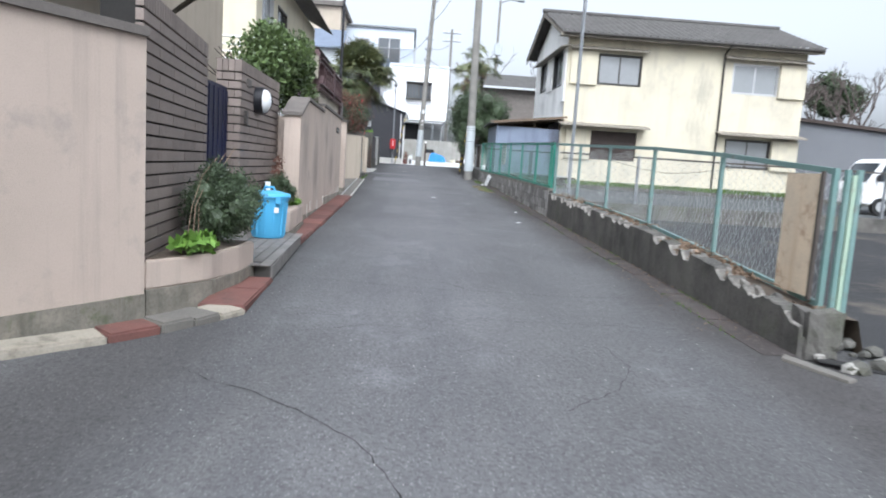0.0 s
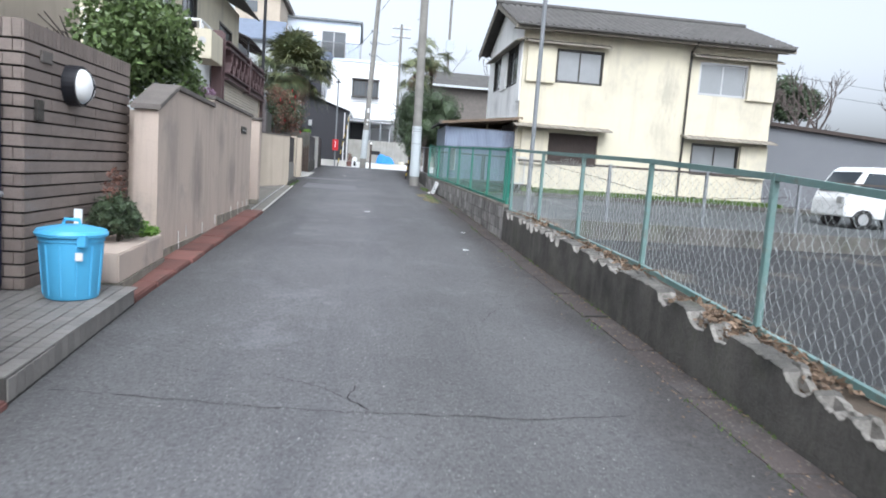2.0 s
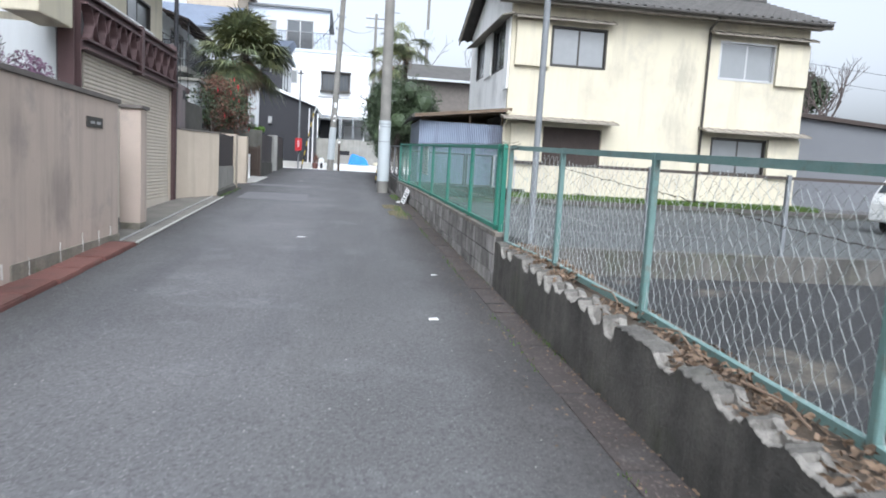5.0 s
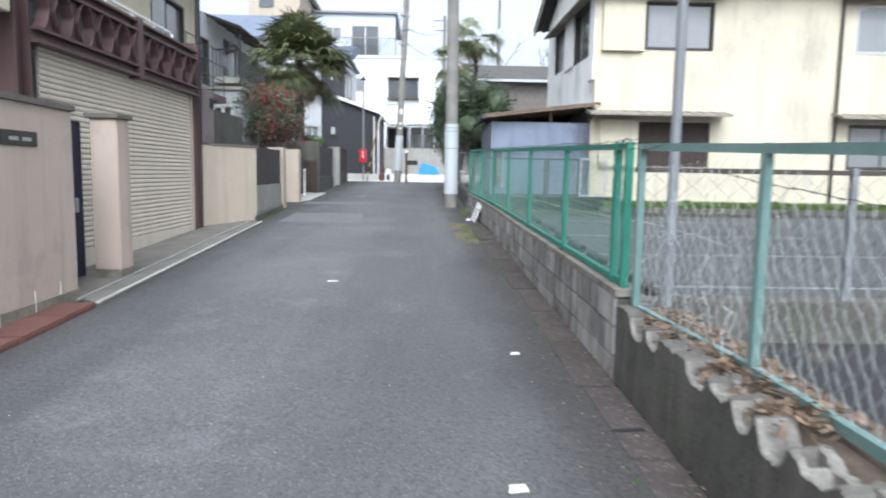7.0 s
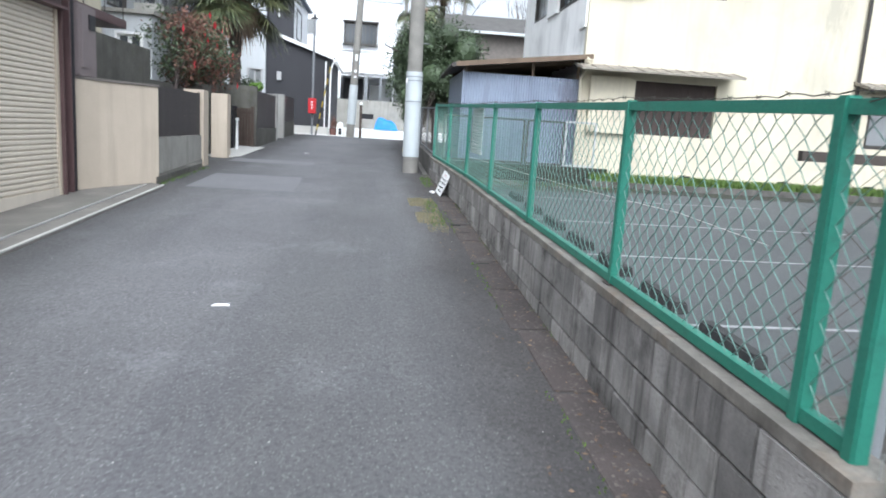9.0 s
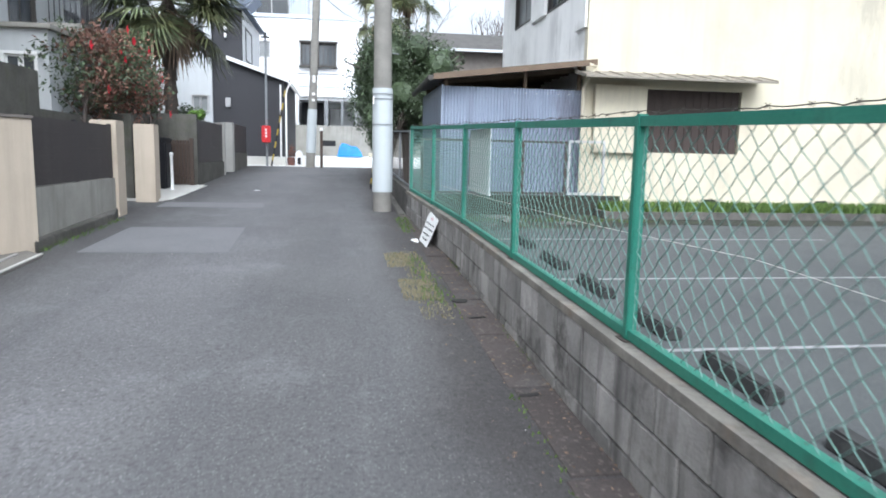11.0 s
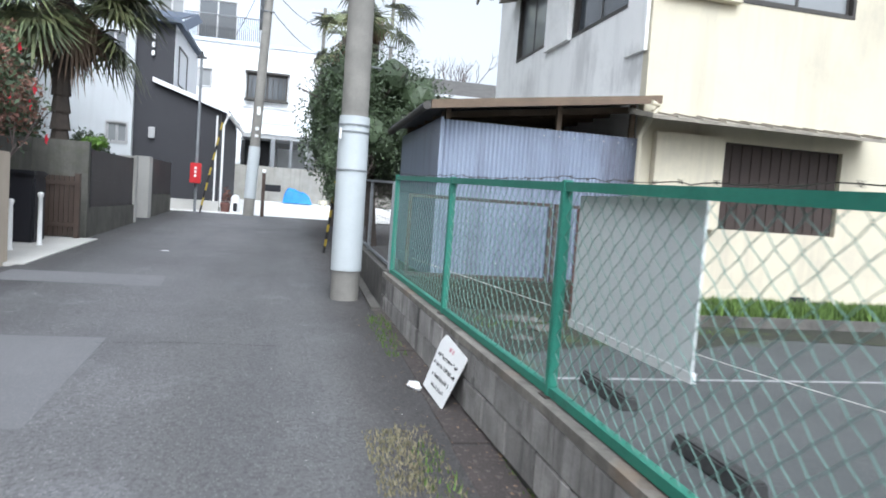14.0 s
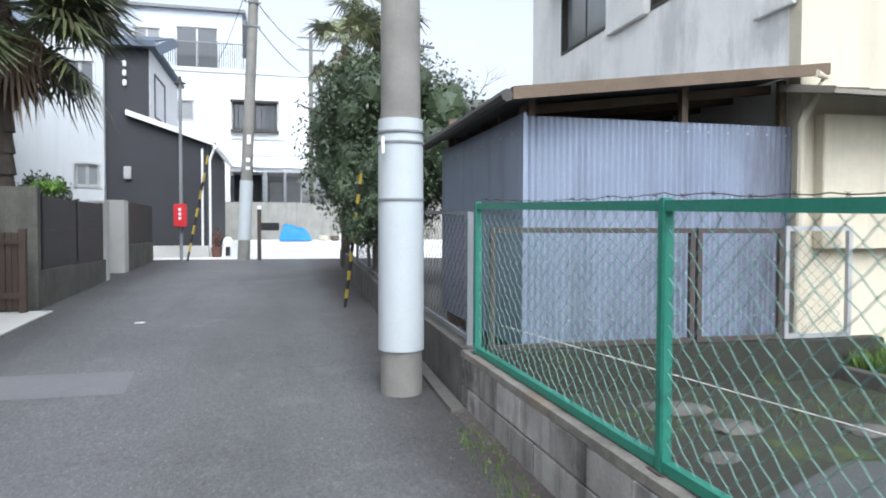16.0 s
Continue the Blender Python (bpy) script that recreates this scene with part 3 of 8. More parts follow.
kerb_run(5.1, 6.2, 0.36, 0.045, RED_KERB)
kerb_run(8.45, 15.6, 0.34, 0.045, RED_KERB)
diag = [(-4.6, 1.75), (-3.4, 2.75), (-1.78, 4.16), (-1.55, 4.42), (-1.4, 4.63), (-1.28, 4.85), (-1.15, 5.05)]
for i, (a, b) in enumerate(zip(diag, diag[1:])):
    bm = B()
    d = (Vector(b) - Vector(a)).normalized()
    n = Vector((-d.y, d.x)) * (0.24 if i < 4 else 0.3)
    e = d * 0.006
    h = (0.045, 0.05, 0.06, 0.07, 0.05, 0.035)[i]
    poly = [(a[0] + e.x, a[1] + e.y), (b[0] - e.x, b[1] - e.y), (b[0] - e.x + n.x, b[1] - e.y + n.y), (a[0] + e.x + n.x, a[1] + e.y + n.y)]
    prism(bm, [(p[0], p[1], G(p[1]) - 0.06) for p in poly], (0, 0, 0.06 + h), 0.014)
    part("kerb_stone", bm, (KERB_CREAM, KERB_CREAM, RED_KERB, APRON, APRON, KERB_CREAM)[i], kerb)

# ---- house-side walls ----
# slanting plastered wall at the corner
WA, WB = (-4.6, 0.1), (-1.83, 4.85)
bm = B()
plan_wall(bm, [WA, WB], 0.2, lambda y: 0.42, lambda y: 2.2, 1)
wall_a = structure(part("wall_corner", bm, STUCCO), "beige plastered garden wall with grey streaks, at the corner", "wall")
bm = B()
plan_wall(bm, [(-4.61, 0.11), (-1.82, 4.84)], 0.2, lambda y: -0.1, lambda y: 0.42, 1)
structure(part("plinth_corner", bm, PLINTH), "bare concrete foot of the corner wall", "plinth")
bm = B()
plan_wall(bm, [(-4.58, 0.07), (-1.80, 4.83)], 0.26, 2.2, 2.26, 1)
structure(part("coping_corner", bm, COPING), "grey-brown coping on the corner wall", "coping")


def brick_face(parent, a, b, z0, z1, course=0.07, length=0.3, depth=0.05, stagger=True, cap=True):
    """Lays long thin bricks, each its own object, on the line a-b; they stand proud of a dark backing."""
    a, b = Vector(a), Vector(b)
    d = (b - a)
    total = d.length
    d.normalize()
    rot = math.atan2(d.y, d.x)
    meshes = {}

    def mesh_of(l, h):
        key = (round(l, 3), round(h, 3))
        if key not in meshes:
            bm = B()
            box(bm, 0.003, l - 0.003, -0.006, depth, 0.007, h - 0.008, 0.0025)
            me = bpy.data.meshes.new("brick")
            bmesh.ops.recalc_face_normals(bm, faces=bm.faces)
            bm.to_mesh(me)
            bm.free()
            me.materials.append(BRICK)
            meshes[key] = me
        return meshes[key]

    inv = world_of(parent).inverted()
    top = z1 - (0.15 if cap else 0)
    n = int(round((top - z0) / course))
    h = (top - z0) / n
    for k in range(n):
        s = -length / 2 if (k % 2 and stagger) else 0.0
        while s < total - 0.01:
            u, v = max(0, s), min(total, s + length)
            if v - u > 0.03:
                ob = new("brick", mesh_of(v - u, h))
                ob.parent, ob.matrix_parent_inverse = parent, inv
                p = a + d * u
                ob.matrix_basis = Matrix.Translation((p.x, p.y, z0 + k * h)) @ Matrix.Rotation(rot, 4, "Z")
            s += length
    if cap:
        m = int(round(total / 0.075))
        w = total / m
        for i in range(m):
            ob = new("brick", mesh_of(w, 0.15))
            ob.parent, ob.matrix_parent_inverse = parent, inv
            p = a + d * (i * w)
            ob.matrix_basis = Matrix.Translation((p.x, p.y, top)) @ Matrix.Rotation(rot, 4, "Z")


def brick_wall(name, a, b, thick, z0, z1, label):
    bm = B()
    plan_wall(bm, [a, b], thick, z0, z1 - 0.012, 1)
    return structure(part(name, bm, BRICK_JOINT), label, "wall")


BR1 = ((-1.86, 4.86), (-2.12, 7.25))
BR2 = ((-1.98, 8.07), (-1.98, 10.35))
brick_1 = brick_wall("wall_brick_1", (-1.88, 4.87), (-2.14, 7.24), 0.26, 0.2, 2.55, "grey-brown brick garden wall with deep dark joints")
brick_2 = brick_wall("wall_brick_2", (-2.0, 8.09), (-2.0, 10.35), 0.26, 0.25, 2.53, "grey-brown brick gate pier and wall with deep joints")

# black entrance gate between the brick walls
gate = thing("garden_gate", (-2.15, 7.65, G(7.6) + 0.15), "closed navy black metal garden gate between brick walls", "gate")
bm = B()
box(bm, -2.17, -2.13, 7.27, 8.05, 0.5, 2.2, 0.006)
part("gate_leaf", bm, NAVY_METAL, gate)
bm = B()
for yy in (7.34, 7.52, 7.7, 7.88, 8.02):
    box(bm, -2.13, -2.115, yy - 0.012, yy + 0.012, 0.55, 2.16, 0.003)
part("gate_rib", bm, NAVY_METAL, gate)
bm = B()
tube(bm, (-2.13, 7.95, 1.25), (-2.07, 7.95, 1.25), 0.02, 10)
tube(bm, (-2.07, 7.95, 1.25), (-2.07, 7.87, 1.25), 0.012, 10)
part("handle", bm, SILVER, gate, "small metal handle")

# long plastered wall with a gabled end
bm = B()
prof = [(-1.6, 10.08, 0.57), (-1.6, 13.08, 0.57), (-1.6, 13.08, 0.73), (-1.6, 15.93, 0.73), (-1.6, 15.93, 2.37), (-1.6, 12.67, 2.4), (-1.6, 12.67, 2.29), (-1.6, 10.77, 2.32), (-1.6, 10.08, 2.05)]
prism(bm, prof, (-0.24, 0, 0))
wall_b = structure(part("wall_plastered", bm, STUCCO), "beige plastered garden wall with streaks and a gabled end", "wall")
bm = B()
prism(bm, [(-1.585, 10.09, 0.2), (-1.585, 13.08, 0.3), (-1.585, 15.94, 0.4), (-1.585, 15.94, 0.73), (-1.585, 13.07, 0.73), (-1.585, 13.07, 0.57), (-1.585, 10.09, 0.57)], (-0.25, 0, 0))
structure(part("plinth_plastered", bm, PLINTH), "bare concrete foot of the plastered wall", "plinth")
for nm, pts in (("coping_gable", [(10.04, 2.05), (10.77, 2.33)]), ("coping_mid", [(10.77, 2.33), (12.67, 2.29)]), ("coping_end", [(12.66, 2.4), (15.96, 2.37)])):
    bm = B()
    (y0, z0), (y1, z1) = pts
    prism(bm, [(-1.57, y0, z0), (-1.57, y1, z1), (-1.57, y1, z1 + 0.055), (-1.57, y0, z0 + 0.055)], (-0.3, 0, 0), 0.006)
    structure(part(nm, bm, COPING), "grey-brown coping slab on the plastered wall", "coping")
bm = B()
box(bm, -2.05, -1.84, 10.36, 10.55, 0.4, 2.05)
structure(part("wall_return", bm, STUCCO), "narrow plastered return beside the brick wall", "wall")

# side door recess and pier beside the garage
bm = B()
box(bm, -1.86, -1.58, 16.82, 17.12, 0.78, 2.38, 0.01)
structure(part("wall_garage_pier", bm, STUCCO), "slim beige plastered pier beside the garage", "pier")
bm = B()
box(bm, -1.85, -1.59, 16.83, 17.11, 0.5, 0.78)
structure(part("plinth_pier", bm, PLINTH), "concrete foot of the slim pier", "plinth")
bm = B()
box(bm, -1.9, -1.55, 16.78, 17.16, 2.38, 2.43, 0.006)
structure(part("coping_pier", bm, COPING), "grey-brown cap on the slim pier", "coping")
side_door = thing("side_door", (-1.97, 16.4, 0.7), "closed dark navy metal side door beside the garage", "door")
bm = B()
box(bm, -1.99, -1.95, 15.96, 16.81, 0.72, 2.34, 0.005)
part("door_leaf", bm, NAVY_METAL, side_door)
bm = B()
box(bm, -1.95, -1.92, 16.62, 16.66, 1.4, 1.55, 0.005)
part("handle", bm, SILVER, side_door, "metal door handle")
bm = B()
box(bm, -2.24, -1.84, 15.88, 15.955, 0.4, 2.4)
structure(part("wall_jamb", bm, STUCCO), "plastered jamb of the side door", "wall")

# concrete apron with a steel channel in front of the garage
bm = B()
vs = [(-1.27, 15.65), (-1.43, 22.6), (-1.75, 22.9), (-2.4, 22.0), (-2.6, 15.9), (-1.6, 15.9)]
prism(bm, [(x, yy, G(yy) - 0.05) for x, yy in vs], (0, 0, 0.075))
structure(part("pavement_apron", bm, APRON), "stained concrete apron in front of the garage", "pavement")
for off, w in ((0.0, 0.035), (0.24, 0.03)):
    bm = B()
    for y0, y1 in ((15.65, 19.0), (19.0, 22.6)):
        xa, xb = left_edge(y0) - off, left_edge(y1) - off
        if off and y0 < 16:
            y0, xa = 15.75, -1.5
        prism(bm, [(xa, y0, G(y0) + 0.02), (xb, y1, G(y1) + 0.02), (xb - w, y1, G(y1) + 0.02), (xa - w, y0, G(y0) + 0.02)], (0, 0, 0.018))
    structure(part("trim_channel", bm, CONCRETE_PALE if not off else SILVER), "pale edging strip of the apron's drain channel", "edging")

# garage with roller shutter and a lattice beam
garage = thing("roller_shutter", (-2.3, 19, 0.75), "closed cream metal roller shutter of the garage", "roller shutter")
n = 36
z0, z1 = 0.93, 3.1
for i in range(n):
    bm = B()
    a = z0 + (z1 - z0) * i / n
    h = (z1 - z0) / n
    prism(bm, [(-2.3, 16.7, a + 0.003), (-2.283, 16.7, a + h * 0.3), (-2.283, 16.7, a + h * 0.75), (-2.3, 16.7, a + h), (-2.315, 16.7, a + h), (-2.315, 16.7, a)], (0, 4.5, 0))
    part("slat", bm, SHUTTER, garage)
bm = B()
box(bm, -2.33, -2.27, 16.7, 21.2, 0.70, 0.93, 0.006)
part("bottom_bar", bm, SHUTTER, garage)
bm = B()
box(bm, -2.34, -2.26, 21.2, 21.27, 0.7, 3.1, 0.004)
part("guide", bm, STUCCO_TAN, garage)

frame_ = thing("steel_frame", (-2.2, 16.5, 0.6), "maroon-brown steel portal with a lattice beam over the garage", "steel frame")
for y0, y1, z0, z1 in ((16.2, 16.46, 0.6, 3.95), (21.28, 21.52, 0.75, 3.95)):
    bm = B()
    box(bm, -2.42, -2.22, y0, y0 + 0.025, z0, z1)
    box(bm, -2.42, -2.22, y1 - 0.025, y1, z0, z1)
    box(bm, -2.335, -2.305, y0 + 0.025, y1 - 0.025, z0, z1)
    part("post", bm, PURPLE_STEEL, frame_)
for z in (3.08, 3.66):
    bm = B()
    box(bm, -2.32, -2.14, 16.46, 21.28, z, z + 0.03)
    box(bm, -2.32, -2.14, 16.46, 21.28, z + 0.12, z + 0.15)
    box(bm, -2.235, -2.215, 16.46, 21.28, z + 0.03, z + 0.12)
    part("chord", bm, PURPLE_STEEL, frame_)
n = 10
for i in range(n):
    ya = 16.5 + (21.25 - 16.5) * (i + 0.5) / n
    bm = B()
    half = [(0.17, 3.66), (0.1, 3.58), (0.045, 3.45), (0.045, 3.42), (0.09, 3.31), (0.15, 3.23)]
    prism(bm, [(-2.2, ya + u, z) for u, z in half] + [(-2.2, ya - u, z) for u, z in half[::-1]], (-0.02, 0, 0))
    web = part("web", bm, PURPLE_STEEL, frame_)
    for sg in (-1, 1):
        bm = B()
        for (u, z), (v, w_) in zip(half, half[1:]):
            prism(bm, [(-2.14, ya + sg * u, z), (-2.14, ya + sg * (u + 0.014), z), (-2.14, ya + sg * (v + 0.014), w_), (-2.14, ya + sg * v, w_)], (-0.13, 0, 0))
        bmesh.ops.remove_doubles(bm, verts=bm.verts, dist=1e-4)
        part("flange", bm, PURPLE_STEEL, web)
bm = B()
box(bm, -2.3, -2.13, 18.83, 18.98, 3.05, 3.84)
part("splice_plate", bm, PURPLE_STEEL, frame_)

# angled tan pier beyond the garage
bm = B()
prism(bm, [(-2.35, 21.55, 0.7), (-2.12, 22.1, 0.7), (-1.62, 22.98, 0.7), (-1.75, 23.2, 0.7), (-2.6, 22.6, 0.7)], (0, 0, 1.6), 0.006)
structure(part("wall_tan_pier", bm, STUCCO_TAN), "tan plastered angled pier beyond the garage", "wall")
# dark steel colour stands in for the shadow behind the lattice beam
bm = B()
prism(bm, [(-2.37, 21.53, 2.3), (-2.11, 22.08, 2.3), (-1.6, 22.98, 2.3), (-1.74, 23.22, 2.3), (-2.62, 22.62, 2.3)], (0, 0, 0.035), 0.004)
structure(part("coping_tan", bm, COPING), "thin cap on the tan pier", "coping")
meter = thing("meter_box", (-2.3, 22.0, 2.33), "mauve-grey metal meter cabinet standing on the tan pier", "meter box")
bm = B()
box(bm, -2.5, -2.22, 21.75, 22.3, 2.335, 3.25, 0.012)
part("cabinet", bm, MAUVE, meter)
bm = B()
box(bm, -2.22, -2.205, 21.8, 22.02, 2.45, 3.2, 0.004)
part("door", bm, MAUVE, meter)
bm = B()
box(bm, -2.22, -2.205, 22.06, 22.26, 2.95, 3.15, 0.004)
part("vent", bm, BLACK_METAL, meter)

# low wall with dark fence panels, two tan piers and a gate
bm = B()
plan_wall(bm, [(-1.72, 23.2), (-1.78, 26.1)], 0.15, lambda y: G(y) - 0.1, lambda y: 1.55, 1)
structure(part("wall_low", bm, CONCRETE), "low stained concrete wall under a dark fence", "wall")
bm = B()
prism(bm, [(x, yy, G(yy) - 0.05) for x, yy in ((-1.62, 22.9), (-1.6, 25.4), (-1.85, 26.5), (-1.85, 23.2))], (0, 0, 0.16), 0.01)
structure(part("kerb_step", bm, CONCRETE_DARK), "dark weathered concrete step at the wall foot", "kerb")


def slat_fence(y0, y1, x0, x1, z0, z1, label, n=10):
    """A dark panel fence of horizontal boards between posts."""
    f = thing("panel_fence", ((x0 + x1) / 2, (y0 + y1) / 2, z0), label, "fence")
    for i in range(n):
        a = z0 + (z1 - z0) * i / n
        bm = B()
        plan_wall(bm, [(x0, y0), (x1, y1)], 0.025, a + 0.0004, a + (z1 - z0) / n - 0.0004, 1)
        part("board", bm, FENCE_BOARD, f)
    for k in range(3):
        t = k / 2
        bm = B()
        px, py = x0 + (x1 - x0) * t, y0 + (y1 - y0) * t
        box(bm, px - 0.05, px - 0.0, py - 0.025, py + 0.025, z0 - 0.03, z1 + 0.02)
        part("post", bm, BLACK_METAL, f)
    return f


slat_fence(23.25, 26.05, -1.75, -1.8, 1.56, 2.34, "dark board fence on a low concrete wall", 9)
for nm, x0, x1, y0, y1, zt in (("wall_pier_1", -2.12, -1.74, 26.1, 26.5, 2.42), ("wall_pier_2", -2.1, -1.74, 28.2, 28.55, 2.44), ("wall_pier_3", -2.1, -1.74, 35.6, 35.85, 2.77), ("wall_pier_4", -2.1, -1.74, 37.1, 37.5, 2.84)):
    bm = B()
    box(bm, x0, x1, y0, y1, G(y0) - 0.1, zt, 0.012)
    structure(part(nm, bm, STUCCO_TAN if "_1" in nm or "_2" in nm else CONCRETE_PALE), "pale plastered gate pier", "pier")
bm = B()
plan_wall(bm, [(-2.2, 28.62), (-2.62, 28.62), (-2.62, 31.9), (-1.75, 31.95)], 0.15, lambda y: 1.0, lambda y: lerp(y, (28, 2.6), (32, 2.82)), 1)
structure(part("wall_grey", bm, CONCRETE_AGED), "grey concrete garden wall around the gate recess", "wall")
bm = B()
plan_wall(bm, [(-2.7, 23.0), (-2.75, 28.4)], 0.12, lambda y: 0.9, lambda y: 2.55, 1)
structure(part("wall_grey_back", bm, CONCRETE_AGED), "grey concrete garden wall behind the dark fence", "wall")
bm = B()
plan_wall(bm, [(-1.75, 31.95), (-1.75, 35.6)], 0.15, lambda y: 0.9, lambda y: 1.67, 1)
plan_wall(bm, [(-1.75, 37.5), (-1.75, 40.4)], 0.15, lambda y: 1.1, lambda y: 1.9, 1)
plan_wall(bm, [(-1.9, 31.97), (-1.9, 32.2)], 0.4, lambda y: 0.9, lambda y: 2.82, 1)
structure(part("wall_grey_low", bm, CONCRETE_AGED), "low grey concrete wall under dark panels", "wall")
slat_fence(32.25, 35.5, -1.78, -1.78, 1.68, 2.7, "dark board fence on a grey concrete wall", 11)
slat_fence(37.6, 40.4, -1.78, -1.78, 1.91, 2.82, "dark board fence on a grey concrete wall", 9)
bm = B()
prism(bm, [(x, yy, G(yy) - 0.05) for x, yy in ((-1.5, 28.4), (-1.47, 31.6), (-2.6, 31.6), (-2.6, 28.4))], (0, 0, 0.065))
structure(part("pavement_recess", bm, CONCRETE_PALE), "pale concrete forecourt of the gate recess", "pavement")


# ---- lot-side walls ----
rng = random.Random(9)


def wall_base(y):
    return lerp(y, (4.6, 0.5), (4.75, 0.55), (6.2, 0.71), (7.9, 0.84), (9.75, 0.92), (13.7, 1.06))


BITES = []
v_ = 4.6
while v_ < 13.8:
    w_ = rng.uniform(0.18, 0.38)
    BITES.append((v_, v_ + w_, 0.0 if rng.random() < 0.33 else rng.uniform(0.045, 0.115)))
    v_ += w_


def broken_top(y):
    """Top of the front shell: a chain of U-shaped bites where the hollow blocks broke, with a few whole stretches."""
    deep = 0.0
    for a, b, d in BITES:
        if a <= y <= b:
            u = abs(2 * (y - a) / (b - a) - 1 + 0.25 * noise.noise((1, y * 9, 3)))
            deep = d * max(0.0, 1 - u ** 2.4)
    return wall_base(y) - deep - 0.03 * abs(noise.noise((0, y * 11, 0))) - 0.02 * abs(noise.noise((3, y * 31, 0)))


def wall_section(y):
    """Heights of the front shell, the hollow's floor and the back shell."""
    front = broken_top(y)
    web = abs((y / 0.135) % 1.0 - 0.5) * 2
    hollow = front - 0.01 - 0.07 * max(0.0, min(1.0, (0.78 - web) * 5))
    back = front + 0.012 + 0.03 * noise.noise((8, y * 7, 0))
    return front, hollow, back


def skin(name, rows, spans, material):
    """Joins rows of points into one sheet; spans(i, k) picks the faces."""
    w = len(rows[0])
    verts = [p for r in rows for p in r]
    faces = [(i * w + k, i * w + k + 1, (i + 1) * w + k + 1, (i + 1) * w + k) for i in range(len(rows) - 1) for k in range(w - 1) if spans(i, k)]
    used = sorted({v for f in faces for v in f})
    at = {v: n for n, v in enumerate(used)}
    return raw(name, [verts[v] for v in used], [tuple(at[v] for v in f) for f in faces], material)


rows_, raw_edge = [], []
N = 1000
for i in range(N + 1):
    yy = 4.65 + (13.75 - 4.65) * i / N
    zf, zh, zb = wall_section(yy)
    j = 0.007 * noise.noise((3, yy * 6, 1))
    t_ = max(0.003, 0.01 + 0.018 * noise.noise((2, yy * 3.2, 0)) + 0.012 * noise.noise((4, yy * 14, 0)))
    raw_edge.append(wall_base(yy) - zf > 0.03)
    if not raw_edge[-1]:
        zh = zf
    rows_.append([(2.88, yy, G(yy) - 0.1), (2.88 + j, yy, zf - t_), (2.876 + j, yy, zf - 0.006), (2.884 + j, yy, zf), (2.904 + 2 * j, yy, zf + 0.004), (2.91 + 2 * j, yy, min(zf, zh)), (2.972, yy, zh + 0.004), (2.978, yy, zb - 0.004), (2.99 + j, yy, zb), (3.03, yy, zb - 0.012), (3.035, yy, G(yy) - 0.1)])
rows_.insert(0, [(x, 4.65, G(4.65) - 0.1) for x, _, _ in rows_[0]])
raw_edge.insert(0, False)
structure(skin("wall_broken", rows_, lambda i, k: k == 0 or not raw_edge[i], CONCRETE_DARK), "low dark stained concrete wall with a broken, crumbling top", "wall")
structure(skin("wall_broken_edge", rows_, lambda i, k: k > 0 and raw_edge[i], FRAGMENT), "pale broken hollow blocks along the wall top", "wall edge")
# soil strip behind it
verts, faces = [], []
for i in range(61):
    yy = 4.8 + (13.9 - 4.8) * i / 60
    zb = lerp(yy, (4.8, 0.5), (6.9, 0.66), (9, 0.8), (11, 0.88), (14, 1.0))
    verts += [(3.0, yy, zb - 0.06), (3.1, yy, zb - 0.0 + 0.02 * noise.noise((yy * 4, 0, 0))), (3.25, yy, zb + 0.015), (3.42, yy, zb), (3.5, yy, G(yy) - 0.05)]
    if i:
        a = (i - 1) * 5
        faces += [(a + k, a + k + 1, a + k + 6, a + k + 5) for k in range(4)]
structure(raw("ground_soil_strip", verts, faces, SOIL), "dry soil strip behind the broken wall", "ground")

# block wall: each block its own object on a mortar core
TOPB = lambda y: 1.15 + 0.019 * (y - 14)
WX = lambda y: lerp(y, (13.7, 2.88), (22, 2.87), (26.45, 2.74))
bm = B()
plan_wall(bm, [(WX(v) + 0.008, v) for v in (13.76, 22.0, 26.5)], 0.11, lambda y: G(y) - 0.2, lambda y: TOPB(y) - 0.045, -1)
block_wall = structure(part("wall_block", bm, MORTAR), "low grey concrete block wall with dark streaks under the green fence", "wall")
bm = B()
plan_wall(bm, [(WX(v) - 0.012, v) for v in (13.75, 18.0, 22.0, 26.51)], 0.16, lambda y: TOPB(y) - 0.045, lambda y: TOPB(y), -1)
structure(part("coping_block", bm, CAPPING), "thin concrete capping of the block wall", "coping")

# dark concrete wall beyond the block wall
bm = B()
plan_wall(bm, [(2.74, 26.52), (2.7, 31.0), (2.85, 38.5)], 0.14, lambda y: G(y) - 0.1, lambda y: 1.4 + 0.03 * (y - 26.5), -1)
structure(part("wall_dark", bm, CONCRETE_DARK), "low dark mossy concrete wall beyond the block wall", "wall")
bm = B()
plan_wall(bm, [(2.6, 26.3), (2.62, 30.0)], 0.1, lambda y: G(y) - 0.02, lambda y: G(y) + 0.035, -1)
structure(part("kerb_pole", bm, CONCRETE_DARK), "rough concrete kerb at the pole's foot", "kerb")
# ledge dividing the two lots
bm = B()
box(bm, 3.1, 21.0, 14.7, 14.95, 0.4, 0.9, 0.01)
structure(part("wall_ledge", bm, CONCRETE_DARK), "low concrete ledge between the yard and the car park", "wall")


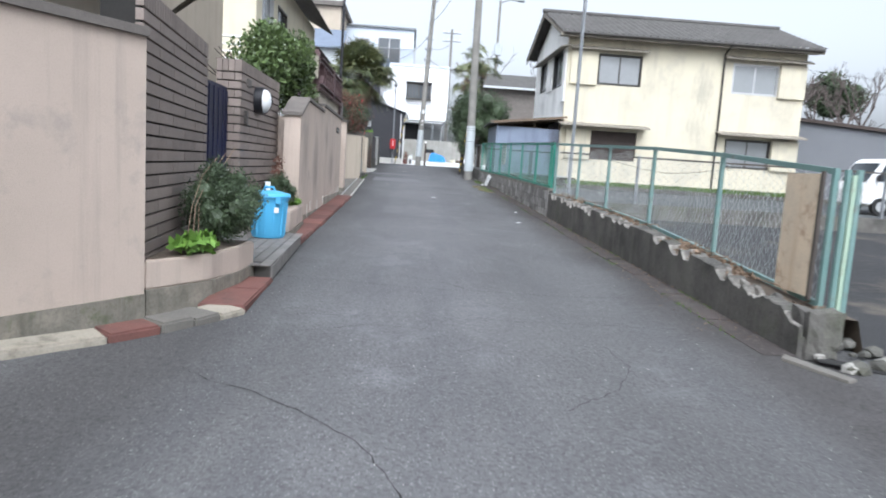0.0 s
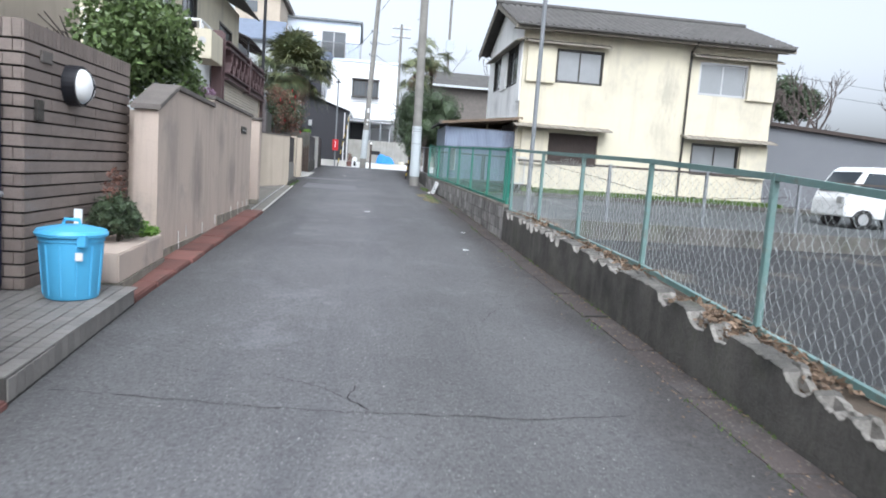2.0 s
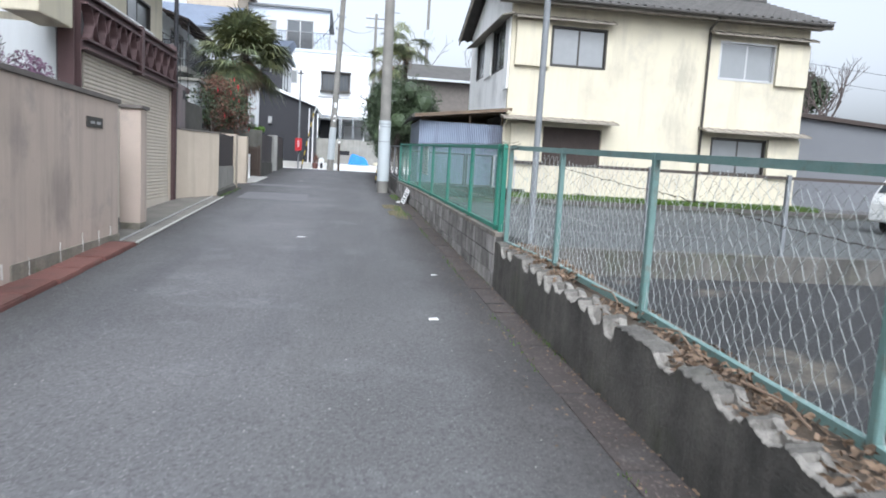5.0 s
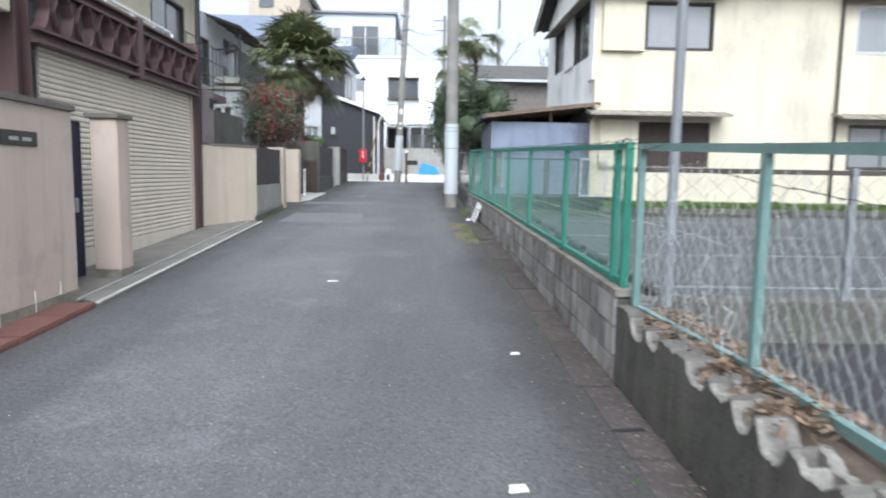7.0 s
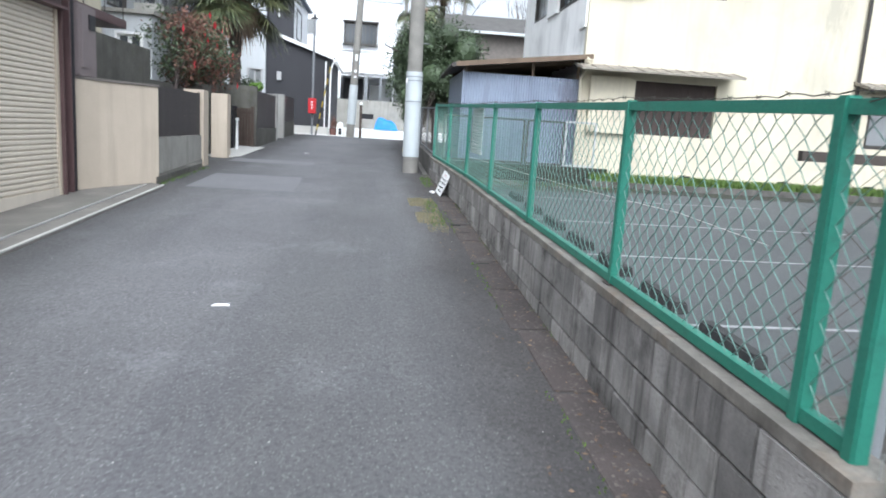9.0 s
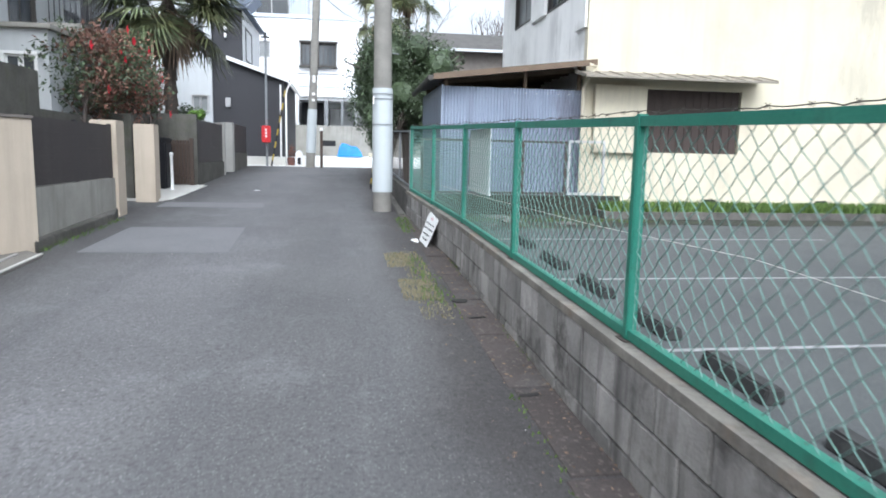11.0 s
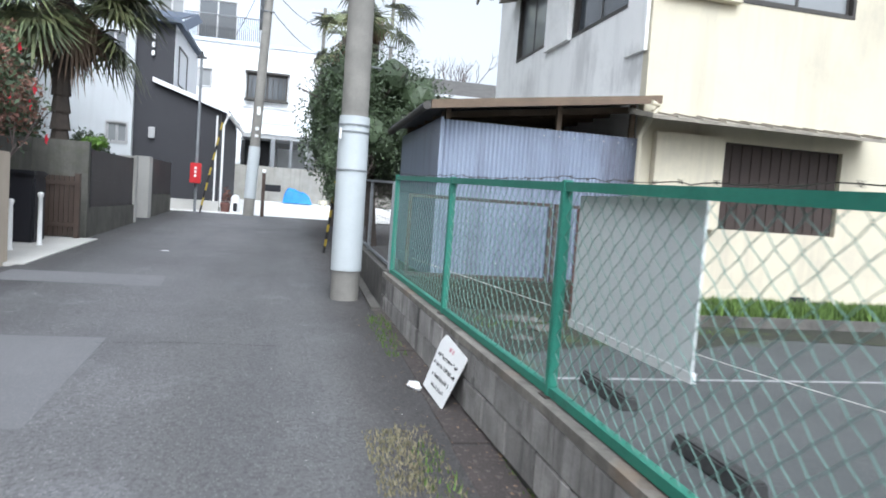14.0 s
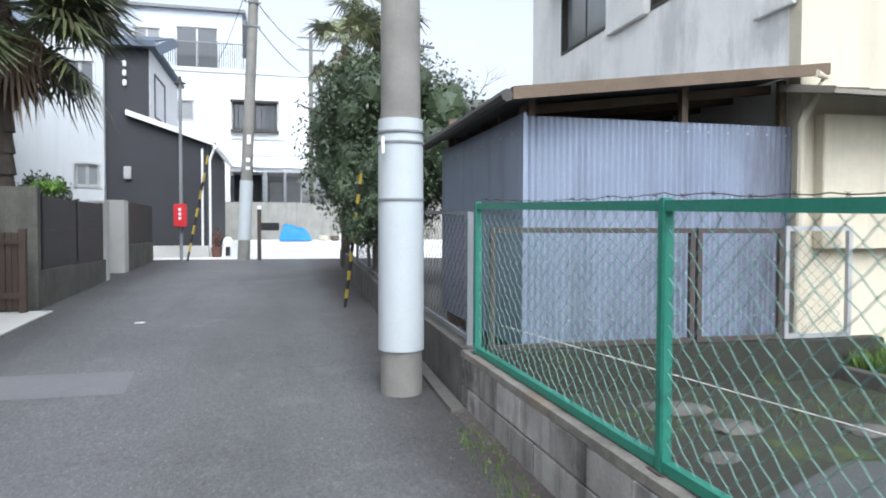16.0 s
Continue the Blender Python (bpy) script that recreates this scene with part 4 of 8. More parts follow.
# ---- fences ----
def chain_mesh(name, parent, y0, y1, xf, zf0, zf1, material, pitch=0.06, step=0.05, r=0.0017, lean=0.0, wave=0.0, seed=1):
    """Chain-link wire: upright zigzag wires hooked into one another, as one mesh."""
    verts, faces = [], []
    rg = random.Random(seed)
    n = int((y1 - y0) / pitch)
    for k in range(n + 1):
        yc = y0 + pitch * (k + 0.5)
        zlo, zhi = zf0(yc), zf1(yc)
        m = max(2, int((zhi - zlo) / step))
        base = None
        ph = rg.uniform(0, 6)
        for i in range(m + 1):
            z = zlo + (zhi - zlo) * i / m
            s = 0.5 if (i + k) % 2 else -0.5
            yy = yc + s * pitch * 1.04 + lean * (z - zlo) + wave * math.sin(z * 5 + ph) + wave * 0.5 * math.sin(z * 13 + k)
            yy = min(max(yy, y0), y1)
            xx = xf(yy) + (0.004 if i % 2 else -0.004) + wave * 0.8 * math.sin(yc * 3 + z * 4)
            b = len(verts)
            verts += [(xx - r, yy - r, z), (xx + r, yy - r, z), (xx, yy + r, z)]
            if base is not None:
                faces += [(base, base + 1, b + 1, b), (base + 1, base + 2, b + 2, b + 1), (base + 2, base, b, b + 2)]
            base = b
    return raw(name, verts, faces, material, parent)


FX = lambda y: WX(y) + 0.07
FT = lambda y: 2.06 + 0.03 * (y - 14)
FB = lambda y: TOPB(y) + 0.03
green = thing("chain_link_fence", (2.95, 20, TOPB(20)), "green-painted steel chain-link fence on a low block wall", "fence")
gposts = [13.86, 14.1, 15.74, 17.81, 19.88, 22.03, 24.08, 26.38]
for i, v in enumerate(gposts):
    bm = B()
    w = 0.026 if i < 2 else 0.024
    box(bm, FX(v) - w, FX(v) + w, v - w, v + w, TOPB(v) - 0.01, FT(v) + 0.03, 0.006)
    part("post", bm, GREEN_PAINT, green)
for v in gposts[2:]:
    bm = B()
    box(bm, FX(v) - 0.045, FX(v) + 0.045, v - 0.05, v + 0.05, TOPB(v), TOPB(v) + 0.006, 0.002)
    part("base_plate", bm, RUST_WIRE, green, "rusty base plate")
for a, b in zip(gposts, gposts[1:]):
    for zf, h in ((FT, 0.042), (FB, 0.042)):
        bm = B()
        plan_wall(bm, [(FX(a) - 0.02, a + 0.03), (FX(b) - 0.02, b - 0.03)], 0.04, lambda y: zf(y) - h / 2, lambda y: zf(y) + h / 2, -1)
        part("rail", bm, GREEN_PAINT, green)
    part_mesh = chain_mesh("wire_mesh", green, a + 0.03, b - 0.03, FX, FB, FT, GREEN_WIRE, 0.05, 0.045, 0.0022, seed=int(a * 3))

SX = lambda y: lerp(y, (4.9, 3.24), (10, 3.22), (12.5, 3.15), (13.68, 2.985))
ST = lambda y: lerp(y, (5.0, 1.6), (7, 1.76), (9, 1.87), (12.5, 2.0), (14, 2.06))
SB = lambda y: lerp(y, (5.0, 0.57), (6.9, 0.72), (9, 0.87), (11, 0.95), (12.6, 1.0), (14, 1.06))
faded = thing("chain_link_fence", (3.2, 9, SB(9)), "faded turquoise steel chain-link fence with sagging wire above a broken wall", "fence")
sposts = [5.02, 6.9, 8.85, 10.78, 12.5, 13.68]
for i, v in enumerate(sposts):
    bm = B()
    if i == 5:
        box(bm, SX(v) - 0.03, SX(v) + 0.012, v - 0.02, v + 0.02, SB(v) - 0.06, ST(v) + 0.02, 0.004)
    else:
        box(bm, SX(v) - 0.022, SX(v) + 0.022, v - 0.022, v + 0.022, SB(v) - 0.14, ST(v) + 0.025, 0.005)
    part("post", bm, SKY_PAINT, faded)
for a, b in zip(sposts, sposts[1:]):
    for zf, h in ((ST, 0.045), (SB, 0.045)):
        bm = B()
        plan_wall(bm, [(SX(a) - 0.02, a + 0.026), (SX(b) - 0.02, b - 0.026)], 0.04, lambda y: zf(y) - h / 2, lambda y: zf(y) + h / 2, -1)
        part("rail", bm, SKY_PAINT, faded)
    chain_mesh("wire_mesh", faded, a + 0.03, b - 0.03, SX, SB, lambda y: ST(y) - 0.05 - 0.06 * math.sin(y * 2.2) ** 2, GALV_WIRE, 0.042, 0.06, 0.0014, -0.1, 0.009, seed=int(a * 5))


# ---- cream two-storey house ----
def holed_wall(bm, u0, u1, z0, z1, holes, put):
    """Fills a wall face with boxes around rectangular openings; put(ua, ub, za, zb) adds one box."""
    us = sorted({u0, u1, *[h[0] for h in holes], *[h[1] for h in holes]})
    zs = sorted({z0, z1, *[h[2] for h in holes], *[h[3] for h in holes]})
    for a, b in zip(us, us[1:]):
        for c, d in zip(zs, zs[1:]):
            if not any(h[0] <= a + 1e-6 and h[1] >= b - 1e-6 and h[2] <= c + 1e-6 and h[3] >= d - 1e-6 for h in holes):
                put(a, b, c, d)
    bmesh.ops.remove_doubles(bm, verts=bm.verts, dist=1e-4)


def window(parent, axis, u0, u1, z0, z1, at, frame_mat, glass, inward, name="window", label="", curtain=True, split=2):
    """A sliding window set in an opening. axis 'y': the wall faces along y at y = at; axis 'x': along x. inward: +1 or -1, into the house."""
    cx, cz = (u0 + u1) / 2, (z0 + z1) / 2
    base = (cx, at, z0) if axis == "y" else (at, cx, z0)

    def bx(bm, ua, ub, za, zb, d0, d1):
        lo, hi = sorted((at + d0 * inward, at + d1 * inward))
        if axis == "y":
            box(bm, ua, ub, lo, hi, za, zb)
        else:
            box(bm, lo, hi, ua, ub, za, zb)

    w = new(name)
    w.empty_display_size = 0.1
    w.matrix_basis = Matrix.Translation(base)
    under(w, parent)
    if label:
        w["label"] = label
    bm = B()
    t = 0.05
    bx(bm, u0, u1, z0, z0 + t, -0.03, 0.09)
    bx(bm, u0, u1, z1 - t, z1, -0.03, 0.09)
    bx(bm, u0, u0 + t, z0 + t, z1 - t, -0.03, 0.09)
    bx(bm, u1 - t, u1, z0 + t, z1 - t, -0.03, 0.09)
    part("frame", bm, frame_mat, w)
    for k in range(split):
        a = u0 + t + (u1 - u0 - 2 * t) * k / split
        b = u0 + t + (u1 - u0 - 2 * t) * (k + 1) / split
        d = 0.02 + 0.03 * (k % 2)
        bm = B()
        bx(bm, a, a + 0.035, z0 + t, z1 - t, d, d + 0.025)
        bx(bm, b - 0.035, b, z0 + t, z1 - t, d, d + 0.025)
        bx(bm, a + 0.035, b - 0.035, z0 + t, z0 + t + 0.035, d, d + 0.025)
        bx(bm, a + 0.035, b - 0.035, z1 - t - 0.035, z1 - t, d, d + 0.025)
        part("sash", bm, frame_mat, w)
        bm = B()
        bx(bm, a + 0.035, b - 0.035, z0 + t + 0.035, z1 - t - 0.035, d + 0.01, d + 0.016)
        part("pane", bm, glass, w)
    if curtain:
        bm = B()
        bx(bm, u0, u1, z0, z1, 0.085, 0.088)
        part("curtain", bm, CURTAIN, w)
    return w


house = thing("house", (10.8, 30.2, 0.95), "cream stucco two-storey house with dark tile roof and water stains", "house")
HX0, HX1, HY0, HY1 = 5.97, 15.62, 26.95, 33.6
front_holes = [(7.2, 8.95, 5.05, 6.24), (12.62, 14.5, 5.05, 6.24), (7.15, 9.0, 2.12, 3.26), (12.62, 14.5, 2.12, 3.28)]
bm = B()
holed_wall(bm, HX0, HX1, 0.8, 6.98, front_holes, lambda a, b, c, d: box(bm, a, b, HY0, HY0 + 0.15, c, d))
part("wall", bm, CREAM, house, "cream stucco front wall with grey damp stains")
side_holes = [(30.65, 32.3, 5.12, 6.4), (27.6, 29.5, 5.0, 6.42)]
bm = B()
holed_wall(bm, HY0 + 0.15, HY1, 0.8, 6.98, side_holes, lambda a, b, c, d: box(bm, HX0, HX0 + 0.15, a, b, c, d))
prism(bm, [(HX0, HY0 + 0.15, 6.98), (HX0, HY1, 6.98), (HX0, 30.28, 8.25)], (0.15, 0, 0))
part("wall", bm, CREAM_WHITE, house, "chalky white stucco gable wall with grey streaks")
bm = B()
box(bm, HX1 - 0.15, HX1, HY0 + 0.15, HY1, 0.8, 6.98)
box(bm, HX0 + 0.15, HX1 - 0.15, HY1 - 0.15, HY1, 0.8, 6.98)
prism(bm, [(HX1 - 0.15, HY0 + 0.15, 6.98), (HX1 - 0.15, HY1, 6.98), (HX1 - 0.15, 30.28, 8.25)], (0.15, 0, 0))
part("wall", bm, CREAM, house)
bm = B()
box(bm, HX0 - 0.02, HX1 + 0.02, HY0 - 0.02, HY0 + 0.0, 0.8, 1.32)
part("plinth", bm, CREAM, house, "paler rendered foot of the house wall")
bm = B()
box(bm, 7.17, 8.98, HY0 + 0.06, HY0 + 0.1, 2.12, 3.26)
shut = part("rain_shutter", bm, BROWN_SHUTTER, house, "closed dark brown rain shutter")
for k in range(12):
    xk = 7.17 + 1.81 * k / 12
    bm = B()
    box(bm, xk, xk + 0.015, HY0 + 0.045, HY0 + 0.059, 2.14, 3.24)
    part("rib", bm, BROWN_SHUTTER, shut)
window(house, "y", 7.2, 8.95, 5.05, 6.24, HY0 + 0.02, DARK_FRAME, GLASS_GREY, 1, "window", "dark framed sliding window with pale curtain")
window(house, "y", 12.62, 14.5, 5.05, 6.24, HY0 + 0.02, SILVER, GLASS_GREY, 1, "window", "silver framed sliding window with grey curtain")
window(house, "y", 12.62, 14.5, 2.12, 3.28, HY0 + 0.02, DARK_FRAME, GLASS_GREY, 1, "window", "dark framed ground-floor sliding window")
window(house, "x", 30.65, 32.3, 5.12, 6.4, HX0 + 0.02, DARK_FRAME, GLASS_GREY, 1, "window", "dark framed side window")
window(house, "x", 27.6, 29.5, 5.0, 6.42, HX0 + 0.02, DARK_FRAME, GLASS, 1, "window", "dark framed side window")
# shutter boxes beside the windows
for x0, x1, z0, z1 in ((6.1, 7.15, 5.0, 6.3), (14.52, 15.6, 4.98, 6.3), (6.12, 7.1, 2.1, 3.3), (14.52, 15.6, 2.1, 3.3)):
    bm = B()
    box(bm, x0, x1, HY0 - 0.12, HY0 - 0.003, z0, z1, 0.008)
    part("shutter_box", bm, CREAM, house, "cream boxed-in shutter pocket")
bm = B()
box(bm, HX0 - 0.07, HX0 - 0.003, 29.55, 30.6, 4.98, 6.4, 0.01)
part("shutter_box", bm, CREAM_WHITE, house)
bm = B()
box(bm, HX0 - 0.05, HX0 - 0.003, HY0 + 0.05, 27.55, 4.3, 6.4, 0.01)
part("shutter_box", bm, CREAM_WHITE, house)
# small weathered canopies
def canopy(x0, x1, z, out=0.5, drop=0.14):
    bm = B()
    prism(bm, [(x0, HY0 - 0.003, z + drop), (x0, HY0 - out, z), (x0, HY0 - out, z - 0.035), (x0, HY0 - 0.003, z + drop - 0.05)], (x1 - x0, 0, 0))
    n = int((x1 - x0) / 0.3)
    for k in range(n + 1):
        xx = x0 + (x1 - x0 - 0.02) * k / n
        prism(bm, [(xx, HY0 - 0.003, z + drop + 0.018), (xx, HY0 - out - 0.01, z + 0.018), (xx, HY0 - out - 0.01, z - 0.002), (xx, HY0 - 0.003, z + drop - 0.002)], (0.02, 0, 0))
    part("canopy", bm, AWNING, house, "weathered grey-brown window canopy")


canopy(6.02, 9.1, 6.36, 0.35)
canopy(12.2, 15.72, 6.38, 0.35)
canopy(5.75, 9.3, 3.4, 0.62)
canopy(12.15, 15.72, 3.42, 0.5)
bm = B()
prism(bm, [(HX0 - 0.003, HY0 - 0.35, 6.47), (HX0 - 0.38, HY0 - 0.35, 6.36), (HX0 - 0.38, HY0 - 0.35, 6.33), (HX0 - 0.003, HY0 - 0.35, 6.42)], (0, 6.0, 0))
part("canopy", bm, AWNING, house, "weathered canopy along the gable windows")
# roof: front and back slopes with tile ripples
verts, faces = [], []
nx, ny = 330, 10
for sgn in (0, 1):
    b0 = len(verts)
    for j in range(ny + 1):
        for e in (0, 1):
            f = j / ny
            yy = (26.35 + 3.93 * f) if sgn == 0 else (34.2 - 3.93 * f)
            zz = 6.9 + 1.5 * f + (0.035 if e else 0.0)
            for i in range(nx + 1):
                xx = 5.5 + 10.5 * i / nx
                verts.append((xx, yy, zz + 0.03 * math.sin(xx * 2 * math.pi / 0.27)))
    w = nx + 1
    for j in range(2 * ny + 1):
        for i in range(nx):
            a = b0 + j * w + i
            faces.append((a, a + 1, a + w + 1, a + w))
roof = raw("roof", verts, faces, ROOF_TILE, house, True)
roof["label"] = "weathered dark grey tile roof"
bm = B()
tube(bm, (5.45, 30.28, 8.45), (16.05, 30.28, 8.45), 0.1, 10)
part("ridge", bm, ROOF_TILE, house)
bm = B()
box(bm, 5.55, 15.95, 26.42, 26.46, 6.72, 6.88)
box(bm, 5.55, 15.95, 26.46, HY0, 6.78, 6.8)
part("fascia", bm, AWNING, house, "weathered eaves board")
for xg in (5.52, 15.94):
    bm = B()
    prism(bm, [(xg, 26.4, 6.72), (xg, 30.28, 8.2), (xg, 30.28, 8.4), (xg, 26.4, 6.88)], (0.04, 0, 0))
    prism(bm, [(xg, 34.15, 6.72), (xg, 34.15, 6.88), (xg, 30.28, 8.4), (xg, 30.28, 8.2)], (0.04, 0, 0))
    part("bargeboard", bm, AWNING, house)
bm = B()
tube(bm, (5.6, 26.33, 6.84), (15.9, 26.33, 6.84), 0.055, 8)
part("gutter", bm, DARK_FRAME, house)
bm = B()
path_tube(bm, [(12.2, 26.35, 6.8), (12.22, 26.88, 6.55), (12.22, 26.88, 1.0)], 0.04, 8)
part("downpipe", bm, DARK_FRAME, house, "dark rainwater downpipe")
bm = B()
path_tube(bm, [(5.95, 26.75, 3.62), (6.1, 26.8, 3.6), (6.0, 26.8, 3.45), (5.9, 26.85, 3.2), (5.93, 26.9, 1.2)], 0.035, 8)
part("downpipe", bm, CREAM, house, "cream plastic waste pipe")
for xv in (8.5, 12.9, 10.8):
    bm = B()
    box(bm, xv - 0.12, xv + 0.12, HY0 - 0.03, HY0 - 0.021, 1.13, 1.27)
    part("vent", bm, BLACK_METAL, house, "dark crawlspace vent")
# raised strip with grass at the house foot
bm = B()
box(bm, 6.1, 20.5, 26.05, 26.9, 0.7, 1.1, 0.01)
structure(part("kerb_planting", bm, CONCRETE_DARK), "dark concrete edge of the grassy strip at the house foot", "kerb")

# flat dark band on the ground along the kerb front
bm = B()
prism(bm, [(x, yy, G(yy) - 0.03) for x, yy in ((6.9, 25.5), (8.5, 25.3), (11, 25.45), (14, 25.2), (17, 25.4), (20.5, 25.3), (20.5, 26.06), (6.9, 26.06))], (0, 0, 0.03))
structure(part("ground_strip", bm, MOSSY), "dark band of ground along the kerb of the grassy strip", "ground")

# ---- corrugated shed beside the house ----
shed = thing("shed", (4.7, 28.4, 1.0), "grey-blue corrugated metal lean-to with brown roof edge", "shed")
verts, faces = [], []
n = 46 * 8
for i in range(n + 1):
    xx = 3.42 + (5.97 - 3.42) * i / n
    d = 0.01 * math.sin(2 * math.pi * (xx - 3.42) / 0.0555)
    verts += [(xx, 27.05 + d, 1.28), (xx, 27.05 + d, 3.2)]
    if i:
        a = 2 * (i - 1)
        faces.append((a, a + 2, a + 3, a + 1))
raw("corrugated_sheet", verts, faces, CORRUGATED, shed, True)
bm = B()
box(bm, 3.385, 3.41, 27.05, 29.9, 1.28, 3.22)
part("side_sheet", bm, CORRUGATED, shed)
bm = B()
box(bm, 3.382, 3.412, 27.02, 27.046, 1.28, 3.22)
part("corner_trim", bm, CORRUGATED, shed)
bm = B()
box(bm, 3.5, 5.97, 27.2, 27.24, 1.42, 3.1)
part("lining", bm, BROWN_WOOD, shed)
bm = B()
box(bm, 3.45, 5.97, 29.8, 29.9, 1.0, 3.6)
part("back_wall", bm, BROWN_WOOD, shed)
bm = B()
prism(bm, [(3.2, 26.75, 3.27), (6.1, 26.75, 3.62), (6.1, 26.75, 3.72), (3.2, 26.75, 3.37)], (0, 0.04, 0))
part("fascia", bm, BROWN_WOOD, shed, "brown wooden roof edge")
bm = B()
prism(bm, [(3.2, 26.79, 3.33), (5.96, 26.79, 3.665), (5.96, 26.79, 3.7), (3.2, 26.79, 3.37)], (0, 3.2, 0))
part("roof", bm, GREY_SHEET, shed)
bm = B()
tube(bm, (3.15, 26.75, 3.3), (3.2, 30.0, 3.28), 0.05, 8)
part("gutter", bm, DARK_FRAME, shed)
for xx in (3.48, 4.9, 5.9):
    bm = B()
    z = 3.3 + (xx - 3.2) * 0.12
    box(bm, xx - 0.03, xx + 0.03, 27.08, 27.14, 1.4, z)
    part("post", bm, BROWN_WOOD, shed)
for k in range(5):
    bm = B()
    yy = 27.3 + k * 0.55
    prism(bm, [(3.45, yy, 3.24), (5.95, yy, 3.55), (5.95, yy, 3.63), (3.45, yy, 3.32)], (0, 0.05, 0))
    part("rafter", bm, BROWN_WOOD, shed)
for z, xa, m_ in ((3.12, 4.7, 7), (2.0, 3.6, 12), (1.5, 3.6, 12)):
    for k in range(m_):
        bm = B()
        xx = xa + 0.2 * k
        tube(bm, (xx, 27.045, z), (xx, 27.03, z), 0.009, 6)
        part("bolt", bm, SILVER, shed)
for k in range(9):
    bm = B()
    tube(bm, (3.385, 27.3 + 0.3 * k, 3.08), (3.375, 27.3 + 0.3 * k, 3.08), 0.008, 6)
    part("bolt", bm, SILVER, shed)
bm = B()
box(bm, 2.95, 6.6, 26.62, 26.78, 0.7, 1.33, 0.008)
structure(part("wall_shed_base", bm, MOSSY), "dark low concrete wall in front of the shed", "wall")


def wire_gate(x0, x1, y, z0, z1, material, label):
    g = thing("wire_gate", ((x0 + x1) / 2, y, z0), label, "gate")
    for a, b, c, d in ((x0, x0 + 0.04, z0, z1), (x1 - 0.04, x1, z0, z1), (x0 + 0.04, x1 - 0.04, z0, z0 + 0.04), (x0 + 0.04, x1 - 0.04, z1 - 0.04, z1)):
        bm = B()
        box(bm, a, b, y - 0.02, y + 0.02, c, d)
        part("bar", bm, material, g)
    verts, faces = [], []
    n = int((x1 - x0 - 0.08) / 0.06)
    for k in range(n):
        xc, base = x0 + 0.07 + 0.06 * k, None
        for i in range(18):
            z = z0 + 0.04 + (z1 - z0 - 0.08) * i / 17
            x = xc + (0.03 if (i + k) % 2 else -0.03)
            b = len(verts)
            verts += [(x - 0.0016, y, z), (x + 0.0016, y, z), (x, y + 0.003, z)]
            if base is not None:
                faces += [(base, base + 1, b + 1, b), (base + 1, base + 2, b + 2, b + 1), (base + 2, base, b, b + 2)]
            base = b
    raw("wire_mesh", verts, faces, RUST_WIRE, g)
    return g


wire_gate(5.62, 6.3, 26.7, 1.34, 2.3, SILVER, "grey framed wire gate beside the shed")
wire_gate(3.0, 4.75, 26.7, 1.34, 2.28, RUST_WIRE, "rusty grey fence frame in front of the shed")
wire_gate(4.78, 5.6, 26.7, 1.34, 2.28, RUST_WIRE, "rusty grey fence frame in front of the shed")

# rusty fence on the dark wall beyond the green one
old = thing("chain_link_fence", (2.8, 29, 1.45), "grey rusty chain-link fence on a dark wall", "fence")
OX = lambda y: lerp(y, (26.5, 2.82), (31, 2.78), (38, 2.92))
OT = lambda y: 2.38 + 0.029 * (y - 26.5)
OB = lambda y: 1.45 + 0.03 * (y - 26.5)
oposts = [26.62, 28.6, 30.6, 32.6, 34.6]
for v in oposts:
    bm = B()
    box(bm, OX(v) - 0.022, OX(v) + 0.022, v - 0.022, v + 0.022, OB(v) - 0.06, OT(v) + 0.01)
    part("post", bm, STEEL_GREY, old)
for a, b in zip(oposts, oposts[1:]):
    for zf in (OT, OB):
        bm = B()
        plan_wall(bm, [(OX(a) - 0.015, a + 0.02), (OX(b) - 0.015, b - 0.02)], 0.03, lambda y: zf(y) - 0.015, lambda y: zf(y) + 0.015, -1)
        part("rail", bm, STEEL_GREY, old)
    chain_mesh("wire_mesh", old, a + 0.03, b - 0.03, OX, OB, OT, RUST_WIRE, 0.06, 0.05, 0.0018, seed=int(a))


# ---- poles ----
def utility_pole(x, y, r, top, sleeve, lean, label, bands=()):
    p = thing("utility_pole", (x, y, G(y)), label, "utility pole")
    s0, s1 = sleeve
    at = lambda z: (x + lean * (z - G(y)), y, z)
    bm = B()
    tube(bm, at(G(y) - 0.1), at(top), r, 24, r * 0.66)
    part("shaft", bm, POLE_CONCRETE, p, "", True)
    bm = B()
    tube(bm, at(s0), at(s1), r + 0.014, 28, r + 0.009)
    part("sleeve", bm, POLE_SLEEVE, p, "pale grey protective sleeve", True)
    for z in bands:
        bm = B()
        tube(bm, at(z - 0.008), at(z + 0.008), r + 0.02, 28, r + 0.02)
        part("band", bm, STEEL_GREY, p)
    return p


pole_near = utility_pole(2.36, 26.93, 0.163, 13.5, (1.34, 3.1), -0.004, "grey concrete utility pole with a pale sleeve at the lane edge", (2.49, 2.92, 3.0))
for z, a in ((3.7, 0.4), (4.3, 2.4), (5.0, 0.4), (5.6, 2.4), (6.2, 0.4), (6.8, 2.4)):
    bm = B()
    tube(bm, (2.36, 26.93, z), (2.36 + 0.3 * math.cos(a), 26.93 + 0.3 * math.sin(a), z), 0.011, 6)
    part("climbing_bolt", bm, STEEL_GREY, pole_near)
bm = B()
box(bm, 2.18, 2.2, 26.75, 26.79, 2.83, 2.95)
part("tag", bm, WHITE_PAINT, pole_near)
pole_far = utility_pole(0.5, 39.95, 0.155, 12.5, (1.95, 3.48), 0.043, "leaning grey concrete utility pole with a pale sleeve at the junction", ())
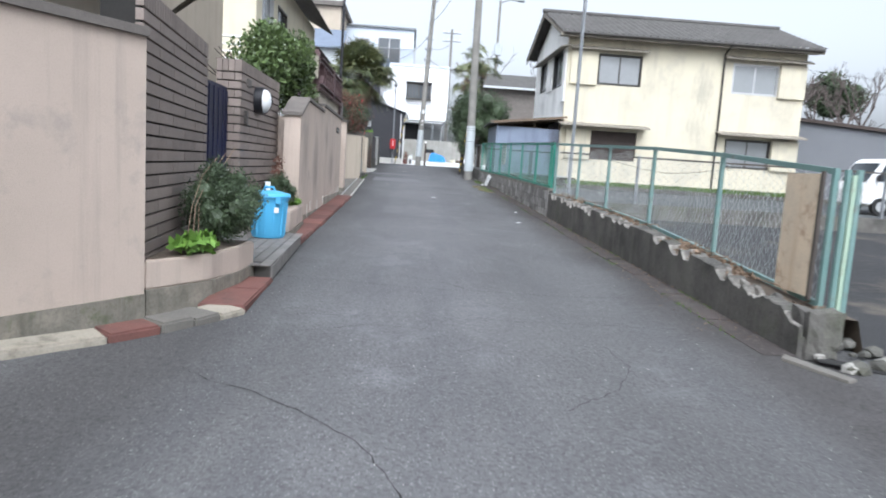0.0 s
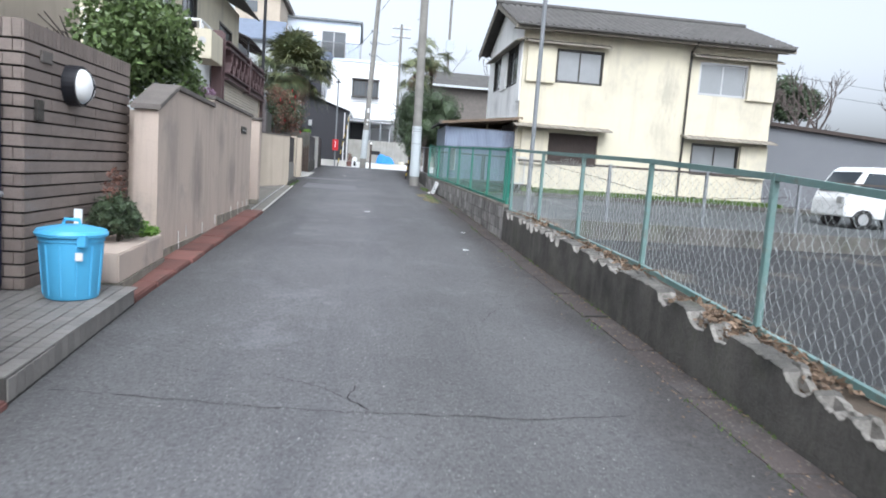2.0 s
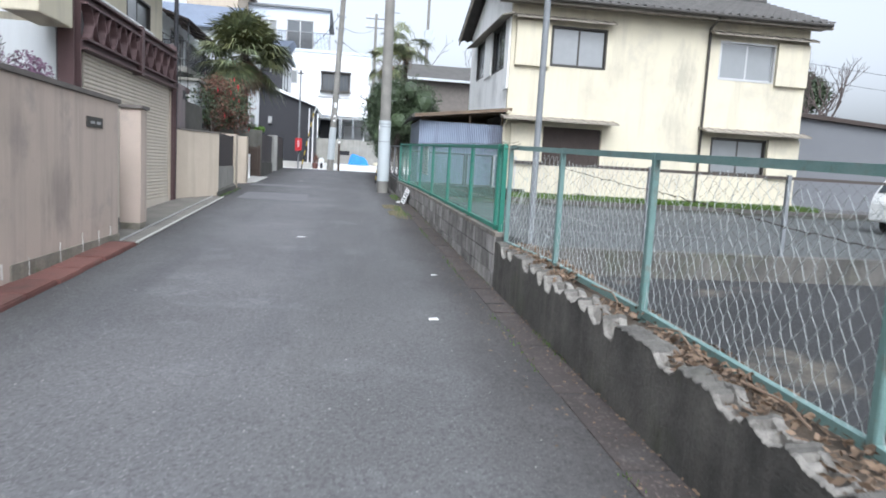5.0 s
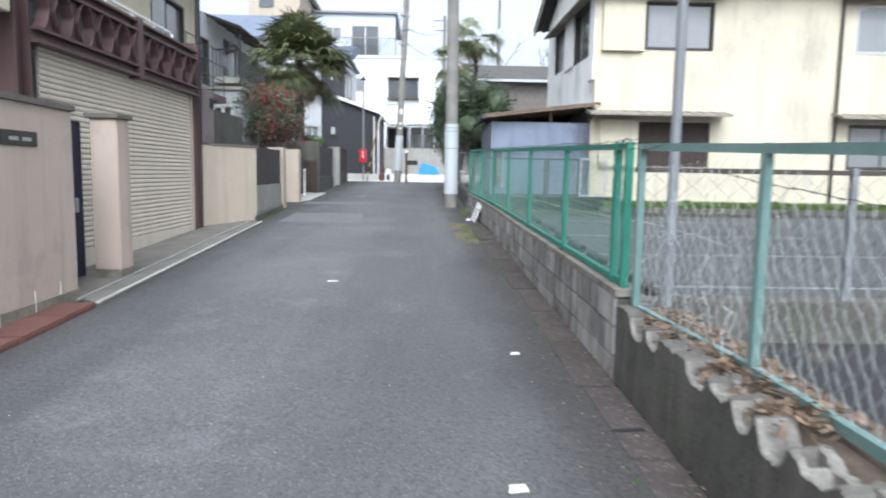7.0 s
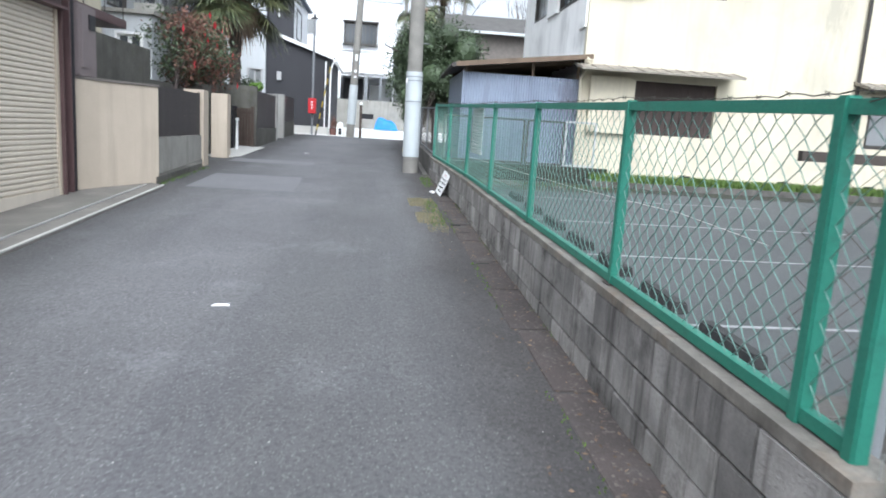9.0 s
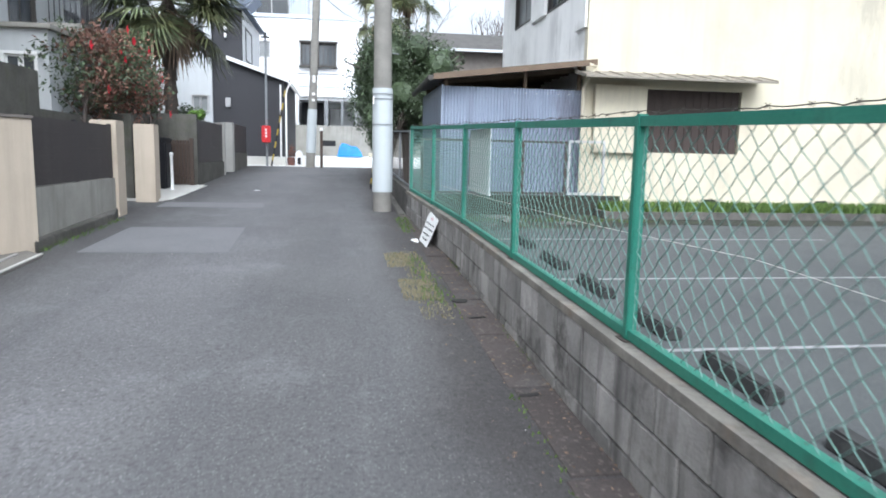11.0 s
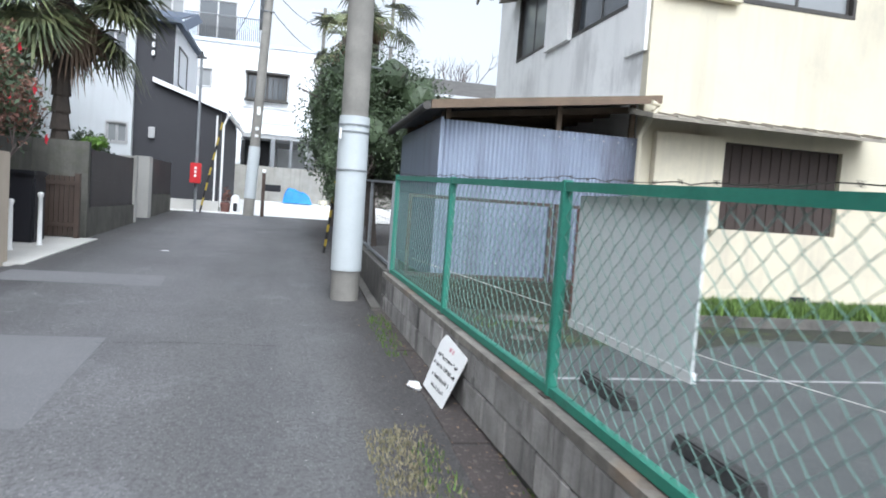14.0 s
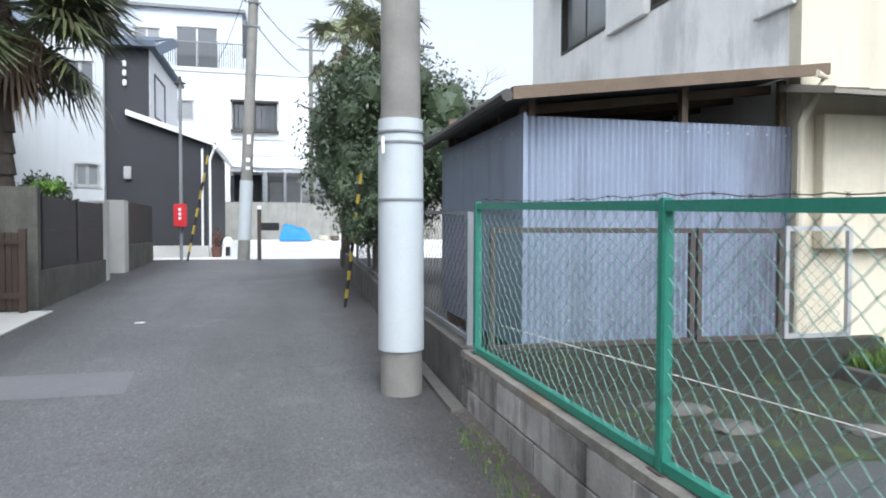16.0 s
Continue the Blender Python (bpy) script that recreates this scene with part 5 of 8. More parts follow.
for z, h in ((3.95, 0.1), (4.4, 0.24), (3.75, 0.08)):
    bm = B()
    xx = 0.5 + 0.043 * (z - G(39.95))
    box(bm, xx - 0.02, xx + 0.08, 39.78, 39.795, z, z + h)
    part("number_plate", bm, WHITE_PAINT, pole_far)
for z in (7.4, 8.0, 8.6):
    bm = B()
    xx = 0.5 + 0.043 * (z - G(39.95))
    tube(bm, (xx - 0.2, 39.8, z), (xx + 0.2, 39.85, z), 0.02, 6)
    tube(bm, (xx - 0.2, 39.8, z), (xx - 0.2, 39.8, z + 0.12), 0.03, 6)
    part("bracket", bm, STEEL_GREY, pole_far)

slim = thing("lamp_post", (3.43, 14.38, 0.6), "slim grey steel lamp post at the car park corner", "lamp post")
bm = B()
tube(bm, (3.43, 14.38, 0.5), (3.5, 14.5, 9.0), 0.038, 14, 0.036)
part("shaft", bm, STEEL_GREY, slim, "", True)
# dark slender pole at the garage corner
bm = B()
tube(bm, (-2.28, 21.62, 0.8), (-2.24, 21.62, 8.5), 0.045, 10, 0.04)
tagged(part("slender_pole", bm, BLACK_METAL, None, "", True), "slender black steel pole beside the garage", "pole")

mirror_post = thing("signal_post", (-1.0, 39.9, G(39.9)), "thin grey steel post with a red extinguisher box", "post")
bm = B()
tube(bm, (-1.0, 39.9, 1.4), (-1.0, 39.9, 5.85), 0.04, 10)
part("shaft", bm, STEEL_GREY, mirror_post, "", True)
bm = B()
tube(bm, (-1.0, 39.9, 5.85), (-1.0, 39.9, 6.05), 0.07, 10, 0.03)
tube(bm, (-1.14, 39.9, 5.88), (-0.86, 39.9, 5.88), 0.03, 8)
part("head", bm, BLACK_METAL, mirror_post)
ext = thing("extinguisher_box", (-1.0, 39.8, 2.3), "red fire extinguisher box on a thin post", "extinguisher box")
bm = B()
box(bm, -1.15, -0.85, 39.68, 39.85, 2.28, 2.86, 0.02)
part("case", bm, RED_PAINT, ext)
for k in range(3):
    bm = B()
    box(bm, -1.03, -0.97, 39.672, 39.679, 2.68 - k * 0.11, 2.75 - k * 0.11)
    part("marking", bm, WHITE_PAINT, ext)


def striped(name, a, b, r, label, n=12):
    """A guard tube in yellow and black rings."""
    t = thing(name, a, label, "pole guard")
    a, b = Vector(a), Vector(b)
    for k in range(n):
        bm = B()
        tube(bm, a + (b - a) * (k / n), a + (b - a) * ((k + 1) / n), r, 8)
        part("stripe", bm, YELLOW if k % 2 else BLACK_RUBBER, t)
    return t


striped("striped_guard", (-0.85, 39.85, G(39.85)), (-0.35, 39.95, 4.1), 0.028, "leaning yellow and black striped guy-wire guard")
striped("striped_guard", (2.33, 31.4, G(31.4)), (2.5, 30.9, 3.0), 0.024, "yellow and black striped guy-wire guard by the hedge", 14)
bol = thing("bollard", (0.9, 39.9, G(39.9)), "dark brown post with a white top at the junction", "bollard")
bm = B()
box(bm, 0.85, 0.95, 39.85, 39.95, 1.4, 2.74, 0.008)
part("post", bm, WOOD_DARK, bol)
bm = B()
box(bm, 0.85, 0.95, 39.85, 39.95, 2.74, 2.84, 0.008)
part("cap", bm, WHITE_PAINT, bol)
bm = B()
box(bm, 0.95, 1.4, 39.88, 39.92, 2.2, 2.4, 0.006)
part("board", bm, BLACK_METAL, bol)

# ---- buildings at the lane's end ----
white = thing("white_building", (-1, 55, 1.7), "white three-storey building with roof terrace and bay windows", "building")
holes = [(-0.47, 1.3, 6.28, 7.42), (-3.12, -1.95, 6.6, 7.45), (-0.6, 2.58, 1.6, 4.78)]
bm = B()
holed_wall(bm, -7.5, 2.58, 1.5, 8.74, holes, lambda a, b, c, d: box(bm, a, b, 51.0, 51.2, c, d))
part("wall", bm, WHITE_WALL, white)
for nm, b_ in (("side_wall", (2.38, 2.58, 51.2, 60, 4.78, 8.74)), ("terrace_slab", (-7.5, 2.38, 51.2, 60, 8.5, 8.6)), ("carport_wall", (-7.5, 2.38, 53.5, 60, 1.5, 4.6)), ("carport_ceiling", (-0.6, 2.38, 51.2, 60, 4.6, 4.78))):
    bm = B()
    box(bm, *b_)
    part(nm, bm, WHITE_WALL, white)
holes = [(-2.85, -1.1, 8.75, 10.75), (-4.5, -3.4, 9.8, 10.6)]
bm = B()
holed_wall(bm, -6.0, -0.15, 8.74, 11.4, holes, lambda a, b, c, d: box(bm, a, b, 52.2, 52.4, c, d))
part("wall", bm, PALE_BLUE_WALL, white, "pale blue-grey top storey")
bm = B()
box(bm, -6.15, 0.0, 52.0, 60.2, 11.4, 11.52)
part("roof", bm, STEEL_GREY, white)
window(white, "y", -0.47, 1.3, 6.28, 7.42, 51.0, DARK_FRAME, GLASS, 1, "window", "dark framed bay window", False)
bm = B()
box(bm, -0.55, 1.38, 50.75, 50.99, 7.42, 7.5)
box(bm, -0.55, 1.38, 50.75, 50.99, 6.2, 6.28)
for k in range(9):
    xx = -0.5 + k * 0.23
    box(bm, xx, xx + 0.025, 50.76, 50.79, 6.28, 7.42)
part("window_grille", bm, DARK_FRAME, white, "dark window grille")
window(white, "y", -3.12, -1.95, 6.6, 7.45, 51.0, SILVER, GLASS_GREY, 1, "window", "grey window", False)
window(white, "y", -2.85, -1.1, 8.76, 10.75, 52.2, SILVER, GLASS, 1, "terrace_door", "sliding terrace door", False)
window(white, "y", -4.5, -3.4, 9.8, 10.6, 52.2, SILVER, GLASS_GREY, 1, "window", "", False)
for k in range(38):
    bm = B()
    xx = -3.2 + k * 0.085
    box(bm, xx, xx + 0.03, 50.95, 50.97, 8.78, 9.75)
    part("baluster", bm, DARK_FRAME, white)
bm = B()
box(bm, -3.25, 0.0, 50.94, 50.98, 9.75, 9.8)
part("rail", bm, STEEL_GREY, white)
bm = B()
box(bm, -3.25, 2.6, 50.93, 50.998, 8.6, 8.76)
part("parapet", bm, PALE_BLUE_WALL, white)
bm = B()
path_tube(bm, [(1.7, 50.93, 8.5), (1.7, 50.93, 5.95), (-0.7, 50.93, 5.95), (-0.7, 50.93, 2.2)], 0.035, 6)
tube(bm, (1.7, 50.9, 8.2), (1.7, 50.9, 8.5), 0.05, 8, 0.11)
part("downpipe", bm, WHITE_WALL, white)
bm = B()
box(bm, -0.6, 2.58, 50.96, 51.0, 5.25, 5.33)
part("trim", bm, PALE_BLUE_WALL, white)
for xx, w in ((0.7, 0.2), (1.55, 0.12)):
    bm = B()
    box(bm, xx, xx + w, 51.02, 51.2, 1.6, 4.6)
    part("carport_post", bm, STEEL_GREY, white)
bm = B()
box(bm, -0.55, 0.6, 52.9, 53.0, 1.6, 4.6)
part("carport_door", bm, BLACK_METAL, white)
bm = B()
box(bm, 0.95, 2.3, 53.0, 53.06, 2.4, 4.3)
part("carport_window", bm, GLASS_GREY, white)
ac = thing("air_conditioner", (-0.85, 50.8, 3.5), "pale air conditioner unit on the white wall", "air conditioner")
bm = B()
box(bm, -1.12, -0.72, 50.7, 50.96, 3.35, 4.0, 0.015)
part("case", bm, WHITE_PAINT, ac)
bm = B()
tube(bm, (-0.92, 50.7, 3.68), (-0.92, 50.69, 3.68), 0.16, 16)
part("fan_grille", bm, STEEL_GREY, ac)
bm = B()
box(bm, -1.6, 9.0, 50.2, 50.35, 1.5, 3.3)
structure(part("wall_court", bm, CONCRETE), "stained grey concrete wall behind the court", "wall")

black = thing("black_house", (-2, 43, 1.5), "charcoal sided house with white-edged lean-to roof", "house")
bm = B()
prism(bm, [(-3.1, 41.2, 1.75), (-0.5, 41.2, 1.75), (-0.5, 41.2, 4.55), (-2.48, 41.2, 5.22), (-3.1, 41.2, 5.4)], (0, 6, 0))
part("wall", bm, BLACK_SIDING, black)
bm = B()
prism(bm, [(-3.1, 41.21, 5.4), (-2.48, 41.21, 5.22), (-1.95, 41.21, 5.06), (-1.95, 41.21, 7.05), (-3.1, 41.21, 7.05)], (0, 5, 0))
part("upper_wall", bm, BLACK_SIDING, black)
bm = B()
box(bm, -1.949, -1.94, 41.22, 46.2, 5.1, 7.0)
part("side_wall", bm, WHITE_WALL, black, "white upper side wall")
bm = B()
prism(bm, [(-2.5, 41.0, 5.22), (-0.3, 41.0, 4.48), (-0.3, 41.0, 4.62), (-2.5, 41.0, 5.36)], (0, 0.1, 0))
part("bargeboard", bm, WHITE_PAINT, black, "white painted roof edge")
bm = B()
prism(bm, [(-2.5, 41.1, 5.26), (-0.3, 41.1, 4.52), (-0.3, 41.1, 4.6), (-2.5, 41.1, 5.34)], (0, 6, 0))
part("roof", bm, ROOF_BLUE, black)
bm = B()
tube(bm, (-0.27, 40.95, 4.45), (-0.27, 47, 4.45), 0.06, 8)
path_tube(bm, [(-0.3, 41.05, 4.4), (-0.42, 41.1, 4.1), (-0.42, 41.1, 1.6)], 0.035, 8)
path_tube(bm, [(-0.62, 41.14, 4.4), (-0.62, 41.14, 1.6)], 0.03, 8)
part("gutter", bm, WHITE_PAINT, black)
bm = B()
prism(bm, [(-3.3, 40.9, 7.0), (-1.75, 40.9, 7.0), (-1.75, 46.5, 7.0), (-3.3, 46.5, 7.0)], (0, 0, 0.1))
prism(bm, [(-3.2, 40.9, 7.1), (-1.75, 40.9, 7.1), (-1.7, 43.6, 7.9), (-3.2, 43.6, 7.9)], (0, 0, 0.05))
prism(bm, [(-1.75, 40.9, 7.02), (-1.62, 40.9, 6.8), (-1.55, 43.6, 7.7), (-1.7, 43.6, 7.95)], (0.05, 0, 0))
part("roof", bm, ROOF_BLUE, black, "blue-grey slate roof with pale edge")
window(black, "x", 41.9, 43.6, 5.3, 6.5, -1.94, DARK_FRAME, GLASS, -1, "window", "dark framed side window", False)
bm = B()
box(bm, -2.58, -2.4, 41.1, 41.19, 3.55, 3.88, 0.01)
part("vent_cover", bm, SILVER, black, "small white wall vent")
for k in range(3):
    bm = B()
    box(bm, -2.58, -2.5, 41.1, 41.19, 6.0 + 0.25 * k, 6.15 + 0.25 * k, 0.01)
    part("vent", bm, WHITE_PAINT, black)
bm = B()
box(bm, -3.2, -0.45, 40.9, 41.19, 1.3, 1.78)
part("footing", bm, CONCRETE_PALE, black)
grey = thing("grey_house", (-4.5, 38, 1.5), "pale grey rendered house behind the palm", "house")
bm = B()
holed_wall(bm, -6.8, -3.02, 1.5, 7.4, [(-3.95, -3.2, 5.7, 6.6), (-3.75, -3.12, 3.3, 3.95)], lambda a, b, c, d: box(bm, a, b, 41.0, 41.18, c, d))
part("wall", bm, GREY_RENDER, grey)
bm = B()
box(bm, -6.8, -3.12, 41.18, 47, 7.2, 7.4)
part("roof", bm, GREY_SHEET, grey)
window(grey, "y", -3.95, -3.2, 5.7, 6.6, 41.0, SILVER, GLASS, 1, "window", "small upper window", False)
window(grey, "y", -3.75, -3.12, 3.3, 3.95, 41.0, SILVER, GLASS_GREY, 1, "window", "", False)

# mossy wet corner of the car park before the shed
bm = B()
vs = [bm.verts.new((x, yy, G(yy) - 0.002)) for x, yy in ((3.05, 24.3), (3.7, 24.6), (4.6, 25.0), (5.6, 24.9), (7.2, 25.6), (7.4, 26.15), (6.6, 26.62), (3.05, 26.62))]
bm.faces.new(vs)
structure(part("ground_mossy", bm, MOSSY), "dark mossy wet ground before the shed", "ground")
rg = random.Random(81)
for k in range(5):
    bm = B()
    x, yy, s_ = rg.uniform(3.3, 5.4), rg.uniform(25.0, 26.4), rg.uniform(0.08, 0.2)
    bmesh.ops.create_icosphere(bm, subdivisions=2, radius=s_)
    for vtx in bm.verts:
        f = 1 + 0.25 * noise.noise((vtx.co.x * 9 + k, vtx.co.y * 9, vtx.co.z * 9))
        vtx.co = Vector((x + vtx.co.x * 1.4 * f, yy + vtx.co.y * f, G(yy) + vtx.co.z * 0.35 * f))
    tagged(part("stone_slab", bm, CONCRETE_DARK), "mossy grey stone lying before the shed", "stone", "stones before the shed")


# ---- plants ----
def foliage(name, parent, centre, radii, n, size, material, seed, lumps=14, narrow=0.45, droop=0.0, core=None):
    """A crown of many small leaves gathered in lumps, with an uneven outline and gaps."""
    rg = np.random.RandomState(seed)
    c, r = np.array(centre, float), np.array(radii, float)
    d = rg.normal(size=(lumps, 3))
    d /= np.linalg.norm(d, axis=1)[:, None]
    lc = c + d * r * (0.35 + 0.5 * rg.rand(lumps, 1))
    lr = (0.28 + 0.24 * rg.rand(lumps)) * r.mean()
    if core:
        bm = bmesh.new()
        for p_, q_ in zip(lc, lr):
            g_ = bmesh.ops.create_icosphere(bm, subdivisions=2, radius=q_ * 0.54)
            for vtx in g_["verts"]:
                f_ = 1 + 0.35 * noise.noise(vtx.co * (3.0 / q_) + Vector(p_))
                vtx.co = Vector((vtx.co.x * f_ * r[0] / r.mean(), vtx.co.y * f_ * r[1] / r.mean(), vtx.co.z * f_ * r[2] / r.mean())) + Vector(p_)
        inner_part = part("inner_foliage", bm, core, parent)
        inner_part["kind"] = "stuff"
    k = rg.randint(0, lumps, n)
    d = rg.normal(size=(n, 3))
    d /= np.linalg.norm(d, axis=1)[:, None]
    p = lc[k] + d * (lr[k] * (0.55 + 0.5 * rg.rand(n)))[:, None] * (r / r.mean())
    u = rg.normal(size=(n, 3)) + d * 0.7
    u[:, 2] -= droop
    u /= np.linalg.norm(u, axis=1)[:, None]
    w = np.cross(u, rg.normal(size=(n, 3)))
    w /= np.linalg.norm(w, axis=1)[:, None]
    s = size * (0.6 + 0.8 * rg.rand(n, 1))
    v = np.empty((n, 4, 3))
    v[:, 0], v[:, 1], v[:, 2], v[:, 3] = p - u * s * 0.5, p + w * s * narrow * 0.5, p + u * s * 0.5, p - w * s * narrow * 0.5
    f = np.arange(n * 4).reshape(n, 4)
    return raw(name, v.reshape(-1, 3).tolist(), f.tolist(), material, parent)


def branching(bm, p, d, length, r, depth, rg, spread=0.55, sides=5, lift=0.1):
    q = p + d * length
    tube(bm, p, q, r, sides if depth > 1 else 3, r * 0.68, False)
    if depth == 0:
        return
    for _ in range(2 if rg.random() < 0.6 else 3):
        nd = (d + Vector((rg.uniform(-1, 1), rg.uniform(-1, 1), rg.uniform(-0.7, 0.9) + lift)) * spread).normalized()
        branching(bm, p.lerp(q, rg.uniform(0.65, 1.0)), nd, length * rg.uniform(0.6, 0.85), r * 0.64, depth - 1, rg, spread, sides, lift)


def tree(name, at, height, crown_c, crown_r, n, leaf, material, seed, label, trunk_r=0.08, lumps=16, core=None):
    t = thing(name, at, label, "tree")
    rg = random.Random(seed)
    bm = B()
    p = Vector(at)
    branching(bm, p, Vector((rg.uniform(-0.1, 0.1), rg.uniform(-0.1, 0.1), 1)).normalized(), height * 0.33, trunk_r, 4, rg)
    part("trunk", bm, BARK, t)
    foliage("crown", t, crown_c, crown_r, n, leaf, material, seed, lumps, 0.45, 0.0, core)
    return t


def bare_tree(at, height, seed, label, r=0.18):
    t = thing("bare_tree", at, label, "tree", "bare winter trees")
    bm = B()
    branching(bm, Vector(at), Vector((0, 0, 1)), height * 0.3, r, 6, random.Random(seed), 0.6, 5, 0.25)
    part("trunk", bm, TWIG, t)
    return t


def fan_palm(at, height, leaf_r, leaves, seed, label, dry=10, trunk_r=0.11):
    """A fan palm: shaggy trunk, round fans of many folded blades on stalks, and dead fans hanging under the crown."""
    t = thing("palm_tree", at, label, "palm")
    rg = random.Random(seed)
    top = Vector(at) + Vector((0, 0, height))
    bm = B()
    n = 14
    for i in range(n):
        a, b = Vector(at).lerp(top, i / n), Vector(at).lerp(top, (i + 1) / n)
        tube(bm, a, b, trunk_r * rg.uniform(1.0, 1.25), 10, trunk_r * rg.uniform(0.85, 1.0), False)
    part("trunk", bm, BARK, t)
    for k in range(leaves + dry):
        dead = k >= leaves
        az = rg.uniform(0, 2 * math.pi)
        el = rg.uniform(-0.8, 1.35) if not dead else rg.uniform(-1.35, -0.75)
        d = Vector((math.cos(az) * math.cos(el), math.sin(az) * math.cos(el), math.sin(el)))
        stalk = leaf_r * rg.uniform(0.75, 1.1) * (0.6 if dead else 1)
        hub = top + d * stalk + Vector((0, 0, -0.12 * stalk))
        bm = B()
        tube(bm, top, hub, 0.014, 4, 0.009, False)
        side = d.cross(Vector((0, 0, 1)))
        side = side.normalized() if side.length > 0.05 else Vector((1, 0, 0))
        up = side.cross(d).normalized()
        m = 28
        rad = leaf_r * rg.uniform(0.75, 1.0) * (0.72 if dead else 1.0)
        for j in range(m):
            a = math.radians(-125 + 250 * j / (m - 1))
            v = d * math.cos(a) + side * math.sin(a)
            wv = (side * math.cos(a) - d * math.sin(a)) * (0.017 * leaf_r / 0.6)
            ln2 = rad * rg.uniform(0.8, 1.05)
            mid = hub + v * ln2 * 0.5 + up * 0.06 * ln2
            drop = Vector((0, 0, -1)) * ln2 * rg.uniform(0.1, 0.45 if not dead else 0.8)
            tip = hub + v * ln2 + drop
            vs = [bm.verts.new(x) for x in (hub, mid - wv, mid + wv, tip)]
            bm.faces.new((vs[0], vs[1], vs[2]))
            bm.faces.new((vs[1], vs[3], vs[2]))
        part("frond", bm, PALM_DRY if dead else PALM_LEAF, t)
    return t


def grass(name, spots, n, h, material, seed, label, w=0.006):
    """Blades of grass strewn over boxes (x0, x1, y0, y1, z)."""
    rg = random.Random(seed)
    verts, faces = [], []
    for x0, x1, y0, y1, z in spots:
        for _ in range(n):
            x, yy = rg.uniform(x0, x1), rg.uniform(y0, y1)
            zz = z if z is not None else G(yy)
            hh, a = h * rg.uniform(0.4, 1.1), rg.uniform(0, 6.28)
            lx, ly = rg.uniform(-0.5, 0.5) * hh, rg.uniform(-0.5, 0.5) * hh
            b = len(verts)
            verts += [(x - w * math.cos(a), yy - w * math.sin(a), zz), (x + w * math.cos(a), yy + w * math.sin(a), zz), (x + lx, yy + ly, zz + hh)]
            faces.append((b, b + 1, b + 2))
    return tagged(raw(name, verts, faces, material), label, "grass", "", "stuff")


# ---- entrance of the corner house ----
# planter with slanting front
bm = B()
pa = [(-1.83, 4.86), (-1.52, 5.4), (-1.42, 5.9), (-1.4, 6.35), (-1.98, 6.35), (-1.86, 4.9)]
prism(bm, [(x, yy, 0.44) for x, yy in pa], (0, 0, 0.21), 0.012)
structure(part("planter_corner", bm, STUCCO), "beige plastered planter box in front of the brick wall", "planter")
bm = B()
prism(bm, [(x + 0.01, yy, 0.2) for x, yy in pa], (0, 0, 0.24))
structure(part("plinth_planter", bm, PLINTH), "mossy concrete foot of the planter", "plinth")
bm = B()
prism(bm, [(x, yy, 0.645) for x, yy in ((-1.8, 4.98), (-1.56, 5.42), (-1.47, 5.95), (-1.46, 6.3), (-1.95, 6.3), (-1.87, 4.98))], (0, 0, 0.012))
structure(part("soil_corner", bm, SOIL), "dark planter soil", "soil")
shrub = thing("shrub", (-1.62, 6.0, 0.65), "dense dark green clipped shrub in the planter", "shrub")
bm = B()
branching(bm, Vector((-1.64, 6.0, 0.62)), Vector((0, 0, 1)), 0.22, 0.025, 3, random.Random(2))
part("stems", bm, BARK, shrub)
foliage("leaves", shrub, (-1.62, 6.0, 1.0), (0.36, 0.4, 0.36), 13000, 0.032, LEAF_DARK, 5, 34, 0.35, 0.0, LEAF_DARK)
plant = thing("leafy_plant", (-1.68, 5.35, 0.65), "low fresh green leafy plants in the planter", "plant")
foliage("leaves", plant, (-1.68, 5.4, 0.73), (0.16, 0.42, 0.09), 240, 0.11, LEAF_FRESH, 6, 12, 0.5)
bm = B()
for k in range(3):
    path_tube(bm, [(-1.74 + 0.02 * k, 5.45 + 0.1 * k, 0.65), (-1.74 + 0.01 * k, 5.6 + 0.06 * k, 1.0), (-1.72 + 0.03 * k, 5.8 + 0.1 * k, 1.25), (-1.66 + 0.04 * k, 6.0 + 0.14 * k, 1.4 + 0.05 * k)], 0.004, 5)
tagged(part("dry_stalks", bm, PALM_DRY), "dry pale stalks leaning against the brick wall", "plant")

# tiled entrance step
bm = B()
prism(bm, [(x, yy, G(yy) - 0.05) for x, yy in ((-1.215, 6.22), (-1.29, 8.42), (-2.3, 8.42), (-2.3, 6.4), (-1.38, 6.36))], (0, 0, 0.185))
step = structure(part("step_entrance", bm, MORTAR), "grey tiled entrance step before the gate", "step")
for i in range(22):
    for j in range(9):
        x1 = -1.225 - 0.03 * (i / 22) - j * 0.105
        y0 = 6.24 + i * 0.098
        if y0 < 6.4 and x1 < -1.33:
            continue
        bm = B()
        box(bm, x1 - 0.094, x1, y0, y0 + 0.088, G(y0) + 0.13, G(y0) + 0.142, 0.0, 0.0335)
        part("tile", bm, STEP_TILE, step)
for i in range(22):
    bm = B()
    y0 = 6.24 + i * 0.098
    xf = -1.215 - 0.034 * (y0 - 6.22)
    box(bm, xf - 0.004, xf + 0.007, y0, y0 + 0.084, G(y0) + 0.01, G(y0) + 0.128)
    part("tile", bm, STEP_TILE, step)

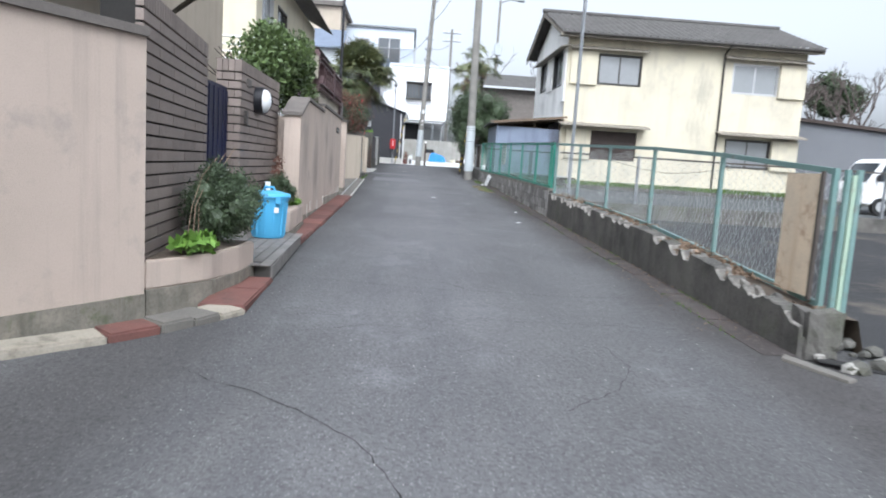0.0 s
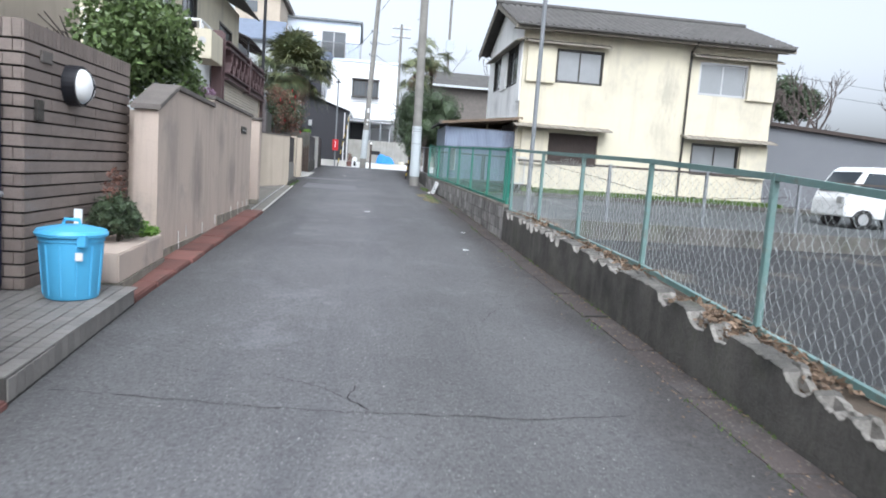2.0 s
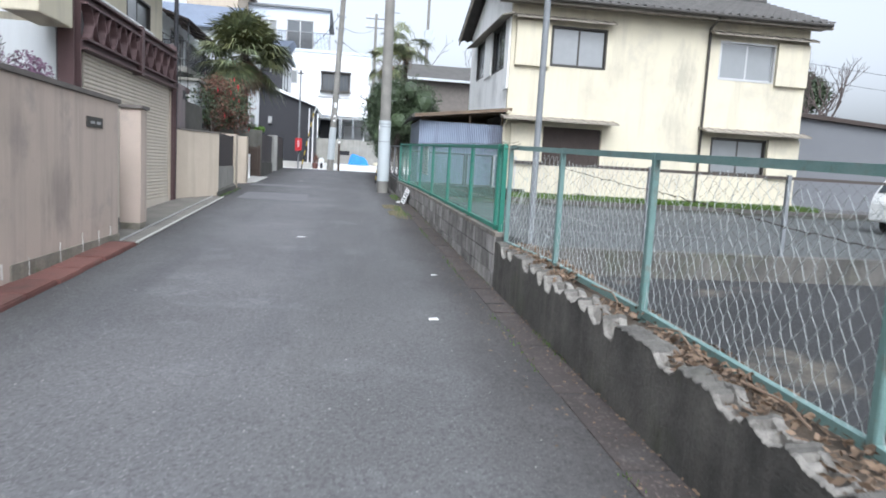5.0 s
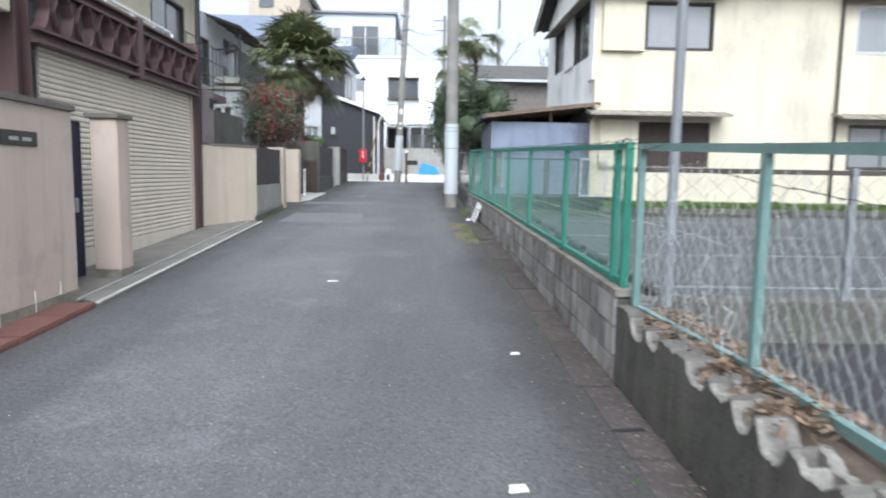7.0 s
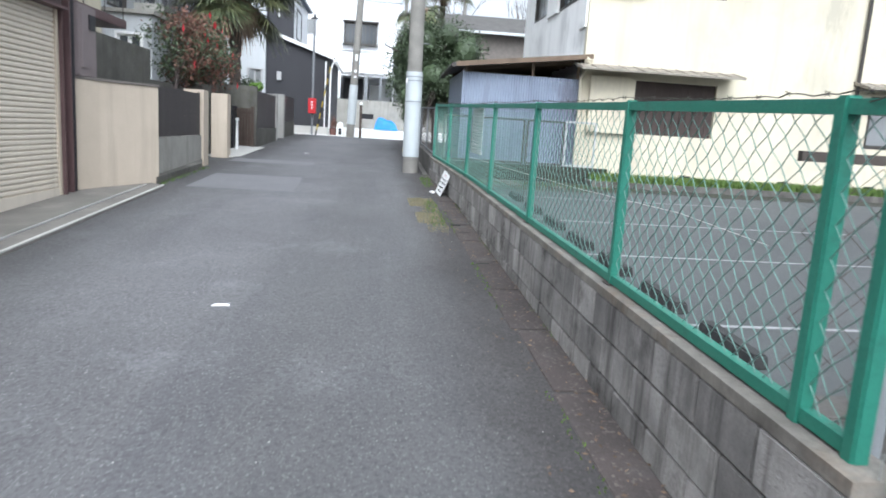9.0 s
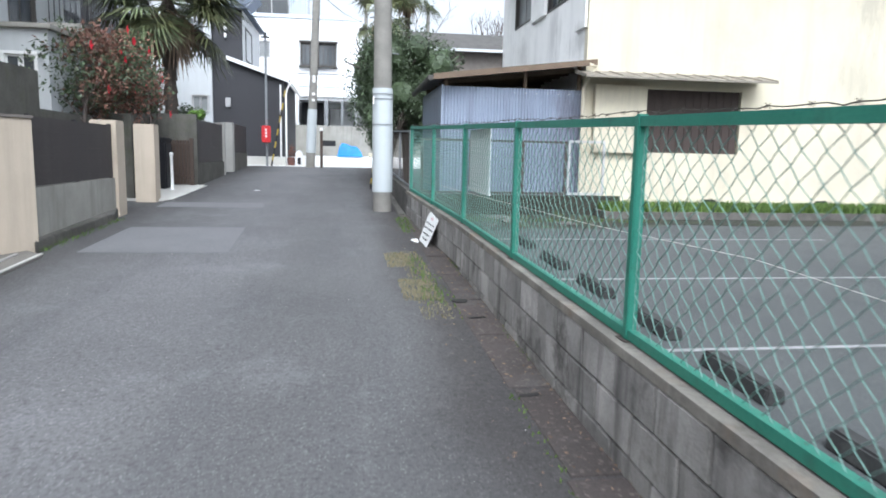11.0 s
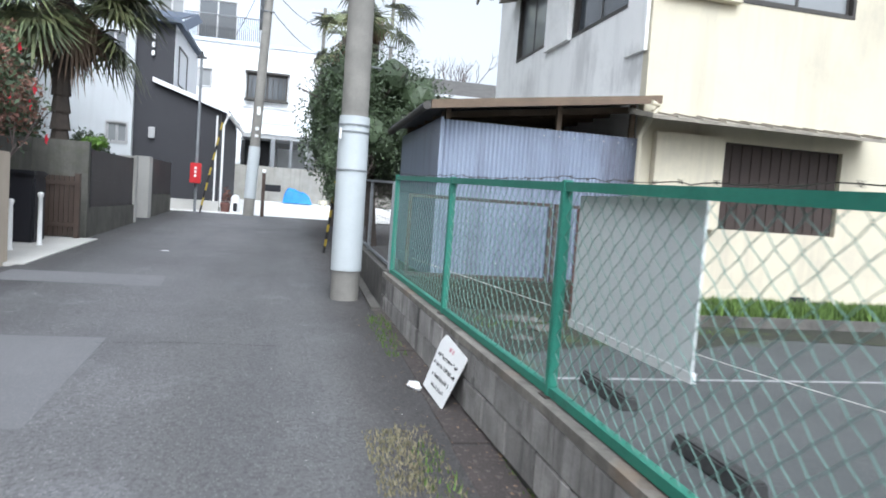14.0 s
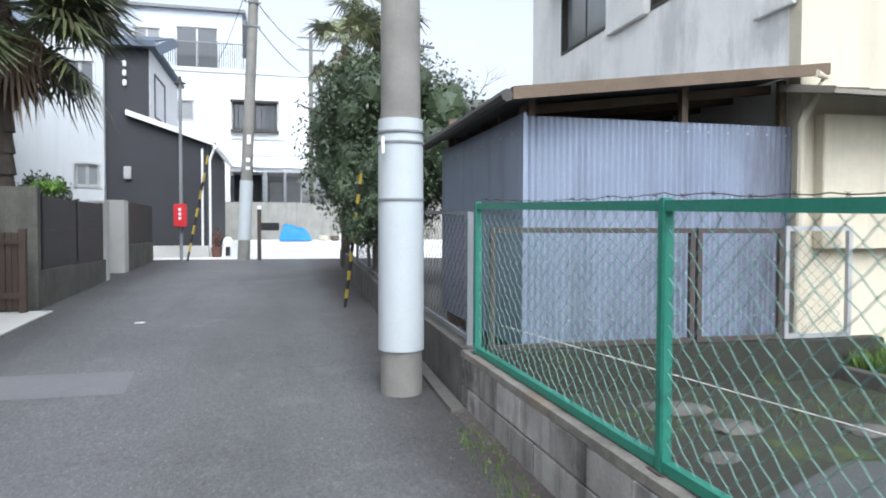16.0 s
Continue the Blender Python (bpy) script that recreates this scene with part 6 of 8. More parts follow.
# second planter
bm = B()
prism(bm, [(-1.44, 8.5, 0.52), (-1.52, 10.07, 0.52), (-1.96, 10.07, 0.52), (-1.96, 8.5, 0.52)], (0, 0, 0.25), 0.012)
structure(part("planter_long", bm, STUCCO), "beige plastered planter box at the brick wall", "planter")
bm = B()
prism(bm, [(-1.43, 8.51, 0.25), (-1.51, 10.07, 0.25), (-1.96, 10.07, 0.25), (-1.96, 8.51, 0.25)], (0, 0, 0.27))
structure(part("plinth_long", bm, PLINTH), "bare concrete foot of the long planter", "plinth")
shrub2 = thing("shrub", (-1.72, 9.3, 0.77), "small dark shrub with reddish tips in the planter", "shrub")
foliage("leaves", shrub2, (-1.72, 9.3, 1.0), (0.22, 0.36, 0.22), 4200, 0.032, LEAF_DARK, 8, 18, 0.4, 0.0, LEAF_DARK)
foliage("new_growth", shrub2, (-1.76, 9.3, 1.28), (0.12, 0.25, 0.16), 260, 0.045, LEAF_RED, 9, 8, 0.35)
bm = B()
branching(bm, Vector((-1.72, 9.3, 0.75)), Vector((0, 0, 1)), 0.15, 0.02, 3, random.Random(5))
part("stems", bm, BARK, shrub2)
ferns = thing("leafy_plant", (-1.68, 9.85, 0.77), "fresh green ferny plant at the planter's end", "plant")
foliage("leaves", ferns, (-1.68, 9.85, 0.82), (0.18, 0.24, 0.09), 700, 0.06, LEAF_FRESH, 10, 12, 0.3)

# blue bin
BX, BY = -1.6, 7.98
BZ = G(BY) + 0.142
bin_ = thing("rubbish_bin", (BX, BY, BZ), "sky blue plastic rubbish bin with lid standing on the step", "bin")
bm = B()
lathe(bm, (BX, BY, BZ), [(0.175, 0.0), (0.185, 0.015), (0.215, 0.42), (0.225, 0.43), (0.225, 0.46), (0.2, 0.46)], 28)
part("body", bm, BLUE_PLASTIC, bin_, "", True)
for k in range(12):
    a = 2 * math.pi * k / 12
    bm = B()
    tube(bm, (BX + 0.186 * math.cos(a), BY + 0.186 * math.sin(a), BZ + 0.03), (BX + 0.214 * math.cos(a), BY + 0.214 * math.sin(a), BZ + 0.4), 0.008, 5)
    part("rib", bm, BLUE_PLASTIC, bin_)
bm = B()
lathe(bm, (BX, BY, BZ + 0.465), [(0.245, 0.0), (0.25, 0.02), (0.235, 0.045), (0.17, 0.06), (0.1, 0.075), (0.01, 0.078)], 28)
lid = part("lid", bm, BLUE_PLASTIC, bin_, "", True)
bm = B()
path_tube(bm, [(BX - 0.06, BY, BZ + 0.535), (BX - 0.05, BY, BZ + 0.58), (BX + 0.05, BY, BZ + 0.58), (BX + 0.06, BY, BZ + 0.535)], 0.014, 8)
part("handle", bm, BLUE_PLASTIC, lid)
for a in (-0.9, 2.3):
    bm = B()
    cx, cy = BX + 0.235 * math.cos(a), BY + 0.235 * math.sin(a)
    box(bm, cx - 0.03, cx + 0.03, cy - 0.03, cy + 0.03, BZ + 0.4, BZ + 0.49, 0.006)
    part("clip", bm, BLUE_PLASTIC, bin_)
bm = B()
box(bm, BX + 0.1, BX + 0.15, BY - 0.196, BY - 0.19, BZ + 0.3, BZ + 0.36)
part("sticker", bm, WHITE_PAINT, bin_, "small worn white sticker")
bm = B()
box(bm, -1.715, -1.655, 8.3, 8.315, G(8.3) + 0.142, 1.14)
tagged(part("white_tag", bm, WHITE_PAINT), "small white tag behind the bin", "tag")

# wall lamp, name plate and intercom on the brick wall
lamp = thing("wall_lamp", (-1.97, 8.85, 2.13), "round white glass wall lamp with black rim", "wall lamp")
bm = B()
tube(bm, (-1.985, 8.85, 2.13), (-1.87, 8.85, 2.13), 0.17, 28)
part("rim", bm, BLACK_METAL, lamp)
bm = B()
n = 24
rings = []
for j in range(6):
    a = math.pi / 2 * j / 5
    rr, dx = 0.145 * math.cos(a), 0.09 * math.sin(a)
    rings.append([bm.verts.new((-1.87 + dx, 8.85 + rr * math.cos(2 * math.pi * i / n), 2.13 + rr * math.sin(2 * math.pi * i / n))) for i in range(n)] if j < 5 else [bm.verts.new((-1.78, 8.85, 2.13))])
for a, b in zip(rings, rings[1:]):
    for i in range(n):
        bm.faces.new((a[i], a[(i + 1) % n], b[(i + 1) % n], b[i]) if len(b) > 1 else (a[i], a[(i + 1) % n], b[0]))
part("globe", bm, WHITE_PAINT, lamp, "frosted white glass dome", True)
bm = B()
path_tube(bm, [(-1.85, 8.85, 2.28), (-1.8, 8.85, 2.22), (-1.77, 8.85, 2.13), (-1.8, 8.85, 2.04), (-1.85, 8.85, 1.98)], 0.008, 6)
part("guard", bm, BLACK_METAL, lamp)
bm = B()
box(bm, -1.975, -1.955, 8.32, 8.5, 2.25, 2.34, 0.004)
tagged(part("name_plate", bm, COPING), "dark name plate on the brick wall", "name plate")
bm = B()
box(bm, -1.975, -1.94, 8.22, 8.32, 1.8, 1.96, 0.006)
tagged(part("intercom", bm, DARK_FRAME), "dark doorbell box on the brick wall", "intercom")
bm = B()
box(bm, -1.6, -1.585, 14.85, 15.35, 2.03, 2.15, 0.004)
plate = tagged(part("name_plate", bm, DARK_FRAME), "dark name plate with pale marks on the plastered wall", "name plate")
for k in range(2):
    bm = B()
    box(bm, -1.586, -1.58, 14.95 + k * 0.18, 15.07 + k * 0.18, 2.07, 2.1)
    part("marking", bm, SILVER, plate)

# corner house behind its garden wall
corner = thing("corner_house", (-5, 6, 0.3), "cream house with brown eaves behind the garden wall", "house")
bm = B()
holed_wall(bm, 1.15, 13.2, 0.3, 5.2, [(3.3, 4.9, 2.0, 3.0), (8.6, 9.8, 2.2, 3.6)], lambda a, b, c, d: box(bm, -3.75, -3.6, a, b, c, d))
part("wall", bm, STUCCO_TAN, corner)
bm = B()
box(bm, -9.5, -3.75, 13.05, 13.2, 0.3, 5.2)
part("wall", bm, STUCCO_TAN, corner)
bm = B()
box(bm, -9.5, -3.6, 1.0, 1.15, 0.3, 5.2)
part("wall", bm, STUCCO_TAN, corner)
window(corner, "x", 3.3, 4.9, 2.0, 3.0, -3.62, BROWN_WOOD, GLASS_GREY, -1, "window", "wooden framed window with pale curtain")
window(corner, "x", 8.6, 9.8, 2.2, 3.6, -3.62, DARK_FRAME, GLASS_GREY, -1, "window", "dark framed window")
bm = B()
prism(bm, [(-2.75, 1.0, 3.35), (-2.75, 1.0, 3.55), (-6.5, 1.0, 5.4), (-6.5, 1.0, 5.2)], (0, 7.9, 0))
part("roof", bm, AWNING, corner, "beige-brown eaves and roof")
bm = B()
tube(bm, (-2.7, 1.0, 3.4), (-2.7, 9.0, 3.4), 0.06, 8)
path_tube(bm, [(-2.75, 8.85, 3.35), (-3.55, 9.9, 3.2), (-3.55, 9.9, 0.4)], 0.04, 8)
part("gutter", bm, AWNING, corner)

tree("garden_tree", (-2.45, 11.5, 0.4), 3.0, (-2.3, 11.8, 2.85), (0.74, 1.6, 0.72), 13500, 0.085, LEAF_MID, 21, "glossy green broadleaf garden tree behind the brick wall", 0.07, 34)
purple = thing("shrub", (-2.3, 14.4, 0.6), "purplish bare-twigged garden shrub behind the plastered wall", "shrub")
for k in range(6):
    bm = B()
    branching(bm, Vector((-2.3 - 0.1 * k, 13.5 + 0.3 * k, 1.6)), Vector((0.1, 0, 1)).normalized(), 0.5, 0.02, 3, random.Random(k))
    part("stem", bm, TWIG, purple)
foliage("leaves", purple, (-2.35, 14.7, 2.65), (0.35, 1.1, 0.42), 1900, 0.05, mat("purple_leaves", (0.17, 0.1, 0.15), 0.7, island=0.3, bump=0.0), 3, 14)

# house over the garage
gh = thing("garage_house", (-5, 19, 0.7), "cream house over the garage with white balcony railing and tiled roof", "house")
bm = B()
box(bm, -8.0, -2.62, 16.41, 21.54, 3.12, 3.3)
part("terrace", bm, CONCRETE_PALE, gh)
bm = B()
box(bm, -8.0, -2.45, 16.25, 16.4, 2.3, 3.35)
part("wall", bm, GREY_RENDER, gh)
bm = B()
box(bm, -8.0, -2.36, 21.55, 21.7, 0.7, 3.62)
part("wall", bm, GREY_RENDER, gh)
bm = B()
box(bm, -2.6, -2.36, 16.46, 21.28, 3.12, 3.62)
part("fascia", bm, STEEL_GREY, gh)
bm = B()
box(bm, -2.6, -2.2, 15.15, 16.12, 3.28, 3.78, 0.01)
cabinet = part("wall_box", bm, CREAM, gh, "cream box with a round vent")
bm = B()
tube(bm, (-2.35, 15.15, 3.58), (-2.35, 15.13, 3.58), 0.06, 14)
part("round_vent", bm, SILVER, cabinet)
bm = B()
holed_wall(bm, 17.15, 26.6, 3.3, 6.3, [(17.6, 19.0, 3.95, 5.7), (19.6, 21.0, 4.4, 5.6), (23.7, 25.6, 3.9, 5.5)], lambda a, b, c, d: box(bm, -4.0, -3.85, a, b, c, d))
box(bm, -4.0, -3.85, 21.72, 26.6, 0.8, 3.3)
part("wall", bm, CREAM, gh, "pale cream upper wall")
bm = B()
box(bm, -9, -3.85, 17.0, 17.15, 3.3, 6.3)
part("wall", bm, CREAM, gh)
bm = B()
box(bm, -9, -3.85, 26.6, 26.75, 0.9, 6.3)
part("wall", bm, CREAM, gh)
window(gh, "x", 23.7, 25.6, 3.9, 5.5, -3.87, DARK_FRAME, GLASS_GREY, -1, "window", "dark framed window with pale curtain")
bm = B()
box(bm, -3.84, -2.66, 22.3, 24.7, 3.28, 3.42, 0.01)
part("balcony_slab", bm, PURPLE_STEEL, gh, "maroon-edged balcony slab")
for z in (3.75, 4.05, 4.35):
    bm = B()
    tube(bm, (-2.7, 22.3, z), (-2.7, 24.7, z), 0.011, 6)
    part("rail", bm, DARK_FRAME, gh)
for k in range(4):
    bm = B()
    tube(bm, (-2.7, 22.32 + 0.78 * k, 3.42), (-2.7, 22.32 + 0.78 * k, 4.35), 0.011, 6)
    part("rail_post", bm, DARK_FRAME, gh)
# grey garden wall and annex beyond the meter cabinet
bm = B()
box(bm, -2.62, -2.47, 22.75, 25.3, 0.9, 3.03)
structure(part("wall_grey_side", bm, CONCRETE_AGED), "tall weathered grey wall behind the tan pier", "wall")
annex = thing("annex", (-3.9, 28.6, 1.0), "grey rendered annex with a white framed window", "annex")
bm = B()
holed_wall(bm, -5.2, -2.98, 0.9, 3.85, [(-3.7, -3.15, 3.1, 3.5)], lambda a, b, c, d: box(bm, a, b, 27.0, 27.15, c, d))
box(bm, -3.13, -2.98, 27.15, 30.4, 0.9, 3.85)
part("wall", bm, GREY_RENDER, annex)
bm = B()
box(bm, -5.3, -2.9, 26.9, 30.5, 3.85, 3.93, 0.01)
part("roof", bm, CONCRETE, annex, "flat grey roof slab")
window(annex, "y", -3.7, -3.15, 3.1, 3.5, 27.02, WHITE_PAINT, GLASS, 1, "window", "white framed window", False)
window(gh, "x", 17.6, 19.0, 3.95, 5.7, -3.87, SILVER, GLASS, -1, "window", "sliding terrace door", False)
window(gh, "x", 19.6, 21.0, 4.4, 5.6, -3.87, DARK_FRAME, GLASS, -1, "window", "", False)
for k in range(7):
    bm = B()
    yy = 16.7 + k * 0.82
    tube(bm, (-2.7, yy, 3.3), (-2.7, yy, 4.16), 0.02, 8)
    part("rail_post", bm, WHITE_PAINT, gh)
for z in (3.5, 3.66, 3.82, 3.98, 4.16):
    bm = B()
    tube(bm, (-2.7, 16.5, z), (-2.7, 21.5, z), 0.016 if z < 4.1 else 0.025, 8)
    part("rail", bm, WHITE_PAINT, gh, "white tubular railing")
for k in range(7):
    bm = B()
    xx = -2.7 - k * 0.7
    tube(bm, (xx, 16.5, 3.3), (xx, 16.5, 4.16), 0.02, 8)
    part("rail_post", bm, WHITE_PAINT, gh)
for z in (3.5, 3.66, 3.82, 3.98, 4.16):
    bm = B()
    tube(bm, (-2.7, 16.5, z), (-6.9, 16.5, z), 0.016 if z < 4.1 else 0.025, 8)
    part("rail", bm, WHITE_PAINT, gh)
verts, faces = [], []
n = 160
for i in range(n + 1):
    yy = 16.6 + 10.5 * i / n
    b = 0.03 * math.sin(yy * 2 * math.pi / 0.3)
    verts += [(-3.2, yy, 6.2 + b), (-6.5, yy, 7.9 + b)]
    if i:
        a = 2 * (i - 1)
        faces.append((a, a + 2, a + 3, a + 1))
raw("roof", verts, faces, ROOF_TILE, gh)["label"] = "dark tile roof"

# neighbour with balcony and lath canopy
nb = thing("neighbour_house", (-6, 27, 0.9), "pale grey house with a balcony and a dark lath canopy", "house")
bm = B()
holed_wall(bm, 22.6, 31.6, 1.0, 6.2, [(23.2, 24.6, 3.9, 5.4), (26.2, 28.4, 4.45, 5.9), (25.0, 27.0, 1.9, 3.3)], lambda a, b, c, d: box(bm, -4.35, -4.2, a, b, c, d))
part("wall", bm, GREY_RENDER, nb)
bm = B()
box(bm, -9.5, -4.35, 22.6, 22.8, 1.0, 6.2)
part("wall", bm, CREAM, nb, "cream side wall")
bm = B()
box(bm, -9.5, -4.35, 31.4, 31.6, 1.0, 6.2)
part("wall", bm, GREY_RENDER, nb)
window(nb, "x", 23.2, 24.6, 3.9, 5.4, -4.22, DARK_FRAME, GLASS, -1, "window", "dark framed window", False)
window(nb, "x", 26.2, 28.4, 4.45, 5.9, -4.22, SILVER, GLASS, -1, "window", "balcony door", False)
window(nb, "x", 25.0, 27.0, 1.9, 3.3, -4.22, DARK_FRAME, GLASS, -1, "window", "", False)
bm = B()
box(bm, -4.2, -3.35, 25.2, 30.2, 4.1, 4.3)
part("balcony_floor", bm, CONCRETE, nb)
bm = B()
box(bm, -3.43, -3.37, 25.2, 30.2, 5.2, 5.25)
box(bm, -4.2, -3.43, 25.2, 25.25, 5.2, 5.25)
part("rail", bm, BLACK_METAL, nb)
for k in range(40):
    bm = B()
    yy = 25.22 + k * 0.127
    box(bm, -3.41, -3.39, yy, yy + 0.02, 4.3, 5.2)
    part("baluster", bm, BLACK_METAL, nb)
for k in range(6):
    bm = B()
    xx = -4.15 + k * 0.125
    box(bm, xx, xx + 0.02, 25.2, 25.22, 4.3, 5.2)
    part("baluster", bm, BLACK_METAL, nb)
for yy in (24.8, 30.2):
    bm = B()
    box(bm, -3.25, -3.19, yy, yy + 0.06, 4.2 if yy > 25 else 4.2, 5.85)
    part("canopy_post", bm, BLACK_METAL, nb)
for k in range(26):
    bm = B()
    f = k / 26
    xx = -3.1 - 2.2 * f
    box(bm, xx - 0.06, xx, 24.3, 30.4, 5.85 + 0.75 * f, 5.88 + 0.75 * f)
    part("lath", bm, BROWN_SHUTTER, nb, "dark weathered roof lath")
for k in range(6):
    bm = B()
    yy = 24.4 + k * 1.18
    prism(bm, [(-3.1, yy, 5.78), (-5.3, yy, 6.53), (-5.3, yy, 6.6), (-3.1, yy, 5.85)], (0, 0.05, 0))
    part("canopy_beam", bm, BROWN_SHUTTER, nb)
bm = B()
box(bm, -9.5, -4.36, 22.65, 31.5, -0.1, 1.0)
part("footing", bm, CONCRETE_AGED, nb)
nb.matrix_basis = Matrix.Translation((-7.4, 35.5, 1.65))
# far house behind with flat beige top storey
far_h = thing("beige_house", (-7.2, 52, 2), "beige rendered house with a flat roof, far behind", "house")
bm = B()
box(bm, -8.0, -5.2, 48, 54, 2.0, 11.8)
part("wall", bm, STUCCO_TAN, far_h)
bm = B()
box(bm, -8.3, -4.95, 47.7, 54.3, 11.8, 12.1)
part("roof", bm, COPING, far_h)
bm = B()
box(bm, -7.4, -6.6, 47.96, 47.99, 10.7, 11.4)
part("window", bm, GLASS, far_h)
bm = B()
prism(bm, [(-10.4, 45.9, 8.7), (-4.7, 45.9, 8.7), (-4.7, 47.6, 10.1), (-10.4, 47.6, 10.1)], (0, 0, 0.08))
part("lower_roof", bm, ROOF_PALE, far_h, "pale blue-grey slate lower roof")
bm = B()
box(bm, -10.2, -4.9, 46.3, 47.9, 2.0, 8.75)
part("lower_wall", bm, GREY_RENDER, far_h)

# palm, red-flowered shrub and hedge in the front gardens
fan_palm((-2.6, 33.2, 1.15), 4.45, 1.13, 80, 3, "fan palm with shaggy trunk and dead fronds hanging", 14, 0.15)
cam_bush = thing("flowering_shrub", (-2.35, 28.9, 1.2), "brownish-green shrub with red flowers behind the garden wall", "shrub")
for k in range(4):
    bm = B()
    branching(bm, Vector((-2.6 + 0.05 * k, 27.6 + 0.8 * k, 1.3)), Vector((0.05, 0, 1)).normalized(), 0.8, 0.035, 4, random.Random(30 + k))
    part("stem", bm, TWIG, cam_bush)
foliage("leaves", cam_bush, (-2.75, 28.8, 3.35), (0.95, 2.2, 1.0), 4800, 0.09, LEAF_DARK, 31, 26, 0.4)
foliage("brown_leaves", cam_bush, (-2.7, 28.8, 3.4), (0.95, 2.2, 1.0), 3600, 0.08, LEAF_RED, 37, 26, 0.4)
foliage("red_leaves", cam_bush, (-2.7, 28.8, 3.3), (0.9, 2.1, 0.95), 4200, 0.09, LEAF_RED, 32, 26, 0.4)
rg = random.Random(6)
for k in range(16):
    bm = B()
    c = (-2.2 + rg.uniform(-0.5, 0.3), 27.4 + rg.uniform(0, 3.4), rg.uniform(2.7, 4.2))
    for j in range(5):
        a = 2 * math.pi * j / 5
        d = Vector((0.3, math.cos(a), math.sin(a)))
        vs = [bm.verts.new(Vector(c) + v) for v in (Vector((0, 0, 0)), d * 0.05 + d.cross(Vector((1, 0, 0))) * 0.04, d * 0.09, d * 0.05 - d.cross(Vector((1, 0, 0))) * 0.04)]
        bm.faces.new(vs)
    part("flower", bm, FLOWER, cam_bush, "red flower")
back = thing("shrub", (-3.1, 31.6, 1.2), "dense dark shrub beside the palm trunk", "shrub")
foliage("leaves", back, (-3.0, 31.6, 3.1), (0.7, 1.3, 1.0), 5200, 0.1, LEAF_DARK, 33, 22, 0.4, 0.0, LEAF_DARK)
foliage("dry_leaves", back, (-2.9, 31.4, 3.5), (0.6, 1.2, 0.7), 1200, 0.1, LEAF_RED, 34, 14, 0.4)
bm = B()
branching(bm, Vector((-3.1, 31.6, 1.1)), Vector((0, 0, 1)), 0.9, 0.05, 4, random.Random(36))
part("stems", bm, BARK, back)
hedge = thing("hedge", (-2.4, 34.6, 1.6), "dark clipped hedge behind the concrete wall", "hedge")
foliage("leaves", hedge, (-2.35, 34.5, 2.75), (0.45, 1.3, 0.5), 2600, 0.07, LEAF_DARK, 41, 18)
sprig = thing("leafy_plant", (-2.0, 33.6, 2.6), "light green leafy plant on the concrete wall", "plant")
foliage("leaves", sprig, (-2.0, 33.4, 2.88), (0.2, 0.5, 0.13), 500, 0.07, LEAF_FRESH, 42, 10)

# gate recess: brown gate, black bin, white posts
bg = thing("wooden_gate", (-2.3, 31.3, 1.15), "closed dark brown slatted gate in the wall recess", "gate")
for k in range(11):
    bm = B()
    xx = -2.58 + 0.075 * k
    box(bm, xx, xx + 0.062, 31.5, 31.53, 1.2, 2.2)
    part("board", bm, WOOD_DARK, bg)
for z in (1.35, 2.05):
    bm = B()
    box(bm, -2.58, -1.75, 31.47, 31.5, z, z + 0.07)
    part("rail", bm, WOOD_DARK, bg)
bm = B()
box(bm, -1.82, -1.74, 31.45, 31.53, 1.1, 2.25)
part("post", bm, WOOD_DARK, bg)
bb = thing("black_bin", (-2.35, 30.6, 1.15), "black covered bin beside the brown gate", "bin")
bm = B()
box(bm, -2.56, -2.1, 30.5, 31.0, G(30.6) + 0.015, 2.15, 0.03)
part("body", bm, BLACK_METAL, bb)
bm = B()
box(bm, -2.58, -2.08, 30.47, 31.02, 2.15, 2.24, 0.03)
part("lid", bm, BLACK_METAL, bb)
for xx, yy, h in ((-2.1, 29.6, 0.72), (-1.95, 30.3, 0.8)):
    bm = B()
    lathe(bm, (xx, yy, G(yy) + 0.015), [(0.05, 0), (0.035, 0.03), (0.03, h - 0.08), (0.045, h - 0.06), (0.045, h - 0.02), (0.02, h)], 12)
    tagged(part("garden_post", bm, WHITE_PAINT, None, "", True), "short white plastic post on the forecourt", "post", "white posts")

# ---- car park and yard ----
for yy in (16.35, 17.45, 18.6, 19.75, 20.95, 22.2, 23.5):
    st = thing("wheel_stop", (4.0, yy, G(yy)), "worn dark rubber wheel stop on the car park asphalt", "wheel stop", "wheel stops")
    bm = B()
    prism(bm, [(3.93, yy - 0.34, G(yy) - 0.02), (4.08, yy - 0.34, G(yy) - 0.02), (4.06, yy - 0.34, G(yy) + 0.075), (3.96, yy - 0.34, G(yy) + 0.075)], (0, 0.68, 0.023), 0.012)
    part("block", bm, STOP_RUBBER, st)
for yy in (16.85, 19.2, 21.4, 23.9):
    bm = B()
    vs = [bm.verts.new((x, yy + dy, G(yy + dy) - 0.003)) for x, dy in ((3.5, -0.028), (8.6, -0.028), (8.6, 0.028), (3.5, 0.028))]
    bm.faces.new(vs)
    structure(part("marking_bay", bm, LINE_PAINT), "worn white parking bay line", "line")
bm = B()
path_tube(bm, [(3.05, 26.55, 1.55), (4.0, 25.2, 1.33), (5.0, 23.5, 1.12), (6.0, 21.6, 0.98), (6.6, 20.2, 0.76)], 0.004, 5)
tagged(part("white_rope", bm, CONCRETE_PALE), "thin white rope strung across the car park", "rope")

